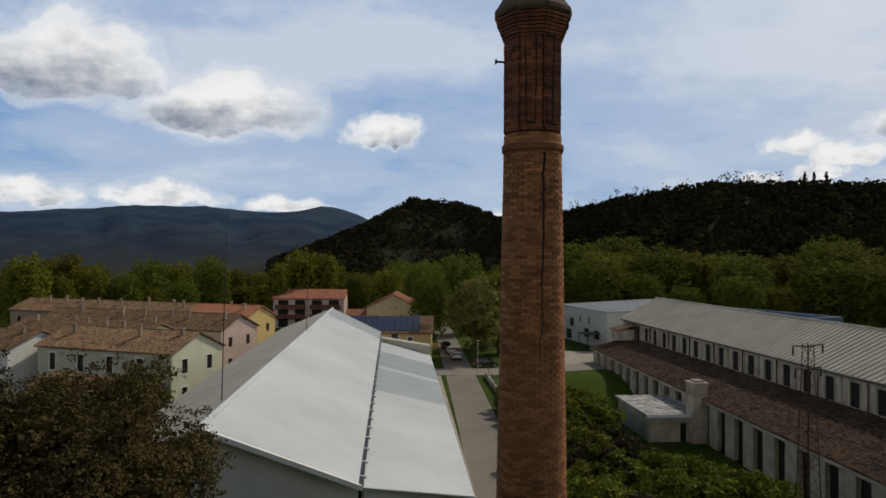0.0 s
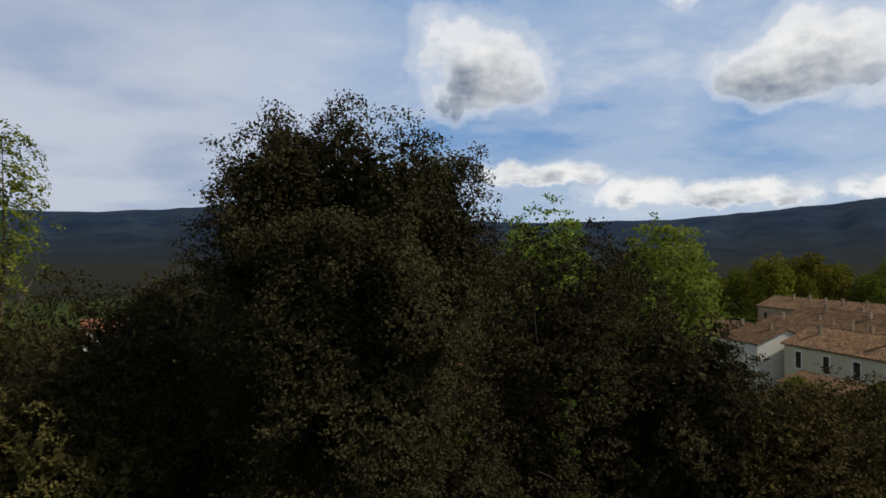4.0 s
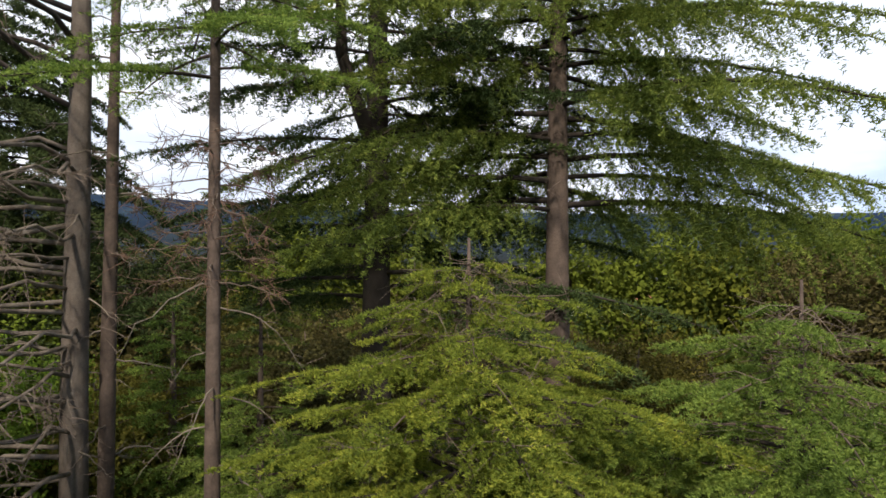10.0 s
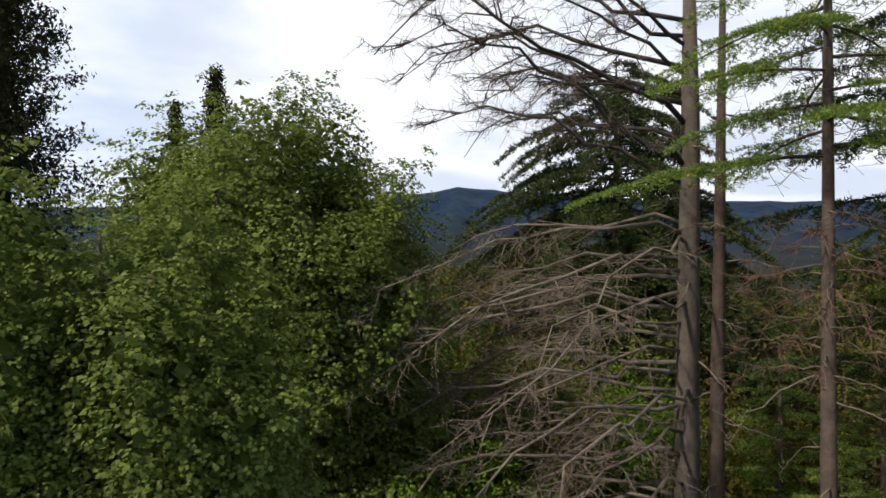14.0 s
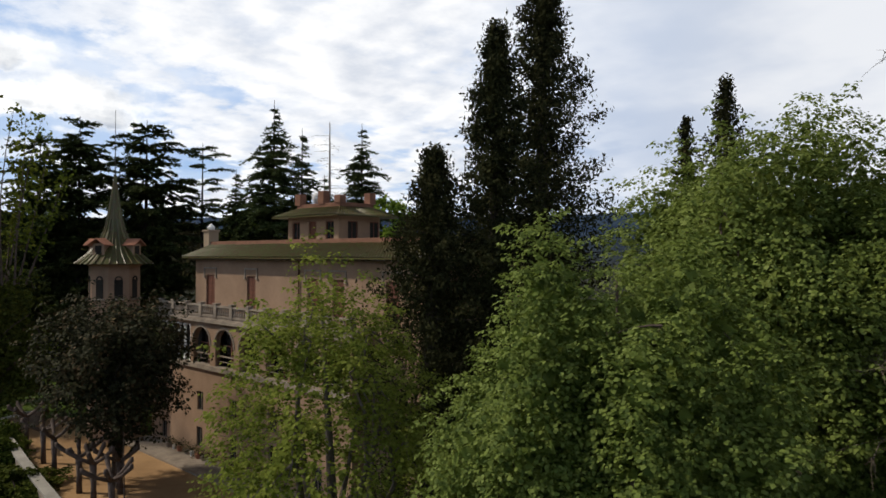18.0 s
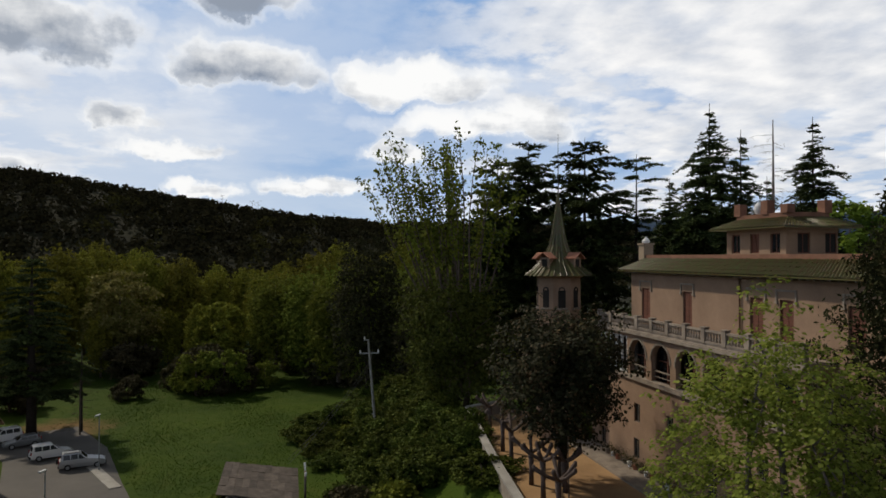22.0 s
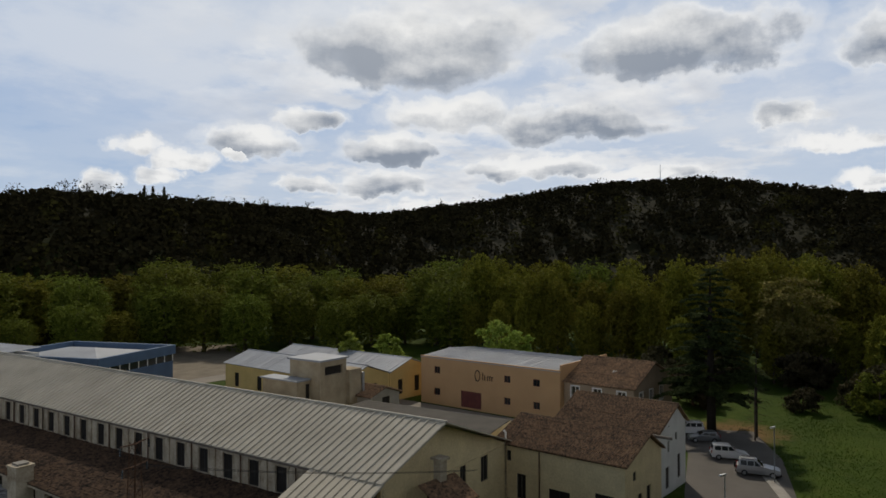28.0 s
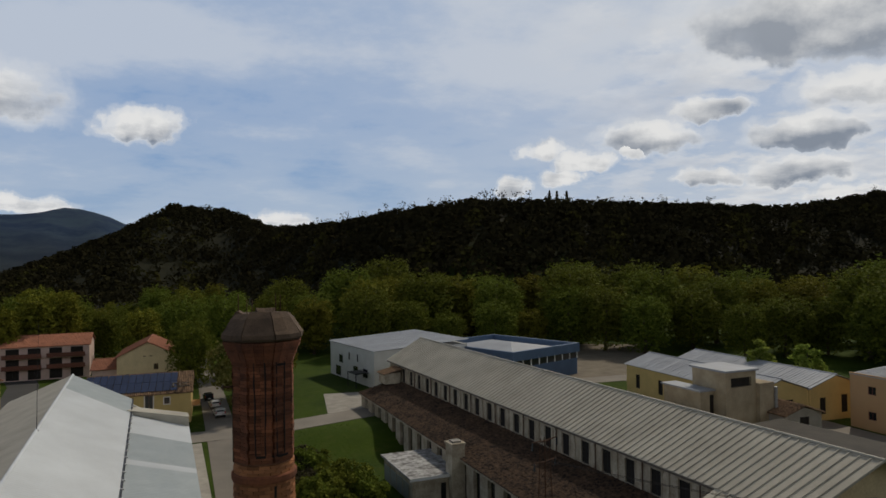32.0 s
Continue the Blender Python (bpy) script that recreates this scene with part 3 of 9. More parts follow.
# ---- building helpers ----
def wall_geo(length, height, holes=(), thick=0.35, gable=None, z0=0.0):
    """A wall along local x, outer face at y = 0 towards -y, pierced by holes (x0, z0, x1, z1); gable: (x of the peak, its height)."""
    g = Geo()
    xs = sorted({0.0, length, *[h[0] for h in holes], *[h[2] for h in holes]})
    zs = sorted({z0, height, *[min(max(v, z0), height) for h in holes for v in (h[1], h[3])]})
    ids = {}

    def vert(i, k, side):
        if (i, k, side) not in ids:
            ids[i, k, side] = len(g.v)
            g.v.append((xs[i], thick * side, zs[k]))
        return ids[i, k, side]

    nx, nz = len(xs) - 1, len(zs) - 1
    full = {(i, k) for i in range(nx) for k in range(nz)
            if not any(h[0] - 1e-6 < (xs[i] + xs[i + 1]) / 2 < h[2] + 1e-6 and h[1] - 1e-6 < (zs[k] + zs[k + 1]) / 2 < h[3] + 1e-6 for h in holes)}
    for i, k in full:
        g.f.append((vert(i, k, 0), vert(i + 1, k, 0), vert(i + 1, k + 1, 0), vert(i, k + 1, 0)))
        g.f.append((vert(i, k + 1, 1), vert(i + 1, k + 1, 1), vert(i + 1, k, 1), vert(i, k, 1)))
        for (di, dk), (a, b) in (((-1, 0), ((0, 0), (0, 1))), ((1, 0), ((1, 1), (1, 0))), ((0, -1), ((1, 0), (0, 0))), ((0, 1), ((0, 1), (1, 1)))):
            if (i + di, k + dk) not in full:
                p, q = (i + a[0], k + a[1]), (i + b[0], k + b[1])
                g.f.append((vert(*p, 0), vert(*q, 0), vert(*q, 1), vert(*p, 1)))
    if gable:
        c = [vert(0, nz, 0), vert(nx, nz, 0), vert(0, nz, 1), vert(nx, nz, 1)]
        k = len(g.v)
        px, pz = gable
        g.v += [(px, 0, pz), (px, thick, pz)]
        g.f += [(c[0], c[1], k), (k + 1, c[3], c[2]), (c[1], c[3], k + 1, k), (c[0], k, k + 1, c[2])]
    return g


WIN = {}


def window_at(parent, m, w, h, frame_mat, pane_mat, bars=1, shutter=False, name="window"):
    """A window or door in an opening: frame with its bars, and the pane set back behind it. m puts its lower left corner."""
    key = (round(w, 2), round(h, 2), frame_mat.name, pane_mat.name, bars)
    if key not in WIN:
        g, t = Geo(), 0.07
        g.box(0, 0.1, 0, t, 0.2, h).box(w - t, 0.1, 0, w, 0.2, h).box(t, 0.1, 0, w - t, 0.2, t).box(t, 0.1, h - t, w - t, 0.2, h)
        for i in range(bars):
            x = w * (i + 1) / (bars + 1)
            g.box(x - t * 0.4, 0.11, t, x + t * 0.4, 0.19, h - t)
        WIN[key] = (g.mesh(name, frame_mat), Geo().box(t * 0.5, 0.14, t * 0.5, w - t * 0.5, 0.17, h - t * 0.5).mesh("pane", pane_mat))
    fr = new(name, WIN[key][0])
    fr.parent, fr.matrix_basis = parent, m
    pn = new("pane", WIN[key][1])
    pn.parent = fr
    return fr


def sheet_geo(a, b, c, d, pitch, depth, kind="tile", rows=1, thick=0.06, jitter=0.0, seed=1):
    """A ribbed roof sheet: eave a-b, ridge d-c; ribs run up the slope. Returns a Geo with real relief."""
    rnd = random.Random(seed)
    a, b, c, d = (Vector(p) for p in (a, b, c, d))
    n = max(1, round((b - a).length / pitch))
    prof = {"tile": [(0.0, 0.0), (0.2, 0.7), (0.4, 1.0), (0.6, 0.7), (0.8, 0.0)], "seam": [(0.0, 0.0), (0.8, 0.0), (0.84, 1.0), (0.96, 1.0)],
            "wave": [(0.0, 0.0), (0.5, 1.0)]}[kind]
    nor = (b - a).cross(d - a).normalized()
    if nor.z < 0:
        nor = -nor
    us = [((i + p) / n, h) for i in range(n) for p, h in prof] + [(1.0, 0.0)]
    g = Geo()
    for r in range(rows):
        offs = [rnd.uniform(-jitter, jitter) for _ in range(n + 1)]
        k = len(g.v)
        for s, lift in ((r / rows, 0.02 if rows > 1 else 0), ((r + 1) / rows, 0.0)):
            for j, (u, h) in enumerate(us):
                p = a.lerp(b, u).lerp(d.lerp(c, u), s)
                g.v.append(tuple(p + nor * (h * depth + lift + offs[min(j // len(prof), n)])))
        m = len(us)
        if r:
            g.f += [(k - m + j, k - m + j + 1, k + j + 1, k + j) for j in range(m - 1)]
        g.f += [(k + j, k + j + 1, k + m + j + 1, k + m + j) for j in range(m - 1)]
    g.slab(a - nor * 0.01, b - nor * 0.01, c - nor * 0.01, d - nor * 0.01, thick)
    return g


def house(name, label, x, y, turn, length, depth, eave, ridge, wall_mat, roof_mat, z=0.0, front=(), back=(), left=(), right=(), over=0.35, pitch=0.28, win_mat=None,
          pane=None, rows=8, group="", category="house", trim=None, ridge_at=0.5, sheet="tile", depth_r=0.11):
    """A gabled house: local x along the ridge, front towards -y. Openings are (x, z, w, h[, kind]) on each wall."""
    h = thing(name, label, category, (x, y, z), turn, group)
    win_mat, pane = win_mat or shutter_mat, pane or glass_mat
    ry = depth * ridge_at
    sides = (("front", Matrix(), length, front, None), ("back", pose(length, depth, 0, 0, 0, 180), length, back, None),
             ("right", pose(length, 0.352, 0, 0, 0, 90), depth - 0.704, right, ry - 0.352), ("left", pose(0, depth - 0.352, 0, 0, 0, -90), depth - 0.704, left, depth - ry - 0.352))
    slope = (ridge - eave) / max(ry, depth - ry)
    for nm, m, ln, ops, gx in sides:
        gab = None
        if gx is not None:
            gab = (gx, ridge - 0.12)
        w = part("wall", wall_geo(ln, eave - (0.05 if gx is None else -0.2 * slope), [(o[0], o[1], o[0] + o[2], o[1] + o[3]) for o in ops], 0.35, gab), wall_mat, h)
        w.matrix_basis = m
        for o in ops:
            kind = o[4] if len(o) > 4 else "window"
            window_at(w, pose(o[0], 0, o[1]), o[2], o[3], win_mat if kind != "dark" else dark_metal, pane if kind == "window" else (hollow_shade_mat if kind == "dark" else win_mat), 1, name="window" if kind != "door" else "door")
            if trim and kind == "window":
                s = Geo().box(o[0] - 0.15, -0.06, o[1] - 0.15, o[0] + o[2] + 0.15, 0.0, o[1] - 0.02).box(o[0] - 0.15, -0.04, o[1], o[0] - 0.01, 0.0, o[1] + o[3]).box(o[0] + o[2] + 0.01, -0.04, o[1], o[0] + o[2] + 0.15, 0.0, o[1] + o[3]).box(o[0] - 0.15, -0.04, o[1] + o[3] + 0.01, o[0] + o[2] + 0.15, 0.0, o[1] + o[3] + 0.16)
                part("surround", s, trim, w)
    s1, s2 = (ridge - eave) / ry, (ridge - eave) / (depth - ry)
    e1, e2 = eave - over * s1, eave - over * s2
    part("roof", sheet_geo((-over, -over, e1 + 0.1), (length + over, -over, e1 + 0.1), (length + over, ry, ridge + 0.1), (-over, ry, ridge + 0.1), pitch, depth_r, sheet, rows, 0.1, 0.03, 3), roof_mat, h)
    part("roof", sheet_geo((length + over, depth + over, e2 + 0.1), (-over, depth + over, e2 + 0.1), (-over, ry, ridge + 0.1), (length + over, ry, ridge + 0.1), pitch, depth_r, sheet, rows, 0.1, 0.03, 4), roof_mat, h)
    part("ridge_cap", Geo().tube([(-over, ry, ridge + 0.1), (length + over, ry, ridge + 0.1)], [0.13, 0.13], 8), roof_mat, h)
    if group == "village terraces":
        rs = random.Random(int(x * 10))
        for k in range(int(length / 5)):
            sx, sy, hh = 2.5 + k * 5 + rs.uniform(-1, 1), ry + rs.choice((-1.4, 0.9, 1.6)), rs.uniform(0.7, 1.2)
            part("chimney", Geo().box(sx - 0.2, sy - 0.2, ridge - 0.9, sx + 0.2, sy + 0.2, ridge + hh - 0.3).box(sx - 0.27, sy - 0.27, ridge + hh - 0.3, sx + 0.27, sy + 0.27, ridge + hh - 0.22), brown_wall, h, "rendered chimney stack")
        part("aerial", Geo().tube([(length * 0.6, ry, ridge), (length * 0.6, ry, ridge + 2.2)], [0.025, 0.02], 5).box(length * 0.6 - 0.5, ry - 0.02, ridge + 2.0, length * 0.6 + 0.5, ry + 0.02, ridge + 2.04), dark_metal, h)
    return h


def row_of(n, start, step, z, w, h, kind="window"):
    return [(start + i * step, z, w, h, kind) for i in range(n)]


# ---- the brick chimney ----
CH = (2.35, 18.25)


def chimney():
    c = thing("factory_chimney", "tall weathered red brick factory chimney with cracks and an eight-sided head", "chimney", (*CH, gz(*CH)), 12)
    base = gz(*CH)
    z = lambda v: v - base
    prof = [(1.02, z(4.0)), (1.0, z(6.0)), (0.735, z(20.95)), (0.72, z(23.2))]
    part("core", Geo().lathe([(1.16, 0), (1.12, z(3.0)), (0.985, z(6.0)), (0.72, z(20.95)), (0.68, z(21.3)), (0.66, z(24.3))], 32), mortar_mat, c, "mortar core")
    # courses of brick round the shaft
    h, bl = 0.085, 0.27
    meshes = [Geo().box(-0.128 - 0.002 * i, 0, 0, 0.128 + 0.002 * i, 0.1, h - 0.009).mesh("brick", brick_mat) for i in range(3)]
    rnd = random.Random(5)
    rest = Geo()
    count = 0
    zz = z(3.5)
    row = 0
    while zz < z(21.24):
        t = (zz - z(6.0)) / (z(20.95) - z(6.0))
        r = 1.0 + (0.74 - 1.0) * t
        n = int(2 * math.pi * r / bl)
        for i in range(n):
            a = 2 * math.pi * (i + 0.5 * (row % 2)) / n
            rr = r - 0.088 + rnd.uniform(-0.004, 0.004)
            m = Matrix.Rotation(a + math.pi / 2, 4, "Z") @ Matrix.Translation((0, -rr - 0.1, zz)) @ Matrix.Rotation(rnd.uniform(-0.01, 0.01), 4, "Y")
            seen = math.cos(a + radians(12) + math.pi / 2) > 0.1
            if seen and 12.6 < zz + base < 16.2 and count < 300:
                ob = new("brick", meshes[rnd.randrange(3)])
                ob.parent, ob.matrix_basis = c, m
                count += 1
            elif zz + base > 9:
                rest.box(-0.13, 0, 0, 0.13, 0.1, h - 0.009, m)
        zz += h
        row += 1
    ob = part("shaft_bricks", rest, brick_mat, c, "courses of weathered red brick")
    tagged(ob, kind="stuff")
    # moulded band under the head
    part("band", Geo().lathe([(0.74, z(20.8)), (0.8, z(20.82)), (0.815, z(20.87)), (0.815, z(20.98)), (0.79, z(21.01)), (0.74, z(21.02))], 32), sooty_brick, c, "projecting sooty brick band")
    # eight panels with narrow gaps, then corbels and cap
    for k in range(8):
        a = 2 * math.pi * (k + 0.5) / 8
        m = Matrix.Rotation(a, 4, "Z")
        pg = Geo()
        zz = z(21.32)
        r2 = random.Random(k)
        while zz < z(23.85):
            for j in range(2):
                y0 = -0.27 + 0.272 * j + (0.0 if (int(zz * 100) % 2) else 0.02)
                pg.box(0.60, y0, zz, 0.735 + r2.uniform(-0.01, 0.012), y0 + 0.262, zz + 0.073, m)
            zz += 0.085
        tagged(part("panel_bricks", pg, sooty_brick, c, "sooty brick panel with open joints"), kind="stuff")
    for i in range(7):
        r = 0.745 + i * 0.034
        g = Geo()
        for k in range(8):
            m = Matrix.Rotation(2 * math.pi * (k + 0.5) / 8, 4, "Z")
            w = r * math.tan(math.pi / 8) - 0.012
            for j in range(3):
                y0 = -w + 2 * w * j / 3
                g.box(0.5, y0 + 0.004, z(23.72) + i * 0.085, r + r2.uniform(-0.012, 0.008), y0 + 2 * w / 3 - 0.004, z(23.72) + i * 0.085 + 0.075, m)
        tagged(part("corbel_bricks", g, sooty_brick, c, "stepped sooty brick corbel"), kind="stuff")
    # cap: eight cracked mortar slabs over a rim, their upper edge broken
    r4 = random.Random(31)
    for k in range(8):
        a0, a1 = 2 * math.pi * k / 8 + 0.012, 2 * math.pi * (k + 1) / 8 - 0.012
        g = Geo()
        am = (a0 + a1) / 2
        rows_ = [(0.72, 24.3), (1.0, 24.33), (1.055, 24.4), (1.05, 24.5), (0.98, 24.58), (0.8, 24.88 + r4.uniform(-0.03, 0.03)), (0.66, 25.02 + r4.uniform(-0.05, 0.05)), (0.45, 24.95)]
        for r, h_ in rows_:
            for a in (a0, am, a1):
                rr = r * (1.0 if a != am else 0.965) + r4.uniform(-0.012, 0.012)
                g.v.append((rr * math.cos(a), rr * math.sin(a), z(h_) + r4.uniform(-0.012, 0.012)))
        for i in range(len(rows_)):
            n_ = (i + 1) % len(rows_)
            for j in range(2):
                g.f.append((i * 3 + j, i * 3 + j + 1, n_ * 3 + j + 1, n_ * 3 + j))
        g.f += [tuple(i * 3 for i in range(len(rows_) - 1, -1, -1)), tuple(i * 3 + 2 for i in range(len(rows_)))]
        part("cap_slab", g, cap_mat, c, "cracked mortar cap slab")
    part("cap_core", Geo().lathe([(0.68, z(24.25)), (0.68, z(24.7)), (0.5, z(24.9))], 16), hollow_shade_mat, c)
    for a in (-104, -82, -63, -125, -40):
        pts = []
        t0, zc = radians(a), z(24.1)
        while zc > z(21.4):
            pts.append((0.752 * math.cos(t0), 0.752 * math.sin(t0), zc))
            t0 += r4.uniform(-0.02, 0.02)
            zc -= r4.uniform(0.15, 0.4)
        part("crack", Geo().tube(pts, [r4.uniform(0.012, 0.026) for _ in pts], 5), hollow_shade_mat, c, "dark vertical crack in the head")
    # near-black blocks set on the brick stand for shade in its gaps
    for a, zt in ((-84, 21.45), (-66, 21.44), (-112, 21.46), (-90, 23.75), (-70, 23.7)):
        m = Matrix.Rotation(radians(a), 4, "Z")
        part("missing_brick", Geo().box(0.70, -0.12, z(zt), 0.756, 0.12, z(zt) + 0.06, m), hollow_shade_mat, c, "dark gap of a fallen brick")
    for k, (a, ln) in enumerate(((40, 0.5), (100, 0.35), (160, 0.55), (215, 0.4), (300, 0.5))):
        x, y = 0.6 * math.cos(radians(a)), 0.6 * math.sin(radians(a))
        part("iron_spike", Geo().tube([(x, y, z(24.95)), (x, y, z(24.95) + ln)], [0.012, 0.01], 6), rust_mat, c)
    # iron bracket and earthing strap
    part("bracket", Geo().box(-1.0, -0.03, z(23.16), -0.72, 0.03, z(23.2)).box(-1.03, -0.05, z(23.12), -1.0, 0.05, z(23.24)), rust_mat, c)
    part("strap", Geo().box(-0.79, -0.02, z(21.3), -0.745, 0.02, z(23.2)), rust_mat, c)
    # long crack
    crack = Geo()
    r3 = random.Random(9)
    a, zc = -math.pi / 2 - radians(12) + 0.28, z(20.75)
    pts = []
    while zc > z(15.5):
        t = (zc - z(6.0)) / (z(20.95) - z(6.0))
        r = 1.0 + (0.74 - 1.0) * t + 0.02
        pts.append((r * math.cos(a), r * math.sin(a), zc))
        a += r3.uniform(-0.045, 0.05)
        zc -= r3.uniform(0.1, 0.28)
    crack.tube(pts, [0.03 * (1 - i / len(pts)) + 0.006 for i in range(len(pts))], 5)
    part("crack", crack, hollow_shade_mat, c, "long dark crack")


chimney()

# ---- the pale-roofed shed and the lane beside it ----
def shed():
    s = thing("industrial_shed", "long pale grey sheet-roofed industrial shed with a lean-to", "shed", (0, 0, 0))
    R0, R1, zr = (-12.0, 34.2), (-18.5, 116.5), 9.6          # ridge
    V0, V1, zv = (-4.3, 36.2), (-9.9, 112.0), 6.15           # gutter between the roofs
    E0, E1, ze = (1.9, 40.5), (-1.75, 99.5), 4.2             # lean-to eave
    L0, L1 = (-20.6, 37.0), (-27.0, 116.5)                   # far eave
    P = lambda p, z: (p[0], p[1], z)
    lerp = lambda a, b, t: tuple(a[i] + (b[i] - a[i]) * t for i in range(len(a)))
    k = 0.86
    part("roof", sheet_geo(P(V0, zv), P(lerp(V0, V1, k), zv), P(lerp(R0, R1, k), zr), P(R0, zr), 0.45, 0.045, "wave", 1, 0.08), shed_roof, s)
    part("roof", sheet_geo(P(lerp(V0, V1, k), zv), P(V1, zv), P(R1, zr), P(lerp(R0, R1, k), zr), 0.45, 0.045, "wave", 1, 0.08), skylight_mat, s, "dull translucent roof sheets")
    part("roof", sheet_geo(P(L1, zv), P(L0, zv), P(R0, zr), P(R1, zr), 0.45, 0.045, "wave", 1, 0.08), grey_roof, s, "darker grey roof slope")
    part("ridge_cap", Geo().tube([P(R0, zr + 0.04), P(R1, zr + 0.04)], [0.16, 0.16], 8), shed_roof, s)
    zt = zv - 0.25
    T0, T1 = (V0[0] + 0.15, V0[1] + 0.6), (V1[0] + 0.15, V1[1] - 9.5)
    for a, b, mt in ((0.0, 0.42, shed_roof), (0.42, 0.62, skylight_mat), (0.62, 0.65, shed_roof), (0.65, 0.84, skylight_mat), (0.84, 1.0, shed_roof)):
        part("lean_to_roof", sheet_geo(P(lerp(E0, E1, a), ze), P(lerp(E0, E1, b), ze), P(lerp(T0, T1, b), zt), P(lerp(T0, T1, a), zt), 0.45, 0.04, "wave", 1, 0.08), mt, s)
    part("upstand", Geo().slab(P(lerp(E0, E1, 1.0), ze + 1.3), P(lerp(E0, E1, 1.045), ze + 1.3), P((V1[0] + 0.1, V1[1] - 5.0), zv - 0.1), P(T1, zt + 0.5), 1.4), grey_roof, s)
    gut = Geo()
    d = Vector((V1[0] - V0[0], V1[1] - V0[1], 0))
    gut.tube([P((V0[0] + 0.05, V0[1]), zv - 0.02), P((V1[0] + 0.05, V1[1]), zv - 0.02)], [0.13, 0.13], 6)
    part("gutter", gut, dark_metal, s)
    for i in range(26):
        t = 0.02 + i * 0.036
        p = lerp(V0, V1, t)
        part("gutter_bracket", Geo().box(p[0] - 0.05, p[1] - 0.06, zv - 0.05, p[0] + 0.32, p[1] + 0.06, zv + 0.1), paint_white, s)
    # walls
    def wall(a, b, z0, za, zb, name="wall", mat=None):
        g = Geo()
        dx, dy = b[0] - a[0], b[1] - a[1]
        ln = math.hypot(dx, dy)
        nx, ny = dy / ln * 0.25, -dx / ln * 0.25
        g.v += [(a[0], a[1], z0), (b[0], b[1], z0), (b[0], b[1], zb), (a[0], a[1], za), (a[0] + nx, a[1] + ny, z0), (b[0] + nx, b[1] + ny, z0), (b[0] + nx, b[1] + ny, zb), (a[0] + nx, a[1] + ny, za)]
        g.f += [(0, 1, 2, 3), (7, 6, 5, 4), (0, 4, 5, 1), (1, 5, 6, 2), (2, 6, 7, 3), (3, 7, 4, 0)]
        part(name, g, mat or white_wall, s)
    i0 = lambda a, b, t: lerp(a, b, t)
    wall((-4.45, 37.0), (-11.9, 35.0), -0.5, zv - 0.35, zr - 0.35)
    wall((-11.9, 35.0), (-20.2, 37.8), -0.5, zr - 0.35, zv - 0.35)
    wall((1.6, 41.2), (-4.2, 37.3), -0.5, ze - 0.3, zv - 0.45)
    wall((-1.95, 99.0), (1.6, 41.2), -0.5, ze - 0.3, ze - 0.3)
    wall((-20.2, 37.8), (-26.7, 116.0), -0.5, zv - 0.3, zv - 0.3)
    wall((-26.7, 116.0), (-18.5, 116.0), -0.5, zv - 0.3, zr - 0.3)
    wall((-18.5, 116.0), (-10.2, 111.5), -0.5, zr - 0.3, zv - 0.3)
    wall((-10.2, 111.5), (-1.95, 99.0), -0.5, zv - 0.4, ze - 0.3)
    part("gable_trim", Geo().slab((-4.15, 36.1, zv + 0.06), (-4.15, 36.3, zv + 0.06), (-12.0, 34.3, zr + 0.08), (-12.0, 34.1, zr + 0.08), 0.28), paint_white, s)
    for p, zb, ht in (((-13.5, 42.5), 9.1, 12.0), ((-15.5, 79.0), 9.6, 11.0)):
        m = thing("radio_mast", "thin whip antenna standing on the shed's ridge", "antenna", (*p, zb), 0, "roof antennas")
        part("mast_tube", Geo().tube([(0, 0, -0.1), (0.1, 0, ht * 0.5), (0.25, 0, ht)], [0.035, 0.025, 0.012], 6), dark_metal, m)
        part("foot", Geo().box(-0.15, -0.15, -0.1, 0.15, 0.15, 0.08), dark_metal, m)


shed()


def strip(name, pts, width, z, mat, label, category, thick=0.05):
    g = Geo()
    P = [Vector((*p, 0)) for p in pts]
    L, R = [], []
    for i, p in enumerate(P):
        d = (P[min(i + 1, len(P) - 1)] - P[max(0, i - 1)]).normalized()
        n = Vector((-d.y, d.x, 0)) * width / 2
        L.append(p + n)
        R.append(p - n)
    for i in range(len(P) - 1):
        g.slab((R[i].x, R[i].y, z), (R[i + 1].x, R[i + 1].y, z), (L[i + 1].x, L[i + 1].y, z), (L[i].x, L[i].y, z), thick)
    return solo(name, g, mat, label, category, kind="structure")


strip("road", [(4.9, 44), (4.0, 75), (2.8, 108), (1.5, 140), (-1, 200)], 4.6, 0.06, pale_road, "pale worn lane beside the shed", "road")
strip("road", [(-3.5, 110.2), (8, 110.6), (24, 116.5), (60, 128)], 6.5, 0.075, pale_road, "cross street behind the shed", "road")
strip("road", [(-22.5, 40), (-30, 125), (-37, 170), (-46, 200)], 6.0, 0.06, asphalt, "asphalt village street", "road")
strip("pavement", [(24.5, 118.5), (26.5, 136)], 9.0, 0.03, concrete, "concrete pad before the white building", "pavement", 0.1)
strip("pavement", [(1.95, 52), (-0.9, 106)], 1.3, 0.16, concrete, "narrow concrete pavement beside the shed", "pavement", 0.2)
strip("yard", [(80, 128), (96, 152), (112, 180)], 20.0, 0.05, gravel_mat, "brown gravel yard behind the hall", "yard")
strip("road", [(66, 18), (77, 22), (92, 27), (104, 33.5)], 11.0, 0.05, park_asphalt, "worn asphalt car park", "car park")
strip("pavement", [(77.5, 17.2), (86, 21.6)], 1.2, 0.14, concrete, "concrete kerb beside the meadow", "kerb", 0.2)

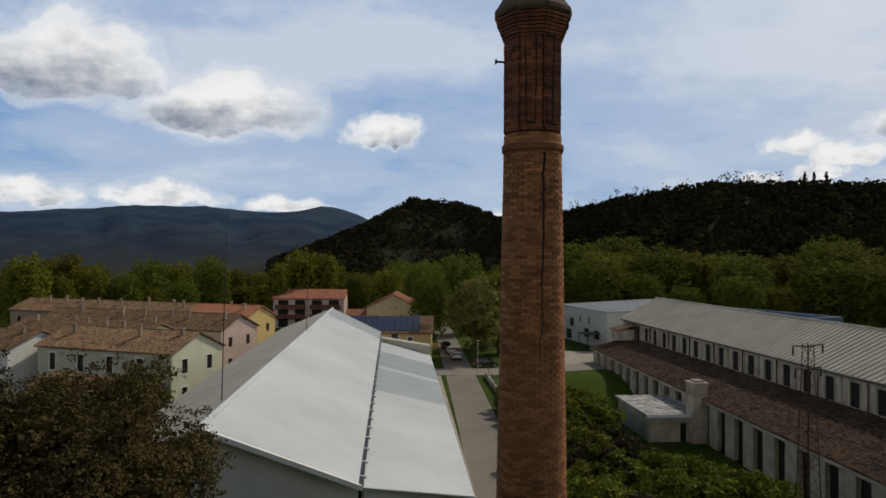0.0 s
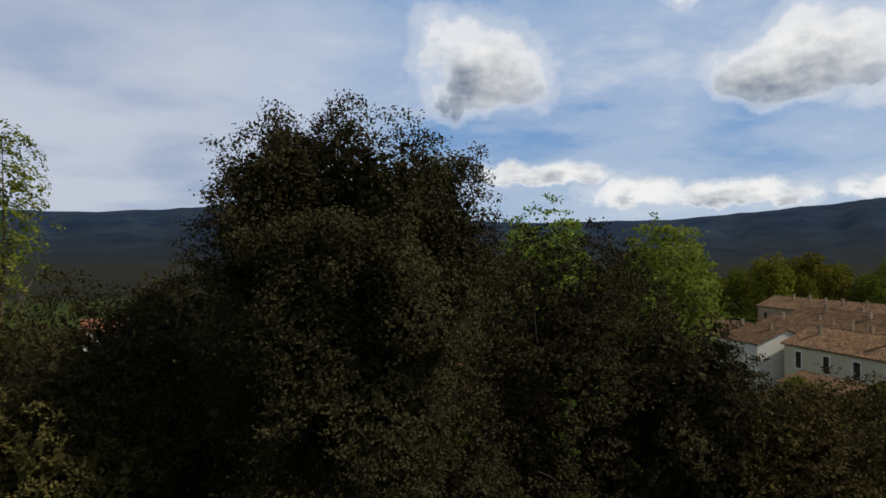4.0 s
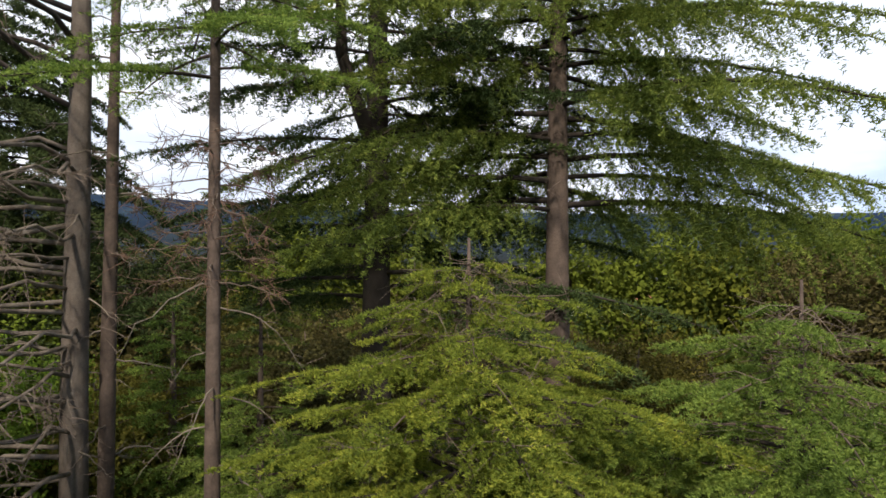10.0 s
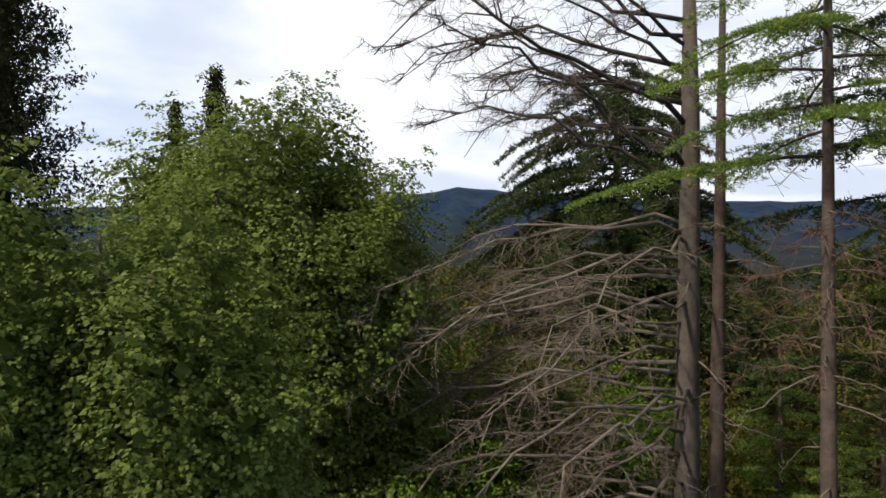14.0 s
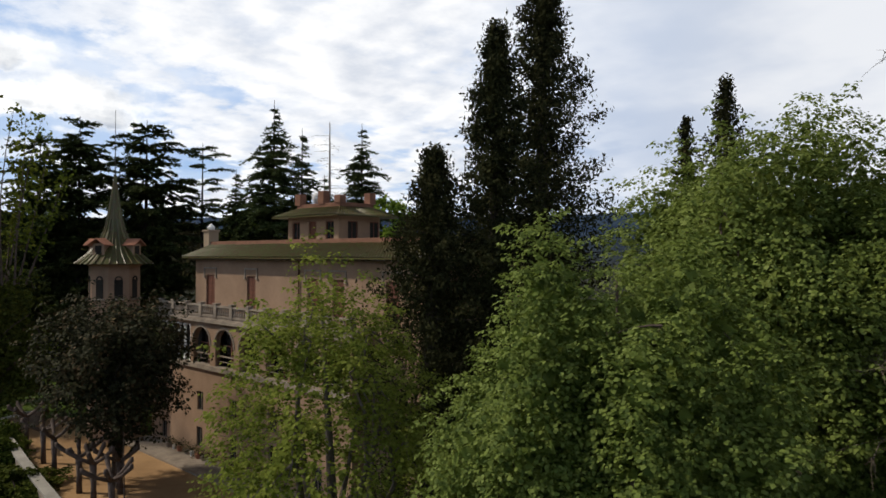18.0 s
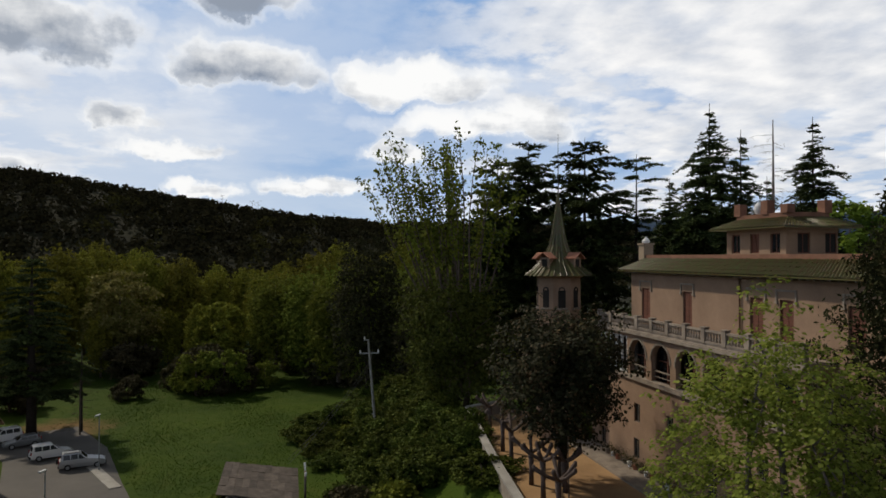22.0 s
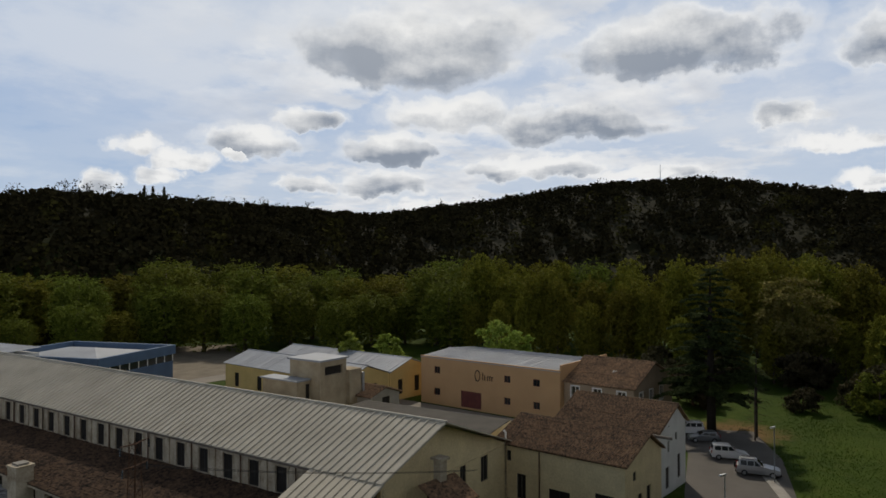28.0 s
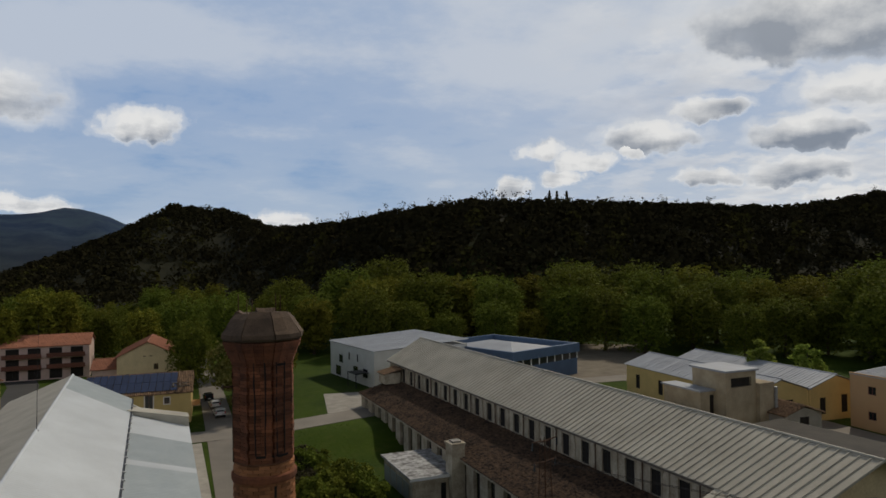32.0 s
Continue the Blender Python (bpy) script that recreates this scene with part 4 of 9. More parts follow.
# ---- the long factory ----
def factory():
    u = Vector((-0.0905, 0.9959, 0)).normalized()
    turn = math.degrees(math.atan2(u.y, u.x))
    A = Vector((41.2, 39.2, 0))
    n = 24
    length = 88.5
    f = thing("factory_hall", "long disused cream factory hall with ribbed metal roof and dark windows", "factory", (A.x, A.y, -1.0), turn)
    # local x runs along the building away from the car park, local y to its far left (towards the lane)
    zb = 1.0
    holes = [(3.0 + 3.66 * i, 4.2 + zb, 4.4 + 3.66 * i, 6.55 + zb) for i in range(23)]
    w = part("wall", wall_geo(length, 7.1 + zb, holes, 0.4), peel_wall, f, "peeling pale clerestory wall")
    w.matrix_basis = pose(length, 0.0, 0, 0, 0, 180)
    for h in holes:
        window_at(w, pose(h[0], 0.0, h[1]), 1.4, 2.35, dark_metal, hollow_shade_mat, 1)
    for i in range(24):
        part("pilaster", Geo().box(length - 1.75 - 3.66 * i - 0.16, 0, 3.4 + zb, length - 1.75 - 3.66 * i + 0.16, 0.14, 7.0 + zb), peel_wall, f)
        if i % 2:
            part("downpipe", Geo().tube([(length - 2.1 - 3.66 * i, 0.24, 3.6 + zb), (length - 2.1 - 3.66 * i, 0.24, 7.1 + zb)], [0.06, 0.06], 6), rust_mat, f)
    for i in range(23):
        x = length - 3.0 - 3.66 * i
        part("surround", Geo().box(x - 1.75, 0, 6.6 + zb, x + 0.35, 0.07, 6.85 + zb).box(x + 0.02, 0, 4.1 + zb, x + 0.2, 0.06, 6.6 + zb).box(x - 1.6, 0, 4.1 + zb, x - 1.42, 0.06, 6.6 + zb), peel_wall, f)
    # main roof
    zr, ze = 11.0 + zb, 7.25 + zb
    part("roof", sheet_geo((length + 0.5, 0.55, ze), (-0.5, 0.55, ze), (-2.0, -6.4, zr), (length + 0.5, -6.4, zr), 0.85, 0.09, "seam", 1, 0.08), grey_roof, f, "ribbed pale metal roof")
    part("roof", sheet_geo((-0.5, -21.0, 6.0 + zb), (length + 0.5, -21.0, 6.0 + zb), (length + 0.5, -6.4, zr), (-2.0, -6.4, zr), 0.85, 0.06, "seam", 1, 0.08), grey_roof, f)
    part("ridge_cap", Geo().tube([(-2.0, -6.4, zr + 0.03), (length + 0.5, -6.4, zr + 0.03)], [0.14, 0.14], 6), grey_roof, f)
    part("fascia", Geo().box(-0.4, 0.42, ze - 0.3, length + 0.4, 0.5, ze - 0.06), wood_mat, f)
    part("wall", Geo().box(0, -20.6, 0, length, -20.2, 6.0 + zb), peel_wall, f)
    part("wall", Geo().box(length - 0.3, -20.2, 0, length, 0, 7.0 + zb), peel_wall, f)
    part("gable", Geo().poly([(length, -20.6, 6 + zb), (length, 0, 7 + zb), (length, -6.4, zr - 0.1)]), peel_wall, f)
    # low side aisle: rotten tiled roof on piers
    y1 = 6.9
    lift = 0.0
    holes2 = []
    for i in range(22):
        x = 2.6 + 3.78 * i
        if 12.2 < length - 5 - x < 0:
            continue
        holes2.append((x, -1.5, x + 1.75, 1.85 + zb))
    ln2 = 86.0
    w2 = part("wall", wall_geo(ln2, 2.35 + zb, holes2, 0.45, z0=-1.9), peel_wall, f, "peeling white piers with tall open doorways")
    w2.matrix_basis = pose(ln2 - 1.5, y1, 0, 0, 0, 180 - 1.63)
    # a near-black panel fills each doorway in place of the shade inside
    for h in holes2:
        part("doorway", Geo().box(h[0] + 0.05, 0.5, -1.7, h[2] - 0.05, 0.55, h[3]), hollow_shade_mat, w2)
    ya, yb = y1 + 0.45, y1 + 0.45 - ln2 * math.tan(radians(1.9)) * 1.0
    part("roof", sheet_geo((ln2 - 1.2, y1 + 0.45, 2.45 + zb), (-5.0, y1 + 3.0, 2.45 + zb), (-5.0, 0.15, 4.15 + zb), (ln2 - 1.2, 0.15, 4.15 + zb), 0.3, 0.09, "tile", 26, 0.1, 0.05, 8), rotten_tile, f, "sagging dark clay-tiled aisle roof")
    part("eave_board", Geo().slab((ln2 - 1.2, y1 + 0.4, 2.36 + zb), (ln2 - 1.2, y1 + 0.5, 2.36 + zb), (-5.0, y1 + 3.05, 2.36 + zb), (-5.0, y1 + 2.95, 2.36 + zb), 0.16), peel_wall, f)
    # white stack on the aisle's edge
    part("chimney", Geo().box(39.3, 8.0, -2.0, 41.1, 9.7, 4.1 + zb).box(39.2, 7.9, 4.1 + zb, 41.2, 9.8, 4.3 + zb), peel_wall, f, "square rendered stack")
    part("chimney_cover", Geo().box(39.6, 8.3, 4.3 + zb, 40.8, 9.4, 4.5 + zb), concrete, f)
    # dormer box at the far end
    part("dormer", Geo().box(length - 7, 0.5, 4 + zb, length - 3.5, 3.4, 5.9 + zb), peel_wall, f)
    part("dormer_roof", sheet_geo((length - 7.3, 3.8, 5.8 + zb), (length - 3.2, 3.8, 5.8 + zb), (length - 3.2, 0.2, 6.6 + zb), (length - 7.3, 0.2, 6.6 + zb), 0.3, 0.07, "tile", 5, 0.08), old_tile, f)
    # end gable towards the car park, with windows
    hs = [(3.1, 3.4, 4.1, 5.6), (6.4, 3.3, 7.5, 5.9), (8.2, 6.4, 8.8, 7.9), (11.8, 4.2, 12.9, 6.8), (15.6, 4.0, 17.0, 7.2), (3.0, 0.2, 4.2, 2.4), (9.2, 0.2, 10.4, 2.6), (14, 0.2, 15.4, 2.6)]
    e = part("wall", wall_geo(21.0, 5.6 + zb, [(a, b, c, min(d, 6.5)) for a, b, c, d in hs if b < 6], 0.4), cream_wall, f, "stained cream end wall")
    e.matrix_basis = pose(0, 0.2, 0, 0, 0, -90)
    for a, b, c, d in hs:
        if b < 6:
            window_at(e, pose(a, 0, b), c - a, min(d, 6.5) - b, wood_mat, hollow_shade_mat, 1)
    part("gable", Geo().prism([(0, 0.2), (0.4, 0.2), (0.4, -20.8), (0, -20.8)], 5.6 + zb, 5.601 + zb), cream_wall, f)
    gg = Geo()
    out_ = [(0.2, 5.6 + zb), (0.2, 7.0 + zb), (-6.4, zr - 0.15), (-20.8, 5.7 + zb)]
    k = len(gg.v)
    gg.v += [(0.0, y, z) for y, z in out_] + [(0.4, y, z) for y, z in out_]
    gg.f += [(0, 1, 2, 3), (7, 6, 5, 4), (0, 4, 5, 1), (1, 5, 6, 2), (2, 6, 7, 3), (3, 7, 4, 0)]
    part("gable", gg, cream_wall, f, "cream gable")


factory()

# ---- works and houses beyond the factory ----
def sign(parent, x, y, z, turn):
    """The company's sign: an oblong ring and plain strokes."""
    s = Geo()
    for i in range(16):
        a0, a1 = 2 * math.pi * i / 16, 2 * math.pi * (i + 1) / 16
        s.box(-0.07, -0.05, -0.12, 0.07, 0.0, 0.12, Matrix.Translation((0.5 * math.cos(a0) + 0.5, 0, 0.85 * math.sin(a0) + 0.9)) @ Matrix.Rotation(-math.atan2(0.85 * math.cos(a0), -0.5 * math.sin(a0)) + math.pi / 2, 4, "Y"))
    for i, (w, h) in enumerate(((0.1, 1.3), (0.1, 0.9), (0.5, 0.8), (0.5, 0.8), (0.5, 0.75))):
        x0 = 1.5 + i * 0.42 + (0.15 if i > 1 else 0)
        s.box(x0, -0.05, 0.25, x0 + 0.1, 0.0, 0.25 + h)
        if w > 0.2:
            s.box(x0 + 0.1, -0.05, 0.25 + h - 0.12, x0 + 0.3, 0.0, 0.25 + h)
    ob = part("sign", s, dark_metal, parent, "company sign of plain dark strokes")
    ob.matrix_basis = pose(x, y, z, 0, 0, turn)


wk = house("works_building", "plain ochre box-shaped works with a pale grey sheet roof", 108.5, 52.4, 90, 27.6, 15.6, 7.9, 8.5, ochre_wall, works_roof, pitch=0.6, sheet="seam", rows=1,
           back=[(3.0, 5.3, 1.3, 1.2), (3.0, 1.6, 1.3, 1.2), (8.8, 0.3, 4.2, 2.7, "door"), (17.5, 5.3, 1.2, 1.1), (17.5, 1.8, 1.2, 1.1), (22.9, 5.3, 1.2, 1.1), (22.9, 1.8, 1.2, 1.1)], win_mat=door_mat, pane=glass_mat, over=0.05, category="building")
sign(wk, 15.8, 15.66, 4.9, 180)
part("parapet", Geo().box(-0.1, 15.3, 7.85, 27.7, 15.62, 8.15).box(-0.1, -0.05, 7.85, 0.2, 15.3, 8.9), ochre_wall, wk)
for x, nm in ((89.0, 0), (100.0, 1)):
    house("yellow_workshop", "low yellow workshop bay with grey sheet roof", x, 84.0, 90, 33, 10.9, 5.2, 7.0, yellow_wall, works_roof, left=[(1.8, 1.0, 1.2, 2.6), (6.2, 1.0, 1.3, 2.8)], pitch=0.7, sheet="seam", rows=1,
          win_mat=dark_metal, pane=hollow_shade_mat, back=row_of(4, 3, 7, 1, 1.3, 2.6), category="building", group="workshop bays", depth_r=0.05)
tw = thing("concrete_tower", "blocky buff rendered tower with dark openings and flat caps", "tower", (64.2, 73.4, 0), 4)
w = part("wall", wall_geo(5.2, 10.9, [(0.9, 8.9, 4.4, 10.1)], 0.4), tower_render, tw)
# near-black plate painted as the shade in the tower's opening
part("opening", Geo().box(0.9, 0.3, 8.9, 4.4, 0.4, 10.1), hollow_shade_mat, tw)
part("body", Geo().box(0, 0.4, 0, 5.2, 6.0, 10.9), tower_render, tw)
part("flat_roof", Geo().box(-0.3, -0.3, 10.9, 5.5, 6.3, 11.15), works_roof, tw)
part("low_block", Geo().box(-2.4, 2.0, 0, -0.02, 9.0, 8.3), tower_render, tw)
part("low_roof", Geo().box(-2.7, 1.7, 8.3, -0.02, 9.3, 8.5), works_roof, tw)
part("side_block", Geo().box(5.21, -0.6, 0, 7.8, 4.0, 9.2), tower_render, tw)
part("slot", Geo().box(-0.8, 1.95, 3.0, -0.2, 2.0, 7.8), hollow_shade_mat, tw)
part("flue", Geo().tube([(7.9, -0.8, 2), (7.9, -0.8, 8.6)], [0.22, 0.22], 10), steel_mat, tw)
house("side_building", "small rendered outbuilding with brown tile roof", 77.0, 70.5, 90, 7, 6, 5.4, 6.4, concrete, old_tile, left=[(2.0, 2.8, 1.6, 2.2, "dark")], category="building")
house("store_building", "low store with dusty tile roof", 60.0, 84.0, 90, 22, 9, 5.2, 6.8, cream_wall, old_tile, category="building")
house("store_building", "grey low store behind the factory", 58.0, 100.0, 90, 16, 14, 4.6, 6.0, concrete, grey_roof, category="building", sheet="seam", pitch=0.8, rows=1)
solo("yard", Geo().box(45, 126, 0.03, 110, 132, 0.07).box(82, 44, 0.03, 92, 84, 0.07), pale_road, "dusty works yard", "yard", kind="structure")
bh = house("brown_house", "two-storey brown house with old tile roof and white window surrounds", 108.4, 41.2, 90, 11.1, 14.4, 6.5, 9.4, brown_wall, old_tile,
           back=[(1.2, 4.0, 1.3, 1.9), (4.8, 4.0, 1.3, 1.9), (8.6, 3.2, 1.3, 2.7)], left=[(1.6, 3.6, 1.2, 2.0), (5.2, 3.6, 1.2, 2.0), (9.0, 3.6, 1.2, 2.0)], trim=paint_white, win_mat=paint_white)
part("skylight", Geo().slab((4.0, 11.2, 7.9), (4.9, 11.2, 7.9), (4.9, 10.5, 8.2), (4.0, 10.5, 8.2), 0.08), paint_white, bh)
house("white_gabled_house", "tall old house with white gable wall and clay tile roof", 78.6, 28.3, 90, 11.7, 7.8, 7.05, 9.1, white_wall, old_tile, ridge_at=0.36, left=[(1.6, 0.6, 1.0, 2.3), (5.0, 1.0, 0.9, 2.6), (4.4, 5.3, 0.5, 0.8), (2.3, 7.0, 0.45, 0.7), (2.2, 4.4, 0.45, 1.2)],
      win_mat=wood_mat, pane=hollow_shade_mat, group="old tiled houses")
th = house("cream_annex", "cream rendered annex with patched clay tile roof and damp stains", 70.6, 27.9, 90, 14.6, 8.7, 5.7, 7.6, cream_wall, old_tile, ridge_at=0.38, back=[(1.0, 3.9, 0.9, 1.1), (2.6, 0.2, 1.1, 2.6), (6.4, 0.1, 2.4, 1.9, "dark"), (11.5, 0.2, 2.0, 2.4, "dark")],
           left=[(1.4, 3.8, 0.8, 0.9), (4.6, 0.2, 1.0, 2.4), (2.6, 0.3, 0.9, 2.0)], win_mat=wood_mat, pane=hollow_shade_mat, group="old tiled houses")
part("beam", Geo().box(-1.9, 1.9, 7.1, 0.2, 2.15, 7.35), wood_mat, th)
part("downpipe", Geo().tube([(9.2, 8.85, 0.2), (9.2, 8.85, 5.6)], [0.07, 0.07], 6), rust_mat, th)
part("downpipe", Geo().tube([(13.6, 8.85, 0.2), (13.6, 8.85, 5.4)], [0.12, 0.1], 6), dark_metal, th)
part("vent_pot", Geo().tube([(13.7, 8.2, 6.0), (13.7, 8.2, 6.7), (13.7, 8.5, 6.9)], [0.1, 0.1, 0.12], 8), paint_white, th)
# porch roof against the factory gable
pr = thing("porch_roof", "small tiled lean-to roof against the cream gable", "roof", (44.3, 37.9, 0), -3)
part("roof", sheet_geo((0, -2.6, 5.0), (4.6, -2.6, 5.0), (4.6, 0.2, 6.4), (0, 0.2, 6.4), 0.28, 0.07, "tile", 7, 0.1, 0.03), old_tile, pr)
part("wall", Geo().box(0.2, -2.3, -0.5, 4.3, -0.2, 4.9), cream_wall, pr)
part("chimney", Geo().box(2.2, -0.3, 6.2, 3.0, 0.5, 8.0).box(2.0, -0.5, 8.0, 3.2, 0.7, 8.2), peel_wall, pr)
lr = thing("loading_roof", "lower ribbed metal roof joined to the factory hall", "roof", (41.2, 39.2, 0), 95.2)
part("roof", sheet_geo((7.6, 5.4, 5.2), (-0.5, 5.4, 5.2), (-0.5, 0.4, 7.2), (7.6, 0.4, 7.2), 0.85, 0.09, "seam", 1, 0.08), grey_roof, lr)
part("wall", Geo().box(-0.2, 0.8, -1, 7.3, 5.1, 5.0), peel_wall, lr)

# low wing with a gravel roof between the hall and the works
wing = thing("flat_roofed_wing", "low wing with a dark gravelled flat roof", "building", (0, 0, 0))
part("wall", Geo().prism([(62.9, 45.0), (72.4, 47.6), (69.8, 70.0), (62.9, 69.0)], -0.5, 5.2), cream_wall, wing)
part("roof", Geo().prism([(62.95, 45.05), (72.35, 47.65), (69.75, 69.95), (62.95, 68.95)], 5.2, 5.3), dark_gravel, wing)
part("parapet", Geo().slab((72.2, 47.6, 5.2), (72.5, 47.6, 5.2), (69.9, 70.05, 5.2), (69.6, 70.05, 5.2), 0.35), concrete, wing)
# white and blue industrial buildings at the far end
wb = thing("white_building", "plain white industrial building with pale roof", "building", (32.9, 137.8, 0), 102)
w = part("wall", wall_geo(24, 7.6, [(5, 3.2, 7.4, 5.0), (10.5, 4.4, 11.3, 6), (15, 4.4, 15.8, 6), (3, 0.2, 6.2, 2.4), (13, 1.6, 15.6, 3.4), (18, 1.6, 20.6, 3.4)], 0.35), white_wall, wb)
w.matrix_basis = pose(24, 0.35, 0, 0, 0, 180)
for h in ((5, 3.2, 2.4, 1.8), (10.5, 4.4, 0.8, 1.6), (15, 4.4, 0.8, 1.6), (3, 0.2, 3.2, 2.2), (13, 1.6, 2.6, 1.8), (18, 1.6, 2.6, 1.8)):
    window_at(w, pose(h[0], 0, h[1]), h[2], h[3], dark_metal, glass_mat, 1)
part("body", Geo().box(0, -22, 0, 24, -0.002, 7.55), white_wall, wb)
part("roof", sheet_geo((-0.3, 0.6, 7.6), (24.3, 0.6, 7.6), (24.3, -22.3, 8.6), (-0.3, -22.3, 8.6), 1.0, 0.06, "seam", 1, 0.1), works_roof, wb)
part("window", Geo().box(-0.06, -7.2, 3.0, 0.0, -5.2, 4.2), glass_mat, wb)
part("red_board", Geo().box(-0.1, -10, 1.0, -0.02, -1.0, 1.6), door_mat, wb)
part("canopy", Geo().box(2.5, 0.4, 2.8, 7, 3.4, 2.95).box(2.6, 3.2, 0, 2.75, 3.35, 2.8).box(6.75, 3.2, 0, 6.9, 3.35, 2.8), dark_metal, wb)
bb = thing("blue_building", "low blue-clad building with ribbon windows and pale hipped roof", "building", (59.6, 129.5, 0), 23)
part("wall", Geo().box(0, 0, 0, 21, 26, 3.6), blue_wall, bb)
part("ribbon_glass", Geo().box(0.3, -0.02, 3.6, 20.7, 25.8, 5.0), glass_mat, bb)
for i in range(9):
    part("mullion", Geo().box(0.2 + i * 2.57, -0.08, 3.6, 0.4 + i * 2.57, -0.03, 5.0), paint_white, bb)
part("fascia", Geo().box(-0.4, -0.4, 5.0, 21.4, 0.4, 6.9).box(-0.4, 25.6, 5.0, 21.4, 26.4, 6.9).box(-0.4, 0.4, 5.0, 0.4, 25.6, 6.9).box(20.6, 0.4, 5.0, 21.4, 25.6, 6.9), blue_wall, bb)
g = Geo()
g.v += [(0.4, 0.4, 5.6), (20.6, 0.4, 5.6), (20.6, 25.6, 5.6), (0.4, 25.6, 5.6), (10, 10, 7.4), (10, 16, 7.4)]
g.f += [(0, 1, 4), (1, 2, 5, 4), (2, 3, 5), (3, 0, 4, 5), (3, 2, 1, 0)]
part("roof", g, works_roof, bb)

# ---- the village houses past the shed ----
VT = 159.6
def two_floor(n, x0, step, w=0.95, h=1.5, z1=1.0, z2=4.3):
    return row_of(n, x0, step, z1, w, h) + row_of(n, x0, step, z2, w, h)


house("terraced_house", "pale green terraced house with white gable end and old tile roof", -28.1, 88.4, VT, 21, 9, 6.9, 8.9, green_wall, old_tile, back=two_floor(4, 2.0, 4.6, 1.0, 2.1, 0.2, 4.0), left=two_floor(2, 1.4, 4.4, 0.95, 1.7), group="village terraces", trim=paint_white)
house("terraced_house", "cream terraced house with a low pediment and tile roof", -39.5, 105.0, VT, 26, 9, 6.6, 8.3, cream_wall, old_tile, back=two_floor(5, 2.0, 4.6), left=two_floor(2, 1.4, 4.4), group="village terraces")
house("terraced_house", "long rose-grey terrace with brown tile roof", -30.3, 113.2, VT, 38, 9, 7.0, 9.0, pinkish_wall, old_tile, back=two_floor(8, 1.5, 4.4, 0.9, 1.4), left=two_floor(2, 1.4, 4.4), group="village terraces")
house("terraced_house", "bright yellow end house with red tile roof", -32.0, 132.4, VT, 14, 9.4, 7.1, 9.1, yellow_wall, red_tile, back=two_floor(3, 2.0, 4.0), left=two_floor(2, 1.6, 4.6), group="village terraces")
house("terraced_house", "long brown-roofed terrace behind the yellow house", -45.2, 137.3, VT, 44, 9.4, 7.1, 9.1, brown_wall, old_tile, back=two_floor(9, 2.0, 4.6), group="village terraces")
house("terraced_house", "brown-roofed terrace farther along", -50.5, 94.0, VT, 30, 9, 6.6, 8.4, white_wall, old_tile, back=two_floor(5, 2.0, 5.2), group="village terraces")
house("outbuilding", "low rendered outbuilding behind the terrace", -33.0, 80.5, VT, 12, 6.5, 3.4, 4.4, cream_wall, old_tile, back=row_of(2, 2, 5, 0.8, 1, 1.3), category="building")
rb = house("apartment_block", "three-storey apartment block with red tile roof and dark balconies", -43.5, 178.0, 3, 18, 11, 7.6, 9.6, pinkish_wall, red_tile, front=row_of(4, 1.2, 4.3, 0.2, 2.6, 2.2, "dark") + row_of(4, 1.2, 4.3, 2.9, 2.6, 1.9, "dark") + row_of(4, 1.2, 4.3, 5.3, 2.6, 1.9, "dark"), category="building")
for k in range(2):
    for j in range(2):
        part("balcony", Geo().box(0.6 + j * 8.8, -1.3, 2.6 + k * 2.5, 8.4 + j * 8.8, -0.02, 2.75 + k * 2.5).box(0.6 + j * 8.8, -1.3, 2.75 + k * 2.5, 8.4 + j * 8.8, -1.2, 3.6 + k * 2.5), shutter_mat, rb)
house("gabled_house", "cream house with low red tile gable", -5.4, 155.0, 90, 15, 11.6, 7.0, 9.9, cream_wall, red_tile, left=[(4.6, 6.9, 0.5, 0.5), (5.8, 6.9, 0.5, 0.5), (6.6, 4.2, 0.9, 1.2)], back=two_floor(2, 2.5, 6), group="village houses")
house("tiled_annex", "low pinkish annex with a red-tiled roof", -22.0, 158.0, 0, 5, 8, 4.4, 6.0, pinkish_wall, red_tile, category="building")
sh = house("ochre_house", "ochre house with solar panels on its roof", -18.0, 121.4, 0, 16, 13, 5.0, 7.3, yellow_wall, old_tile, front=[(5.4, 2.6, 1.2, 2.0), (9.0, 2.6, 1.2, 2.2), (11.9, 3.3, 0.8, 1.0), (11.6, 0.4, 1.2, 1.2), (2.0, 2.6, 1.2, 2.0)], trim=paint_white, group="village houses")
for i in range(13):
    for j in range(2):
        a, b = -0.2 + i * 1.08, 0.3 + j * 2.9
        s0 = 5.32 + (b) * 0.354
        part("solar_panel", Geo().slab((a, b, s0), (a + 1.02, b, s0), (a + 1.02, b + 2.8, s0 + 2.8 * 0.354), (a, b + 2.8, s0 + 2.8 * 0.354), 0.05), solar_mat, sh)
part("balcony", Geo().box(16.01, 1.5, 2.3, 17.4, 6.0, 2.5).box(17.3, 1.5, 2.5, 17.4, 6.0, 3.4), ochre_wall, sh)
part("pergola", Geo().box(13.0, 0.1, 5.9, 15.8, 0.25, 6.05).box(13.0, 2.1, 6.1, 15.8, 2.25, 6.25).box(13.2, 0, 5.9, 13.3, 2.3, 6.2).box(14.2, 0, 5.9, 14.3, 2.3, 6.2).box(15.2, 0, 5.9, 15.3, 2.3, 6.2), wood_mat, sh)
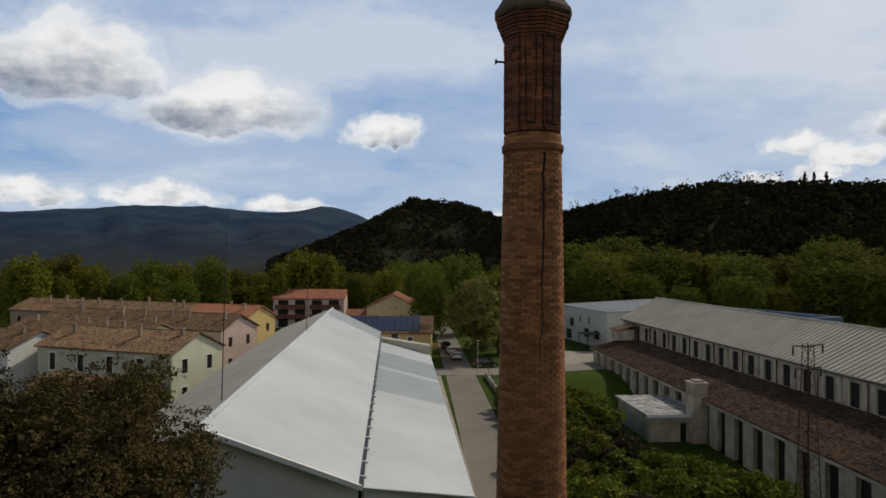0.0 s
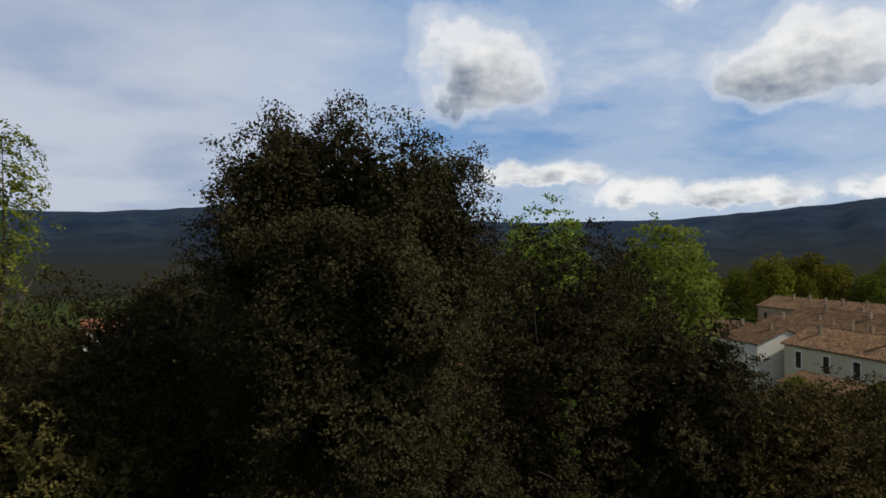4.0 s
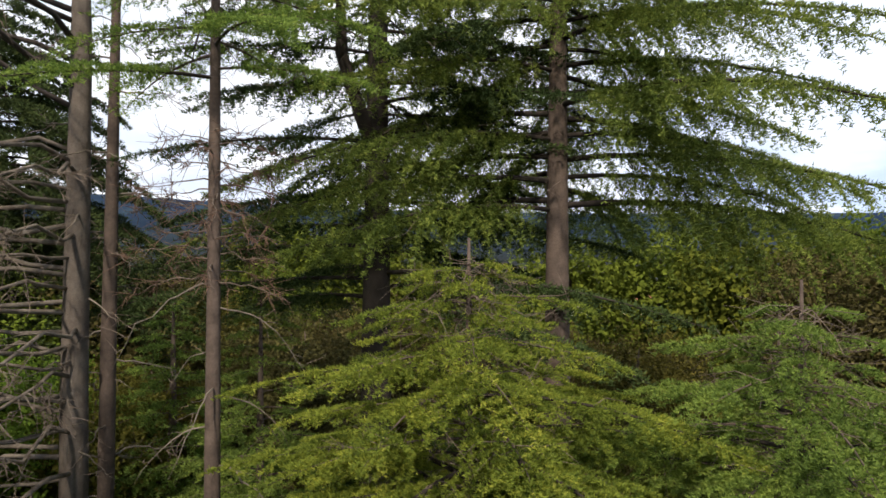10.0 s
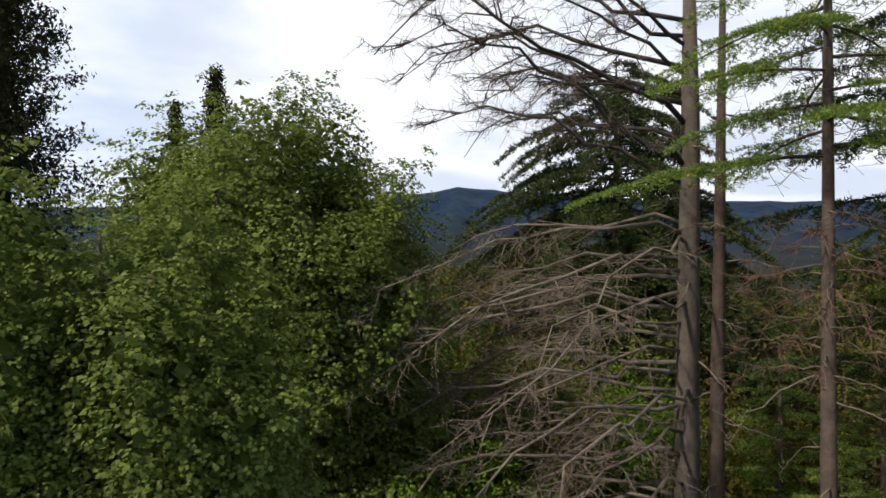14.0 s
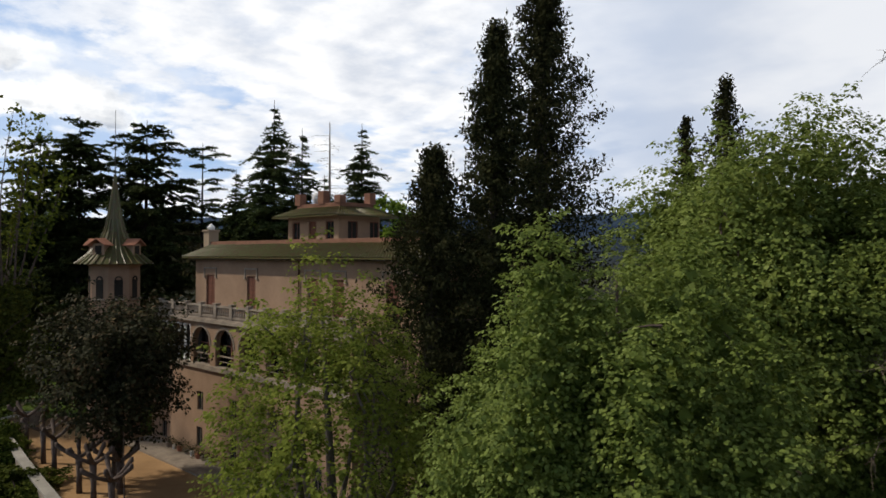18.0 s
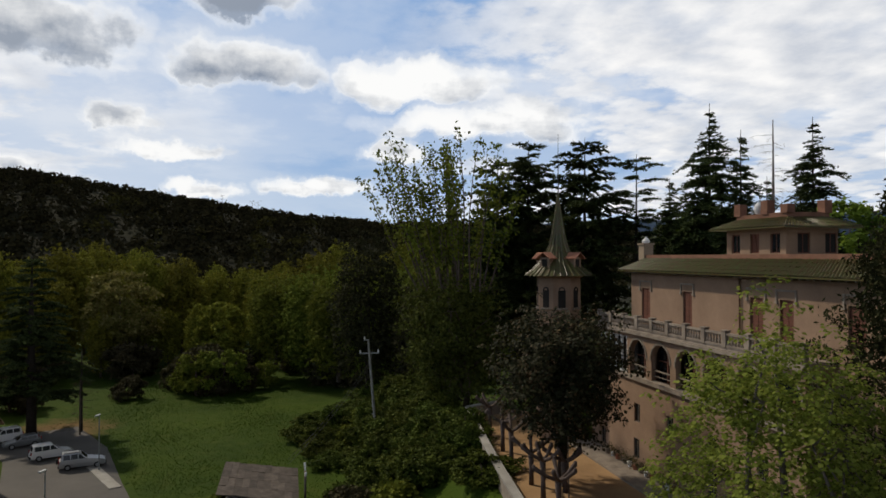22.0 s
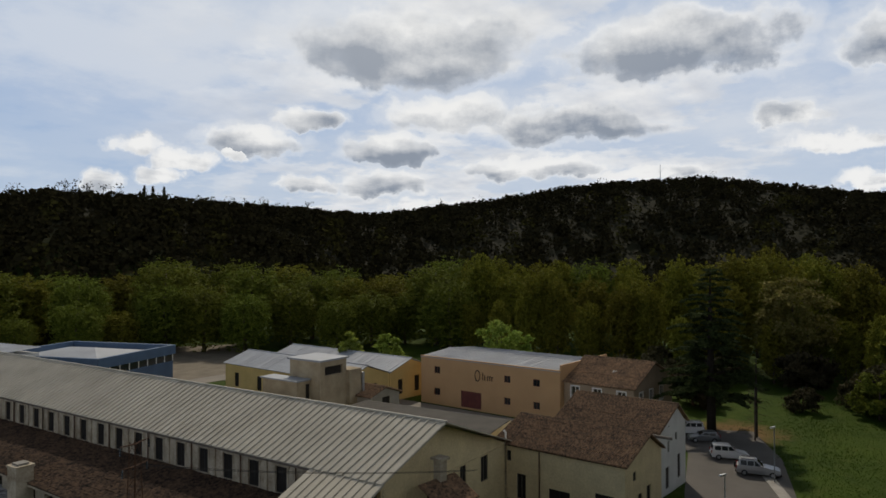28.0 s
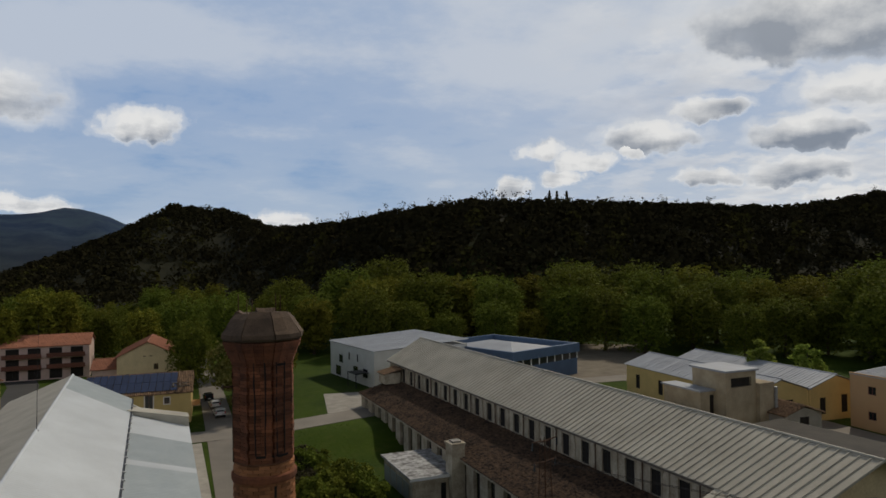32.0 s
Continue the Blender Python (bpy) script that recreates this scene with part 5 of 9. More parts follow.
for yaw, d, ln, wmat in ((27, 210, 14, white_wall), (84, 130, 10, white_wall), (78.5, 104, 9, white_wall), (122.5, 235, 14, cream_wall), (125.4, 230, 12, white_wall), (4.0, 250, 12, brown_wall), (-6.5, 245, 12, cream_wall), (62, 66, 9, white_wall), (69, 72, 8, cream_wall), (55.5, 60, 7, white_wall)):
    p = (-math.sin(radians(yaw)) * d, math.cos(radians(yaw)) * d)
    house("distant_house", "pale distant house with tile roof among trees", p[0], p[1], yaw, ln, 8, gz(*p) + 5.5 - gz(*p), 7.2, wmat, red_tile, z=gz(*p), front=two_floor(2, 1.5, 4.0), group="distant houses")

# ---- hut, pylon, poles, lamps ----
hut = thing("utility_hut", "flat-roofed utility hut with stained pale roof", "hut", (23.3, 78.2, -3.0), 4)
part("wall", wall_geo(6.2, 3.4, [(3.6, 0.2, 4.3, 2.6), (4.9, 0.2, 6.0, 2.4)], 0.25), peel_wall, hut)
part("door", Geo().box(3.6, 0.1, 0.2, 4.3, 0.16, 2.6), dark_metal, hut)
part("blue_door", Geo().box(4.9, 0.1, 0.2, 6.0, 0.16, 2.4), blue_wall, hut)
part("side_wall", wall_geo(10.5, 3.4, row_of(0, 0, 0, 0, 0, 0), 0.25), peel_wall, hut).matrix_basis = pose(0, 10.75, 0, 0, 0, -90)
for i in range(4):
    part("panel", Geo().box(-0.06, 1.2 + i * 2.4, 0.6, -0.005, 3.2 + i * 2.4, 2.6), steel_mat, hut)
part("back_wall", Geo().box(0, 10.5, 0, 6.2, 10.75, 3.4).box(5.95, 0.252, 0, 6.2, 10.498, 3.4), peel_wall, hut)
roofm = material("stained_flat_roof", (0.44, 0.44, 0.43), (0.12, 0.115, 0.11), 0.5, 1.6, 0.8, bump=0.1, mix=0.9, tight=0.1)
part("roof", Geo().box(-0.35, -0.35, 3.4, 6.6, 11.1, 3.62), roofm, hut)
part("fascia", Geo().box(-0.4, -0.4, 3.3, 6.65, -0.36, 3.66), paint_white, hut)


def lattice(name, x, y, z0, h, w0, w1, arms):
    p = thing(name, "rusty lattice electricity pylon with three cross-arms", "pylon", (x, y, z0), 20)
    leg = lambda sx, sy: [(sx * w0, sy * w0, 0), (sx * w1, sy * w1, h)]
    for sx in (-1, 1):
        for sy in (-1, 1):
            part("leg", Geo().tube(leg(sx, sy), [0.05, 0.04], 4), rust_mat, p)
    n = 16
    for i in range(n):
        a, b = i / n, (i + 1) / n
        wa, wb_ = w0 + (w1 - w0) * a, w0 + (w1 - w0) * b
        for s0, s1 in (((-1, -1), (1, -1)), ((1, -1), (1, 1)), ((1, 1), (-1, 1)), ((-1, 1), (-1, -1))):
            if i % 2:
                s0, s1 = s1, s0
            part("brace", Geo().tube([(s0[0] * wa, s0[1] * wa, h * a), (s1[0] * wb_, s1[1] * wb_, h * b)], [0.022, 0.022], 4), rust_mat, p)
    for z, L in arms:
        part("cross_arm", Geo().tube([(-L, 0, z + 0.12), (0, 0, z), (L, 0, z + 0.12)], [0.04, 0.07, 0.04], 4), rust_mat, p)
        for s in (-1, 1):
            part("insulator", Geo().lathe([(0.03, z - 0.55), (0.09, z - 0.5), (0.04, z - 0.4), (0.09, z - 0.3), (0.04, z - 0.2), (0.09, z - 0.1), (0.02, z + 0.1)], 8, (s * (L - 0.08), 0)), glass_mat, p)
    return p


lattice("electricity_pylon", 25.6, 48.6, -1.0, 13.2, 0.62, 0.24, ((13.0, 1.45), (11.4, 1.25)))
wire = Geo()
for dx in (-0.1, 0.25):
    pts = [(25.6 + dx + t * 22, 48.6 - t * 14, 10.5 - 8 * t * (1 - t) * 0.2 - 3.0 * t) for t in np.linspace(0, 1, 7)]
    wire.tube(pts, [0.018] * 7, 4)
solo("overhead_cable", wire, dark_metal, "thin black overhead cables from the pylon", "cable")
pole = thing("concrete_pole", "leaning pale concrete power pole with two short arms", "pole", (80.6, -10.0, gz(80.6, -10)))
part("post", Geo().tube([(0, 0, -0.5), (-0.35, 1.0, 14.2 - gz(80.6, -10))], [0.2, 0.12], 10), concrete, pole)
head = 14.2 - gz(80.6, -10)
part("arm", Geo().box(-0.36, -0.25, head - 1.6, -0.22, 2.0, head - 1.46), steel_mat, pole)
part("arm", Geo().box(-0.42, 0.96, head - 0.06, -0.3, 1.5, head + 0.06), steel_mat, pole)
for y, z in ((-0.15, head - 1.46), (1.9, head - 1.46), (1.42, head + 0.06)):
    part("insulator", Geo().lathe([(0.04, z), (0.1, z + 0.08), (0.05, z + 0.16), (0.09, z + 0.24), (0.02, z + 0.34)], 8, (-0.3, y)), paint_white, pole)
hv = Geo()
for dx in (-1.0, 0.5):
    hv.tube([(80.3 + dx - t * 26 * 0.6, -9.1 + t * 9, 11.4 - 6 * t - 2 * t * (1 - t)) for t in np.linspace(0, 1, 7)], [0.02] * 7, 4)
    hv.tube([(80.3 + dx + t * 45, -9.1 - t * 6, 11.4 + 3 * t - 6 * t * (1 - t)) for t in np.linspace(0, 1, 7)], [0.02] * 7, 4)
solo("power_line", hv, dark_metal, "thin power lines strung from the concrete pole", "cable")
wp = thing("wooden_frame_pole", "short timber pole frame with insulators beside the shack", "pole", (64.3, -1.6, 0))
for x in (0, 0.5):
    part("post", Geo().tube([(x, 0, -0.3), (x, 0, 4.4)], [0.11, 0.09], 8), wood_mat, wp)
part("cross_beam", Geo().box(-1.7, -0.08, 4.3, 1.9, 0.08, 4.48), wood_mat, wp)
for x in (-1.4, 0.3, 1.6):
    part("insulator", Geo().lathe([(0.05, 4.48), (0.12, 4.55), (0.06, 4.65), (0.12, 4.75), (0.03, 4.85)], 8, (x, 0)), paint_white, wp)


def street_lamp(x, y, h, turn, label):
    l = thing("street_lamp", label, "lamp", (x, y, gz(x, y)), turn, "street lamps")
    part("post", Geo().tube([(0, 0, -0.2), (0, 0, h * 0.5), (0, 0, h)], [0.08, 0.06, 0.05], 8), steel_mat, l)
    part("head", Geo().box(-0.1, -0.12, h - 0.02, 0.65, 0.12, h + 0.1), steel_mat, l)
    part("lens", Geo().box(0.1, -0.09, h - 0.05, 0.6, 0.09, h - 0.021), paint_white, l)


street_lamp(64.2, 19.6, 6.0, 160, "slim grey street lamp beside the car park")
street_lamp(84.2, 20.4, 6.2, 160, "slim grey street lamp at the meadow's edge")
street_lamp(96.5, 63.0, 5.0, 180, "wall-height lamp before the ochre works")
street_lamp(5.6, 110, 5.0, 90, "street lamp at the lane's end")

sk = thing("shack", "old shack with a weathered grey-brown plank roof", "shack", (60.5, -0.9, 0), 0)
sl = random.Random(4)
part("wall", Geo().box(0.3, 0.3, -0.2, 8.7, 6.2, 3.2), concrete, sk)
for i in range(11):
    for j in range(4):
        x0 = -0.1 + j * 2.3 + sl.uniform(-0.1, 0.1)
        z = 3.2 + i * 0.1
        part("roof_plank", Geo().slab((x0, i * 0.6 - 0.1, z), (x0 + 2.35, i * 0.6 - 0.1, z + sl.uniform(-0.03, 0.03)), (x0 + 2.35, i * 0.6 + 0.6, z + 0.09), (x0, i * 0.6 + 0.6, z + 0.09), 0.05), plank_mat, sk)

# ---- cars ----
car_paint = {"white": material("white_car_paint", (0.7, 0.7, 0.7), (0.66, 0.66, 0.66), 1, 5, 0.25, bump=0, spec=0.5), "silver": material("silver_car_paint", (0.42, 0.43, 0.45), (0.38, 0.39, 0.41), 1, 5, 0.3, 0.6, bump=0),
             "black": material("black_car_paint", (0.02, 0.02, 0.022), (0.016, 0.016, 0.018), 1, 5, 0.2, bump=0, spec=0.5), "grey": material("grey_car_paint", (0.2, 0.21, 0.22), (0.18, 0.19, 0.2), 1, 5, 0.3, 0.5, bump=0)}
tyre_mat = material("tyre_rubber", (0.025, 0.025, 0.025), (0.018, 0.018, 0.018), 3, 30, 0.9, bump=0.1)
lamp_glass = material("lamp_glass", (0.5, 0.5, 0.48), (0.42, 0.42, 0.4), 3, 20, 0.15, bump=0)
tail_glass = material("tail_lamp", (0.3, 0.02, 0.02), (0.22, 0.015, 0.015), 3, 20, 0.2, bump=0)


def car(colour, kind, x, y, turn, label):
    """Body and glasshouse lofted from cross-sections; wheels, lamps, windows and plate as parts."""
    c = thing("car", label, "car", (x, y, 0.06), turn, "parked cars")
    L, Wd = {"van": (4.4, 0.91), "suv": (4.7, 0.9), "hatch": (4.0, 0.86)}[kind]
    belt, roof = {"van": (1.12, 1.82), "suv": (1.12, 1.84), "hatch": (0.92, 1.46)}[kind]
    hood = {"van": 0.98, "suv": 1.02, "hatch": 0.84}[kind]
    k = L / 4.4
    low = [(-2.2, 0.45, 0.75), (-2.1, 0.32, 0.95 * belt), (-1.9, 0.3, belt), (0.75, 0.3, belt), (1.05, 0.3, hood + 0.03), (1.9, 0.32, hood - 0.1), (2.15, 0.36, hood - 0.25), (2.2, 0.45, 0.62)]
    g = Geo()
    for sx, z0, z1 in low:
        w = Wd * (1 - 0.12 * max(0, abs(sx) - 1.6) / 0.6)
        for yy, zz in ((-w * 0.94, z0), (-w, (z0 + z1) / 2), (-w * 0.95, z1), (w * 0.95, z1), (w, (z0 + z1) / 2), (w * 0.94, z0)):
            g.v.append((sx * k, yy, zz))
    for i in range(len(low) - 1):
        for j in range(6):
            a, b = i * 6 + j, i * 6 + (j + 1) % 6
            g.f.append((a, b, b + 6, a + 6))
    g.f += [tuple(range(5, -1, -1)), tuple(range((len(low) - 1) * 6, len(low) * 6))]
    part("body", g, car_paint[colour], c)
    back, front = {"van": (-2.05, 0.85), "suv": (-2.0, 0.55), "hatch": (-1.85, 0.8)}[kind]
    top = (back + 0.12, front - (0.75 if kind == "van" else 0.7))
    cab = Geo()
    for z, x0, x1, w in ((belt, back, front, Wd * 0.94), (roof - 0.08, top[0], top[1], Wd * 0.78), (roof, top[0] + 0.15, top[1] - 0.15, Wd * 0.68)):
        cab.v += [(x0 * k, -w, z), (x1 * k, -w, z), (x1 * k, w, z), (x0 * k, w, z)]
    for r in (0, 4):
        cab.f += [(r + j, r + (j + 1) % 4, r + 4 + (j + 1) % 4, r + 4 + j) for j in range(4)]
    cab.f += [(3, 2, 1, 0), (8, 9, 10, 11)]
    part("cabin", cab, car_paint[colour], c)
    zs = (belt + 0.07, roof - 0.14)
    for s in (-1, 1):
        n = 3 if kind != "hatch" else 2
        span0, span1 = back + 0.22, front - 0.25
        for i in range(n):
            a, b = span0 + (span1 - span0) * i / n + 0.04, span0 + (span1 - span0) * (i + 1) / n - 0.04
            f = lambda z: Wd * (0.94 - 0.16 * (z - belt) / (roof - 0.08 - belt)) + 0.006
            sh_ = -0.45 if i == n - 1 else 0
            q = [(a * k, s * f(zs[0]), zs[0]), (b * k, s * f(zs[0]), zs[0]), ((b + sh_) * k, s * f(zs[1]), zs[1]), (a * k, s * f(zs[1]), zs[1])]
            gg = Geo().poly(q if s < 0 else q[::-1])
            part("side_window", gg, glass_mat, c)
    ff = lambda z: (front + (top[1] - front) * (z - belt) / (roof - 0.08 - belt)) * k + 0.008
    part("windscreen", Geo().poly([(ff(zs[0]), -Wd * 0.86, zs[0]), (ff(zs[0]), Wd * 0.86, zs[0]), (ff(zs[1]), Wd * 0.72, zs[1]), (ff(zs[1]), -Wd * 0.72, zs[1])]), glass_mat, c)
    bf = lambda z: (back + (top[0] - back) * (z - belt) / (roof - 0.08 - belt)) * k - 0.008
    part("rear_window", Geo().poly([(bf(zs[0]), Wd * 0.8, zs[0]), (bf(zs[0]), -Wd * 0.8, zs[0]), (bf(zs[1]), -Wd * 0.68, zs[1]), (bf(zs[1]), Wd * 0.68, zs[1])]), glass_mat, c)
    for sx in (-1.36, 1.38):
        for s in (-1, 1):
            wh = part("wheel", Geo().tube([(sx * k, s * (Wd - 0.2), 0.33), (sx * k, s * (Wd - 0.02), 0.33)], [0.34, 0.34], 18), tyre_mat, c)
            part("rim", Geo().tube([(sx * k, s * (Wd - 0.05), 0.33), (sx * k, s * (Wd + 0.004), 0.33)], [0.2, 0.19], 12), steel_mat, wh)
    for s in (-1, 1):
        part("headlight", Geo().box(2.08 * k, s * Wd * 0.62 - 0.18, 0.66, 2.2 * k, s * Wd * 0.62 + 0.18, 0.82), lamp_glass, c)
        part("tail_light", Geo().box(-2.21 * k, s * Wd * 0.82 - 0.08, 0.8, -2.1 * k, s * Wd * 0.82 + 0.08, 1.15), tail_glass, c)
        part("mirror", Geo().box((front - 0.3) * k, s * (Wd + 0.12) - 0.1, belt - 0.02, (front - 0.12) * k, s * (Wd + 0.12) + 0.1, belt + 0.16), car_paint[colour], c)
    part("bumper", Geo().box(2.14 * k, -Wd * 0.85, 0.3, 2.26 * k, Wd * 0.85, 0.55), tyre_mat if kind != "hatch" else car_paint[colour], c)
    part("bumper", Geo().box(-2.26 * k, -Wd * 0.85, 0.32, -2.16 * k, Wd * 0.85, 0.55), tyre_mat, c)
    part("plate", Geo().box(-2.275 * k, -0.26, 0.56, -2.262 * k, 0.26, 0.68), paint_white, c)
    if kind == "suv":
        part("spare_wheel", Geo().tube([(-2.24 * k, 0.1, 0.95), (-2.42 * k, 0.1, 0.95)], [0.33, 0.33], 16), tyre_mat, c)
        part("roof_rail", Geo().tube([(-1.7 * k, -0.6, roof + 0.03), (-0.1, -0.6, roof + 0.03)], [0.025, 0.025], 6), dark_metal, c)
        part("roof_rail", Geo().tube([(-1.7 * k, 0.6, roof + 0.03), (-0.1, 0.6, roof + 0.03)], [0.025, 0.025], 6), dark_metal, c)


car("white", "van", 90.6, 27.2, -64, "white passenger van parked beside the meadow")
car("silver", "suv", 86.0, 22.6, -74, "silver off-road car with spare wheel parked at the kerb")
car("grey", "hatch", 96.8, 32.4, 120, "small grey hatchback parked under the cedar")
car("white", "van", 99.5, 35.6, 125, "white delivery van parked under the cedar")
car("white", "hatch", 1.7, 131.5, 96, "small white car parked along the lane")
car("white", "hatch", 2.4, 124.0, 96, "white hatchback parked along the lane")
car("black", "hatch", 0.6, 139.0, 96, "dark car parked along the lane")
car("black", "hatch", 7.2, 115.5, 14, "black hatchback at the street corner")
car("white", "hatch", -47.0, 168.0, 70, "white car parked before the apartment block")
car("grey", "hatch", -44.5, 172.0, 70, "grey car parked before the apartment block")
# low wall with posts along the lane
lw = thing("lane_wall", "low concrete wall with posts along the lane", "wall", (0, 0, 0))
for i in range(14):
    t = i / 14
    a, b = Vector((9.2 - 0.9 * t * 3, 60 + 46 * t, 0)), Vector((9.2 - 0.9 * (t + 1 / 14) * 3, 60 + 46 * (t + 1 / 14), 0))
    part("segment", Geo().slab((a.x, a.y, 0.75), (a.x + 0.3, a.y, 0.75), (b.x + 0.3, b.y - 0.06, 0.75), (b.x, b.y - 0.06, 0.75), 1.6), concrete, lw)
    part("post", Geo().box(a.x + 0.1, a.y - 0.05, 0.7, a.x + 0.2, a.y + 0.05, 1.9), steel_mat, lw)

# ---- foliage and trees ----
def leaves_geo(name, centres, length, width, mat, rng, flat=0.35, up=None, vary=0.35, droop=0.0, face=None, level=1.0):
    """Many small pointed leaves, one four-cornered blade each. up: preferred direction of the blades."""
    n = len(centres)
    c = np.asarray(centres, float)
    d = rng.normal(size=(n, 3))
    if up is not None:
        d = d * flat + np.asarray(up)
    d[:, 2] = d[:, 2] * level - droop
    d /= np.linalg.norm(d, axis=1, keepdims=True) + 1e-9
    e = rng.normal(size=(n, 3))
    if face is not None:
        e = e * 0.55 + np.asarray(face, float)
    s = np.cross(d, e)
    s /= np.linalg.norm(s, axis=1, keepdims=True) + 1e-9
    k = np.cross(s, d)
    L = length * (1 + vary * rng.uniform(-1, 1, (n, 1)))
    Wd = width * (1 + vary * rng.uniform(-1, 1, (n, 1)))
    v = np.empty((n, 4, 3))
    v[:, 0], v[:, 2] = c - d * L * 0.5, c + d * L * 0.5
    v[:, 1], v[:, 3] = c + s * Wd * 0.5 + k * Wd * 0.12, c - s * Wd * 0.5 + k * Wd * 0.12
    me = bpy.data.meshes.new(name)
    me.vertices.add(n * 4)
    me.vertices.foreach_set("co", v.astype(np.float32).ravel())
    me.loops.add(n * 4)
    me.loops.foreach_set("vertex_index", np.arange(n * 4, dtype=np.int32))
    me.polygons.add(n)
    me.polygons.foreach_set("loop_start", np.arange(0, n * 4, 4, dtype=np.int32))
    me.update(calc_edges=True)
    me.materials.append(mat)
    return me


oak_leaf = leaf_material("holm_oak_leaf", (0.06, 0.053, 0.026), (0.026, 0.024, 0.013), (0.09, 0.078, 0.038), 0.15, 0.03)
olive_leaf = leaf_material("brown_olive_leaf", (0.115, 0.098, 0.036), (0.042, 0.037, 0.017), (0.165, 0.14, 0.052), 0.22, 0.05)
maple_leaf = leaf_material("maple_leaf", (0.195, 0.265, 0.055), (0.075, 0.115, 0.026), (0.3, 0.38, 0.11), 0.4, 0.2)
plane_leaf = leaf_material("plane_leaf", (0.23, 0.3, 0.05), (0.095, 0.14, 0.024), (0.37, 0.42, 0.1), 0.45, 0.05)
fresh_leaf = leaf_material("fresh_green_leaf", (0.16, 0.23, 0.03), (0.06, 0.1, 0.014), (0.26, 0.34, 0.05), 0.4)
cedar_needle = leaf_material("cedar_needle", (0.25, 0.31, 0.05), (0.09, 0.13, 0.03), (0.5, 0.5, 0.085), 0.42, 0.03)
green_needle = leaf_material("green_cedar_needle", (0.21, 0.28, 0.062), (0.08, 0.12, 0.032), (0.38, 0.44, 0.095), 0.4, 0.03)
dark_cedar = leaf_material("dark_cedar_needle", (0.062, 0.084, 0.03), (0.024, 0.036, 0.014), (0.115, 0.14, 0.045), 0.16, 0.03)
cypress_leaf = leaf_material("cypress_scale", (0.038, 0.04, 0.016), (0.014, 0.016, 0.008), (0.075, 0.068, 0.028), 0.1, 0.03)
wood_leaf = leaf_material("riverside_leaf", (0.17, 0.165, 0.022), (0.075, 0.078, 0.012), (0.26, 0.245, 0.036), 0.2, 0.02)
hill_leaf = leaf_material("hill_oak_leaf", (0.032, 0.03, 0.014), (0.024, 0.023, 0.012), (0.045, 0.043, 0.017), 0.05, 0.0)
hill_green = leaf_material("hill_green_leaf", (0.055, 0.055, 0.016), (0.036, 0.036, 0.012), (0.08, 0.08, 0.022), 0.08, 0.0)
ivy_leaf = leaf_material("ivy_leaf", (0.07, 0.092, 0.014), (0.026, 0.036, 0.007), (0.13, 0.155, 0.026), 0.2, 0.05)
# poplar crown: backlit shade put into its colour, darker than the shoots' leaves
backlit_poplar_leaf = leaf_material("backlit_poplar_leaf", (0.078, 0.088, 0.017), (0.025, 0.029, 0.009), (0.11, 0.115, 0.028), 0.18, 0.03)
magnolia_leaf = leaf_material("magnolia_leaf", (0.036, 0.04, 0.015), (0.014, 0.016, 0.008), (0.13, 0.088, 0.042), 0.12, 0.1)
blossom_leaf = leaf_material("pale_spring_leaf", (0.21, 0.2, 0.055), (0.1, 0.11, 0.025), (0.36, 0.33, 0.13), 0.4, 0.02)
grass_blade = leaf_material("grass_blade", (0.045, 0.082, 0.008), (0.028, 0.052, 0.005), (0.08, 0.115, 0.014), 0.25, 0.02)


def limb_pts(a, b, rng, bend=0.12, n=5, sag=0.0):
    a, b = np.asarray(a, float), np.asarray(b, float)
    L = np.linalg.norm(b - a)
    off = rng.normal(size=3) * L * bend
    return [tuple(a + (b - a) * t + off * math.sin(math.pi * t) * (1, 1, 0.6)[0] + np.array((0, 0, -sag * L * t * t))) for t in np.linspace(0, 1, n)]


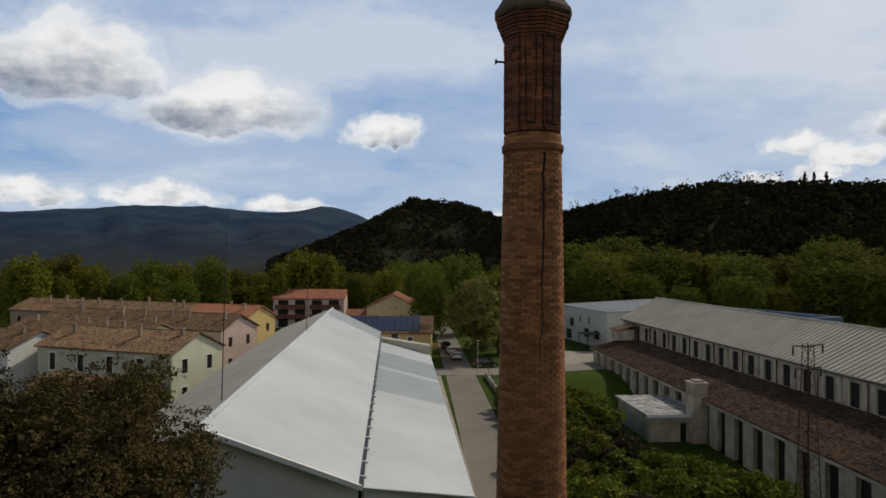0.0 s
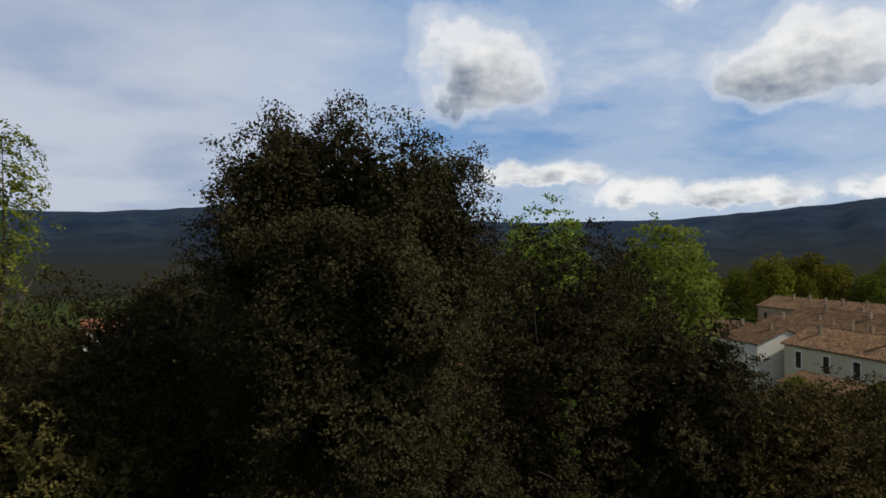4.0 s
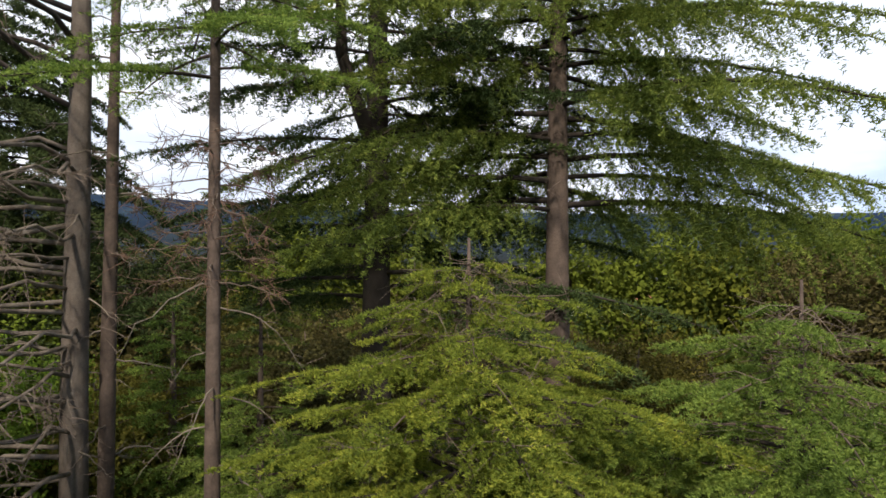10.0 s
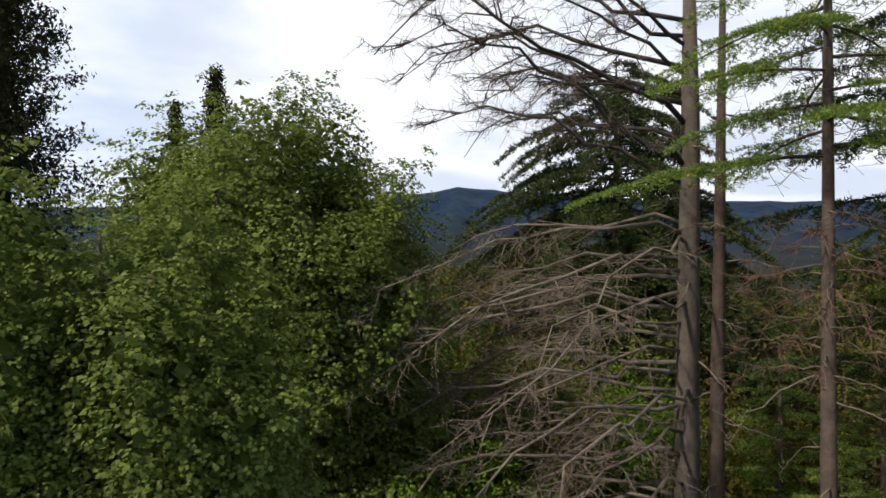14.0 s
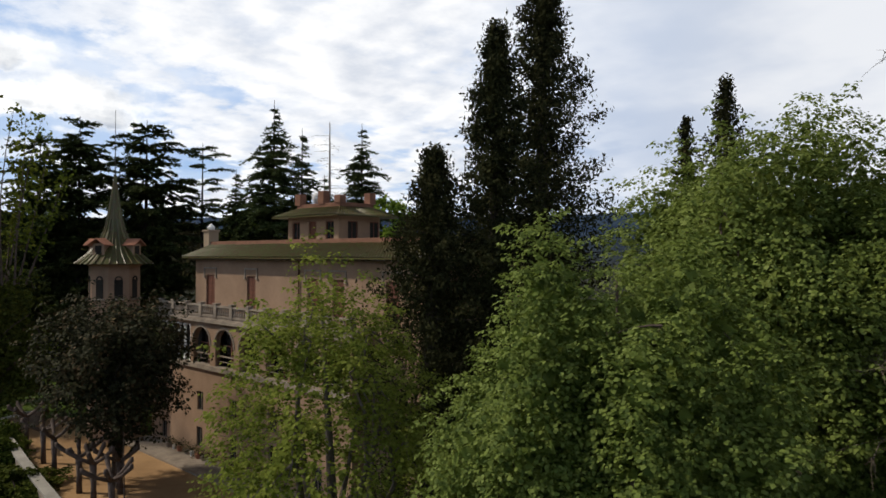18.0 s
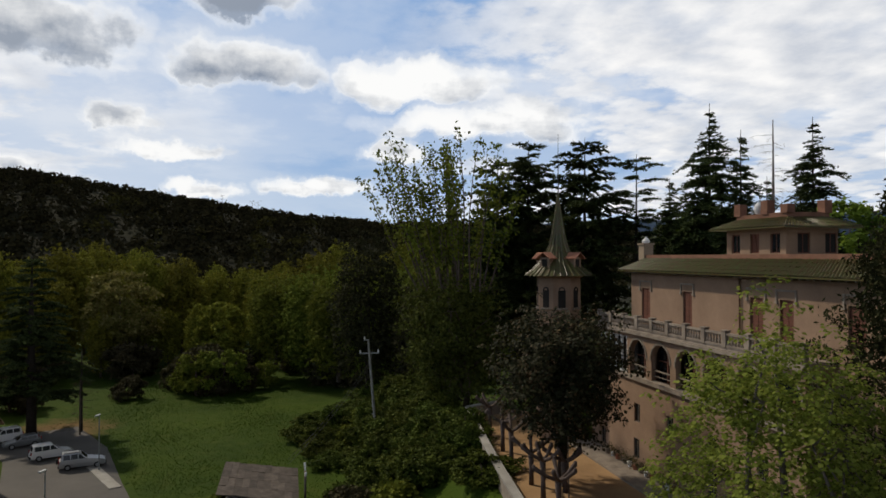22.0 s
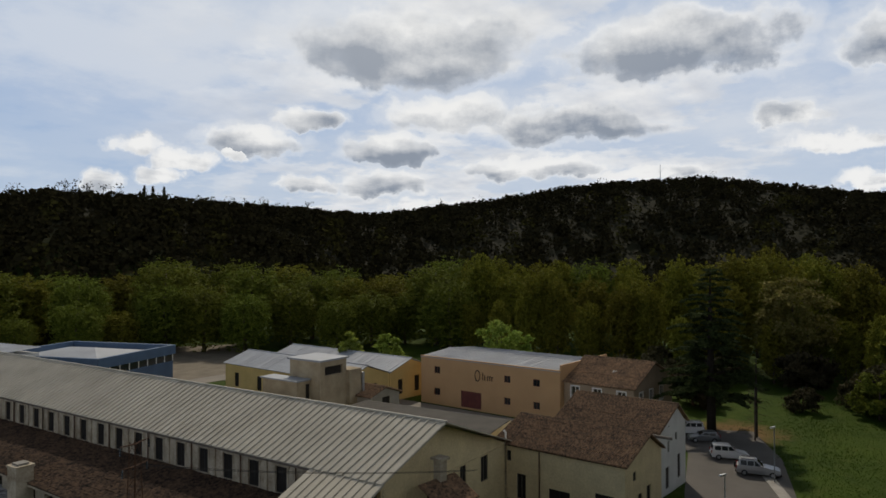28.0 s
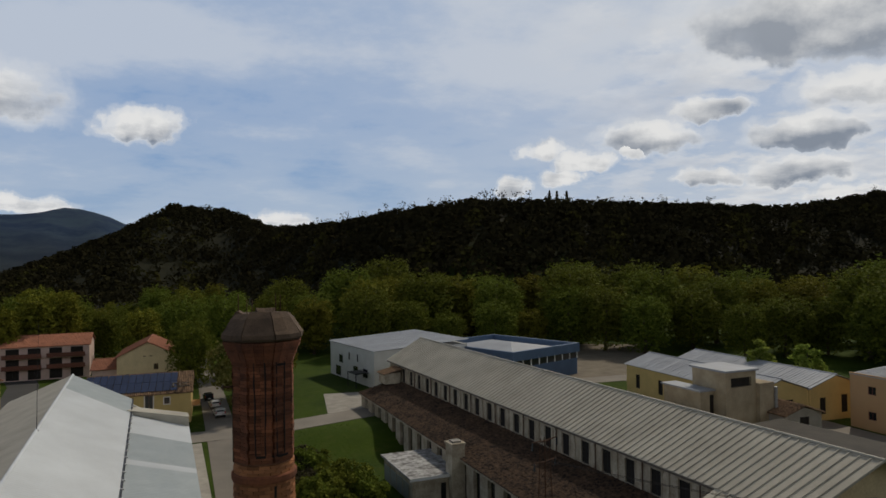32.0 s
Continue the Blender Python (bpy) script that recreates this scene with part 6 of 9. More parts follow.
def crown_points(R, H, first, seed, lobes, clumps, per, conic=0.0, spread=0.085, lobe_r=0.34, hollow=0.5, lean=(0, 0), fill=60, low=0.1):
    """Lobes, clumps on the lobes' outer sides, leaves in the clumps; and points inside the lobes that close the crown."""
    rng = np.random.default_rng(seed)
    c0, ch = H * first, H * (1 - first) / 2
    lob = []
    k = 0
    while len(lob) < lobes:
        k += 1
        zz = 1 - 2 * ((k * 0.618034) % 1.0)
        aa = k * 2.399963 * 1.7 + rng.normal() * 0.3
        p = np.array((math.sqrt(1 - zz * zz) * math.cos(aa), math.sqrt(1 - zz * zz) * math.sin(aa), zz))
        p *= (0.76 if k % 4 else hollow) * (0.92 + 0.16 * rng.random()) * (1 + 0.25 * noise.noise(Vector(p) * 1.6 + Vector((seed, 0, 0))))
        w = 1 - conic * (p[2] + 1) / 2
        q = np.array((p[0] * R * w, p[1] * R * w, c0 + ch + p[2] * ch))
        if q[2] > H * low:
            lob.append(q + np.array((lean[0], lean[1], 0)) * q[2] / H)
    lob = np.array(lob)
    rr = R * lobe_r * rng.uniform(0.7, 1.25, len(lob))
    pts, mids = [], []
    centre = np.array((lean[0] * 0.5, lean[1] * 0.5, c0 + ch))
    for c, r in zip(lob, rr):
        out = (c - centre) / (np.linalg.norm(c - centre) + 1e-6)
        d = rng.normal(size=(clumps, 3)) + out * 0.9 + np.array((0, 0, 0.35))
        d /= np.linalg.norm(d, axis=1, keepdims=True)
        m = c + d * r * rng.uniform(0.7, 1.08, (clumps, 1)) * np.array((1, 1, 0.8))
        mids.append(m)
        pts.append(np.repeat(m, per, axis=0) + rng.normal(size=(clumps * per, 3)) * R * spread * np.array((1, 1, 0.6)))
    g = rng.normal(size=(len(lob) * fill, 3))
    g *= (rng.random((len(g), 1)) ** 0.4 * 0.62) / np.linalg.norm(g, axis=1, keepdims=True)
    inner = np.repeat(lob, fill, axis=0) + g * np.repeat(rr, fill)[:, None]
    return lob, np.concatenate(mids), np.concatenate(pts), inner


def dome_points(R, H, first, seed, n, per, spread, billow=0.3, freq=1.5, mid=0.45, conic=0.0, lean=(0, 0), thin=0.0):
    """A full crown: clumps over a billowed dome, creased between its rounded masses, and an inner shell that closes it."""
    rng = np.random.default_rng(seed)
    k = np.arange(n) + 0.5
    pz = 1 - 2 * k / n
    pa = k * 2.399963
    pr = np.sqrt(1 - pz * pz)
    zm, lo, hi = H * (first + (1 - first) * mid), H * (1 - first) * mid, H * (1 - first) * (1 - mid)
    out, disp = np.stack([pr * np.cos(pa), pr * np.sin(pa), pz], 1), np.empty(n)
    for i in range(n):
        v = Vector(out[i])
        disp[i] = 1.0 - billow * (0.05 + 1.9 * abs(noise.noise(v * freq + Vector((seed * 1.7, 0, 0))))) + billow * 0.35 * noise.noise(v * freq * 3.1 + Vector((0, seed, 0)))
    wide = (1 - np.abs(pz) ** 2.4) ** (1 / 2.4) * (1 - conic * (pz + 1) / 2)
    shell = np.stack([np.cos(pa) * wide * R, np.sin(pa) * wide * R, np.where(pz > 0, pz * hi, pz * lo)], 1)
    c = shell * (disp * rng.uniform(0.9, 1.04, n))[:, None]
    c[:, 2] += zm
    c[:, :2] += np.outer(c[:, 2] / H, lean)
    keep = rng.random(n) > thin
    mids = c[keep]
    pts = np.repeat(mids, per, axis=0) + rng.normal(size=(len(mids) * per, 3)) * R * spread * np.array((1, 1, 0.62))
    inner = np.repeat(shell, 4, axis=0) * (np.repeat(disp, 4) * rng.uniform(0.5, 0.9, n * 4))[:, None]
    inner[:, 2] += zm
    inner[:, :2] += np.outer(inner[:, 2] / H, lean)
    lob = np.stack([shell[:, 0], shell[:, 1], shell[:, 2]], 1)[rng.permutation(n)[:40]] * 0.72
    lob[:, 2] += zm
    return lob, mids, pts, inner


def broadleaf(name, label, at, height, radius, mat, bark, seed, lobes=26, clumps=22, per=40, leaf=(0.12, 0.09), first=0.3, spread=0.06, limbs=7, group="", trunk_r=None,
              category="tree", hollow=0.45, lean=(0, 0), base=None, twig=14, conic=0.0, lobe_r=0.34, fill=60, inner_leaf=0.34, low=0.1, dome=0, billow=0.3, freq=1.5, mid=0.45, thin=0.0):
    """A broad-leaved tree: tapered trunk, limbs into the lobes of the crown, twigs, and a crown of many leaves."""
    rng = np.random.default_rng(seed)
    z0 = gz(at[0], at[1]) if base is None else base
    t = thing(name, label, category, (at[0], at[1], z0 - 0.05), 0, group)
    H, R, tr = height - z0, radius, trunk_r or max(0.1, radius * 0.055)
    lob, mids, pts, inner = crown_points(R, H, first, seed, lobes, clumps, per, conic, spread, lobe_r, hollow, lean, fill, low)
    if dome:
        lob, mids, pts, inner = dome_points(R, H, first, seed, dome, per, spread, billow, freq, mid, conic, lean, thin)
        if fill == 0:
            inner = inner[:3]
    trunk_line = [(0, 0, -0.3), (0.03 * R * rng.normal(), 0.03 * R * rng.normal(), H * 0.25), (lean[0] * 0.4 + 0.05 * R * rng.normal(), lean[1] * 0.4 + 0.05 * R * rng.normal(), H * 0.55), (lean[0] * 0.8, lean[1] * 0.8, H * 0.85)]
    part("trunk", Geo().tube(trunk_line, [tr * 1.25, tr, tr * 0.6, tr * 0.12], 10), bark, t, smooth=True)
    picks = rng.permutation(len(lob))[:limbs]
    for i in picks:
        zst = min(H * 0.75, max(H * 0.12, lob[i][2] * 0.55))
        s = np.array((lean[0] * zst / H * 0.8, lean[1] * zst / H * 0.8, zst))
        part("limb", Geo().tube(limb_pts(s, lob[i], rng), [tr * 0.5, tr * 0.38, tr * 0.26, tr * 0.16, tr * 0.06], 6), bark, t, smooth=True)
    for i in range(twig):
        m = mids[rng.integers(len(mids))]
        near = lob[np.argmin(np.linalg.norm(lob - m, axis=1))]
        part("twig", Geo().tube(limb_pts(near, m + (m - near) * 0.15, rng, 0.1, 4), [tr * 0.14, tr * 0.1, tr * 0.06, tr * 0.02], 4), bark, t)
    ln = np.concatenate((np.full(len(pts), leaf[0]), np.full(len(inner), inner_leaf)))[:, None]
    wd = np.concatenate((np.full(len(pts), leaf[1]), np.full(len(inner), inner_leaf * 0.8)))[:, None]
    allp = np.concatenate((pts, inner))
    out = allp - np.array((lean[0] * 0.5, lean[1] * 0.5, H * (first + (1 - first) * 0.35)))
    out /= np.linalg.norm(out, axis=1, keepdims=True) + 1e-6
    part("crown", leaves_geo("crown", allp, ln, wd, mat, rng, face=out * 0.9 + np.array((0, 0, 0.35))), mat, t)
    return t


def cedar(name, label, at, height, radius, mat, bark, seed, tiers=22, first=0.15, density=1.0, trunk_r=0.35, lift=0.05, sag=0.1, top=0.12, group="", base=None, blade=(0.15, 0.035), span=None, taper=0.8,
          flatness=0.05, bare=0.25, blades=5, per_tier=3, power=1.3, fine=False):
    """A cedar: straight trunk, boughs in tiers, each a flat spray of side shoots set with needle tufts."""
    rng = np.random.default_rng(seed)
    z0 = gz(at[0], at[1]) if base is None else base
    t = thing(name, label, "tree", (at[0], at[1], z0 - 0.05), 0, group)
    H = height - z0
    part("trunk", Geo().tube([(0, 0, -0.3), (0.08, 0.05, H * 0.35), (-0.05, 0.08, H * 0.7), (0.0, 0.0, H)], [trunk_r * 1.15, trunk_r * 0.85, trunk_r * 0.5, 0.03], 12), bark, t, smooth=True)
    pts, dirs = [], []
    for k in range(tiers):
        f = k / (tiers - 1)
        zt = H * (first + (0.97 - first) * f)
        reach = radius * (1 - f ** power * taper) * (0.8 + 0.3 * rng.random())
        for j in range(per_tier if f < 0.88 else max(3, per_tier // 2)):
            a = (span[0] + (span[1] - span[0]) * rng.random()) if span else 2 * math.pi * (j / per_tier + rng.random() * 0.28 + k * 0.137)
            L = reach * rng.uniform(0.65, 1.1)
            zt = H * (first + (0.97 - first) * min(1.0, max(0.0, f + rng.uniform(-0.45, 0.45) / tiers)))
            dx, dy = math.cos(a), math.sin(a)
            line = []
            for s in np.linspace(0, 1, 7):
                line.append(np.array((dx * L * s, dy * L * s, zt + L * (lift * s + 0.1 * math.sin(s * 3) - sag * s * s)) + rng.normal(size=3) * 0.05 * (s > 0)))
            br = max(0.016, 0.012 * L)
            part("bough", Geo().tube(line, [br * (1 - 0.88 * s) for s in np.linspace(0, 1, 7)], 6), bark, t, smooth=True)
            m = max(5, int(L / 0.17 * density))
            for i in range(m):
                s = bare + (1 - bare) * (i + rng.random()) / m
                x = s * 6
                i0 = min(5, int(x))
                p = line[i0] + (line[i0 + 1] - line[i0]) * (x - i0)
                side = 1 if i % 2 else -1
                ang = a + side * radians(rng.uniform(35, 75))
                sl = ((0.44 if fine else 0.34) * L * (1 - s) + 0.28) * rng.uniform(0.55, 1.15)
                q = p + np.array((math.cos(ang) * sl, math.sin(ang) * sl, rng.normal() * flatness * sl - 0.16 * sl * sl))
                if fine:
                    # short shoots along both sides of the side shoot, thick with needles
                    nt = max(3, int(sl / 0.11))
                    u = (np.arange(nt) + rng.random(nt)) / nt
                    st = p + (q - p) * u[:, None]
                    an = ang + np.where(np.arange(nt) % 2, 1, -1) * rng.uniform(0.4, 1.1, nt)
                    tl = (0.1 + 0.13 * sl * (1 - u)) * rng.uniform(0.6, 1.1, nt)
                    en = st + np.stack([np.cos(an) * tl, np.sin(an) * tl, -0.22 * tl + rng.normal(size=nt) * 0.04], 1)
                    w = rng.random((nt, 9, 1))
                    pts.append((st[:, None, :] * (1 - w) + en[:, None, :] * w).reshape(-1, 3) + rng.normal(size=(nt * 9, 3)) * (0.028, 0.028, 0.022))
                    w = np.linspace(0, 1, max(3, int(sl / 0.05)))[:, None]
                    pts.append(p + (q - p) * w + rng.normal(size=(len(w), 3)) * 0.02)
                    continue
                nt = max(2, int(sl / 0.12))
                for u in np.linspace(0.05, 1, nt):
                    c = p + (q - p) * u
                    pts.append(c + rng.normal(size=(blades, 3)) * (0.07, 0.07, 0.03))
    part("needles", leaves_geo("needles", np.concatenate(pts), blade[0], blade[1], mat, rng, level=0.4, face=(0, 0, 1.1)), mat, t)
    return t


def bare_tree(name, label, at, height, seed, trunk_r, reach, mat, twigs, first=0.12, n=70, base=None, lean=(0, 0), span=None, sub=9, density=1.0, onto=None, last=0.96):
    """A dead or leafless conifer: trunk, drooping bare branches and tangled twigs."""
    rng = np.random.default_rng(seed)
    z0 = gz(at[0], at[1]) if base is None else base
    t = onto or thing(name, label, "tree", (at[0], at[1], z0 - 0.05))
    H = height - z0
    if onto is None:
        part("trunk", Geo().tube([(0, 0, -0.3), (lean[0] * 0.3, lean[1] * 0.3, H * 0.4), (lean[0] * 0.7, lean[1] * 0.7, H * 0.75), (lean[0], lean[1], H)], [trunk_r * 1.2, trunk_r, trunk_r * 0.7, trunk_r * 0.25], 12), mat, t, smooth=True)
    tw = Geo()
    for k in range(n):
        f = k / n
        zt = H * (first + (last - first) * f)
        a = (span[0] + (span[1] - span[0]) * rng.random()) if span else rng.random() * 2 * math.pi
        L = reach * (1 - 0.25 * f) * rng.uniform(0.3, 1.1)
        o = np.array((lean[0] * zt / H, lean[1] * zt / H, zt))
        rise = rng.uniform(0.0, 0.3)
        line = [o + np.array((math.cos(a) * L * s, math.sin(a) * L * s, L * (rise * s - 0.34 * s * s * rng.uniform(0.7, 1.1)))) + rng.normal(size=3) * 0.05 * L * 0.3 * (s > 0) for s in np.linspace(0, 1, 7)]
        br = 0.014 + 0.0055 * L
        part("branch", Geo().tube(line, [br * (1 - 0.85 * s) for s in np.linspace(0, 1, 7)], 5), mat, t)
        for i in range(int(sub * L * density)):
            s = rng.uniform(0.2, 1.0)
            x = s * 6
            i0 = min(5, int(x))
            p = line[i0] + (line[i0 + 1] - line[i0]) * (x - i0)
            l2 = rng.uniform(0.25, 1.0) * (0.5 + 0.12 * L)
            b = a + rng.choice((-1, 1)) * rng.uniform(0.4, 1.3)
            q = p + np.array((math.cos(b) * l2, math.sin(b) * l2, rng.normal() * 0.2 * l2 - 0.15 * l2))
            mid = (p + q) / 2 + rng.normal(size=3) * 0.08 * l2
            tw.tube([tuple(p), tuple(mid), tuple(q)], [0.011, 0.007, 0.003], 3, False)
            for _ in range(3):
                e = mid + (q - mid) * rng.random()
                tw.tube([tuple(e), tuple(e + (rng.normal(size=3) * 0.3 + np.array((0, 0, -0.2))) * l2)], [0.006, 0.002], 3, False)
    tagged(part("twig_tangle", tw, twigs, t), kind="stuff")
    return t


def needle_mesh(name, shoots, step, length, width, blades, mat, rng, lift=0.5, fuzz=0.012):
    """Short needles, one triangle each, standing round many drooping shoots; shoots: rows of start, end and droop."""
    S = np.asarray(shoots, float)
    p, q, dr = S[:, 0:3], S[:, 3:6], S[:, 6]
    L = np.linalg.norm(q - p, axis=1)
    n = np.maximum(3, (L / step).astype(int))
    idx = np.repeat(np.arange(len(S)), n)
    u = (np.arange(len(idx)) - np.repeat(np.cumsum(n) - n, n) + rng.random(len(idx))) / np.repeat(n, n)
    c = p[idx] + (q - p)[idx] * u[:, None]
    c[:, 2] -= dr[idx] * u * u
    fwd = (q - p)[idx] / (L[idx][:, None] + 1e-9)
    c = np.repeat(c, blades, axis=0) + rng.normal(size=(len(c) * blades, 3)) * fuzz
    fwd = np.repeat(fwd, blades, axis=0)
    d = rng.normal(size=c.shape)
    d[:, 2] = d[:, 2] * 0.7 + lift
    d /= np.linalg.norm(d, axis=1, keepdims=True) + 1e-9
    d = d + fwd * 0.8
    d /= np.linalg.norm(d, axis=1, keepdims=True) + 1e-9
    side = np.cross(d, rng.normal(size=d.shape) + np.array((0, 0, 0.8)))
    side /= np.linalg.norm(side, axis=1, keepdims=True) + 1e-9
    ln = length * rng.uniform(0.65, 1.2, (len(c), 1))
    v = np.empty((len(c), 3, 3))
    v[:, 0], v[:, 1], v[:, 2] = c - side * width * 0.5, c + side * width * 0.5, c + d * ln
    m = len(c)
    me = bpy.data.meshes.new(name)
    me.vertices.add(m * 3)
    me.vertices.foreach_set("co", v.astype(np.float32).ravel())
    me.loops.add(m * 3)
    me.loops.foreach_set("vertex_index", np.arange(m * 3, dtype=np.int32))
    me.polygons.add(m)
    me.polygons.foreach_set("loop_start", np.arange(0, m * 3, 3, dtype=np.int32))
    me.update(calc_edges=True)
    me.materials.append(mat)
    return me


def shelf_cedar(name, label, at, height, radius, mat, bark, seed, boughs, first, trunk_r, base, last=0.97, power=0.9, lift=0.12, sag=0.26, bare=0.15, gap=0.2, side=0.32, third=0.22, step=0.035,
                needle=(0.055, 0.017), blades=4, span=None, tip=0.5, dead=0, fork=False, droop=0.28, lean=(0, 0), clear=None):
    """A cedar whose boughs are flat drooping shelves: side shoots on each bough, short shoots on those, all plush with needles; dead twigs under the boughs."""
    rng = np.random.default_rng(seed)
    t = thing(name, label, "tree", (at[0], at[1], base - 0.05))
    H = height - base
    part("trunk", Geo().tube([(0, 0, -0.3), (lean[0] * 0.35, lean[1] * 0.35, H * 0.35), (lean[0] * 0.7, lean[1] * 0.7, H * 0.7), (lean[0], lean[1], H)], [trunk_r * 1.15, trunk_r * 0.95, trunk_r * 0.6, 0.03], 14), bark, t, smooth=True)
    if fork:
        f0 = H * fork
        part("trunk", Geo().tube([(0, 0, f0), (0.55, -0.1, f0 + 1.3), (1.3, -0.2, f0 + 3.2), (1.5, -0.2, f0 + 9)], [trunk_r * 0.5, trunk_r * 0.45, trunk_r * 0.38, 0.05], 10), bark, t, "forked dark limb", smooth=True)
    shoots = []
    tw = Geo()
    for k in range(boughs):
        f = (k + rng.random() * 0.8) / boughs
        zt = H * (first + (last - first) * f)
        a = span[0] + (span[1] - span[0]) * ((k * 0.618034) % 1.0) + rng.normal() * 0.12 if span else k * 2.399963 + rng.normal() * 0.25
        if clear and f < 0.38 and abs((a - clear[0] + math.pi) % (2 * math.pi) - math.pi) < clear[1]:
            continue
        L = (radius * (1 - f) ** power + tip) * rng.uniform(0.72, 1.1)
        dx, dy = math.cos(a), math.sin(a)
        bend = rng.normal() * 0.12
        line = []
        for s in np.linspace(0, 1, 9):
            o = bend * L * s * s
            line.append(np.array((lean[0] * zt / H + dx * L * s - dy * o, lean[1] * zt / H + dy * L * s + dx * o, zt + L * (lift * s - sag * s * s))))
        br = max(0.018, 0.0085 * L)
        part("bough", Geo().tube(line, [br * (1 - 0.9 * s) for s in np.linspace(0, 1, 9)], 6), dark_bark if L > 5 else bark, t, smooth=True)
        m = max(6, int(L * (1 - bare) / gap))
        for i in range(m):
            s = bare + (1 - bare) * (i + 0.6 * rng.random()) / m
            i0 = min(7, int(s * 8))
            p = line[i0] + (line[i0 + 1] - line[i0]) * (s * 8 - i0)
            for sgn in (-1, 1):
                if rng.random() < 0.14:
                    continue
                ang = a + bend * s + sgn * radians(rng.uniform(34, 62))
                grow = min(1.0, (s - bare) / 0.12 + 0.35)
                sl = (side * L * (1 - s) * grow + 0.3) * rng.uniform(0.55, 1.15)
                q = p + np.array((math.cos(ang) * sl, math.sin(ang) * sl, rng.normal() * 0.05 * sl))
                dr = droop * sl * rng.uniform(0.5, 1.3)
                shoots.append((*p, *q, dr))
                if sl > 0.45 and third:
                    for j in range(int(sl / third)):
                        u = (j + 0.6 + 0.4 * rng.random()) * third / sl
                        if u > 0.97:
                            continue
                        c = p + (q - p) * u
                        c[2] -= dr * u * u
                        b = ang + (1 if j % 2 else -1) * radians(rng.uniform(35, 60))
                        tl = (0.16 + 0.26 * sl * (1 - u)) * rng.uniform(0.6, 1.1)
                        shoots.append((*c, *(c + np.array((math.cos(b) * tl, math.sin(b) * tl, -dr * u / sl * tl))), droop * tl))
        i0 = max(1, int(bare * 8))
        shoots.append((*line[-2], *line[-1], 0.0))
        shoots.append((*line[-3], *line[-2], 0.0))
        for _ in range(dead):
            s = rng.uniform(0.03, 0.55)
            i0 = min(7, int(s * 8))
            p = line[i0] + (line[i0 + 1] - line[i0]) * (s * 8 - i0)
            b, l2 = rng.uniform(0, 6.28), rng.uniform(0.3, 1.3)
            q = p + np.array((math.cos(b) * l2, math.sin(b) * l2, -l2 * rng.uniform(-0.25, 0.7)))
            mid = (p + q) / 2 + rng.normal(size=3) * 0.12 * l2
            tw.tube([tuple(p), tuple(mid), tuple(q)], [0.012, 0.009, 0.004], 3, False)
            e = mid + (q - mid) * 0.4
            tw.tube([tuple(e), tuple(e + rng.normal(size=3) * 0.28 * l2)], [0.006, 0.003], 3, False)
    part("needles", needle_mesh("needles", shoots, step, needle[0], needle[1], blades, mat, rng, fuzz=needle[0] * 0.25), mat, t)
    if dead:
        tagged(part("dead_twig_tangle", tw, twig_mat, t, "dry grey twigs under the boughs"), kind="stuff")
    return t


def limb_set(t, at_, z_from, z_to, n, reach, span, seed, mat, twigs, rise=(0.05, 0.25), fall=0.45, thick=1.0, twiggy=1.0, up=False):
    """Long bare limbs with drooping side branches and fine twigs; at_ is the foot on the trunk."""
    rng = np.random.default_rng(seed)
    side_g, fine = Geo(), Geo()
    for k in range(n):
        zt = z_from + (z_to - z_from) * (k + rng.random() * 0.7) / n
        a = span[0] + (span[1] - span[0]) * ((k * 0.618034 + 0.3) % 1.0)
        L = reach * rng.uniform(0.6, 1.05)
        r0, turn = rng.uniform(*rise), rng.normal() * 0.25
        line = []
        for s in np.linspace(0, 1, 9):
            h = L * (r0 * s - fall * s ** 2.2) if not up else L * (r0 * s ** 1.3 - fall * s ** 4)
            b = a + turn * s
            line.append(np.array((at_[0] + math.cos(b) * L * s, at_[1] + math.sin(b) * L * s, zt + h)) + rng.normal(size=3) * 0.02 * L * (s > 0))
        br = (0.03 + 0.006 * L) * thick
        part("branch", Geo().tube(line, [br * (1 - 0.86 * s) for s in np.linspace(0, 1, 9)], 7), mat, t, smooth=True)
        for i in range(int(2.1 * L)):
            s = rng.uniform(0.18, 0.98)
            i0 = min(7, int(s * 8))
            p = line[i0] + (line[i0 + 1] - line[i0]) * (s * 8 - i0)
            l2 = (0.34 * L * (1 - 0.6 * s)) * rng.uniform(0.35, 1.0)
            b = a + turn * s + rng.choice((-1, 1)) * rng.uniform(0.35, 1.1)
            d2 = -rng.uniform(0.0, 0.7) if not up else rng.uniform(-0.5, 0.25)
            pts = [p + np.array((math.cos(b) * l2 * w, math.sin(b) * l2 * w, l2 * d2 * w * w)) + rng.normal(size=3) * 0.07 * l2 * (w > 0) for w in (0, 0.35, 0.7, 1.0)]
            side_g.tube([tuple(x) for x in pts], [br * 0.3, br * 0.22, br * 0.13, br * 0.05], 4, False)
            for _ in range(int(5 * twiggy * (0.6 + l2))):
                w = rng.uniform(0.2, 1.0)
                i1 = min(2, int(w * 3))
                e = pts[i1] + (pts[i1 + 1] - pts[i1]) * (w * 3 - i1)
                l3 = rng.uniform(0.15, 0.6)
                g = np.array((math.cos(b), math.sin(b), -0.25)) * 0.5 + rng.normal(size=3) * 0.5
                m1 = e + g * l3 * 0.55
                m2 = m1 + (g + rng.normal(size=3) * 0.35) * l3 * 0.5
                fine.tube([tuple(e), tuple(m1), tuple(m2)], [0.0085, 0.006, 0.003], 3, False)
    tagged(part("side_branch_rest", side_g, mat, t), kind="stuff")
    tagged(part("twig_tangle", fine, twigs, t, "fine dry brown twigs"), kind="stuff")


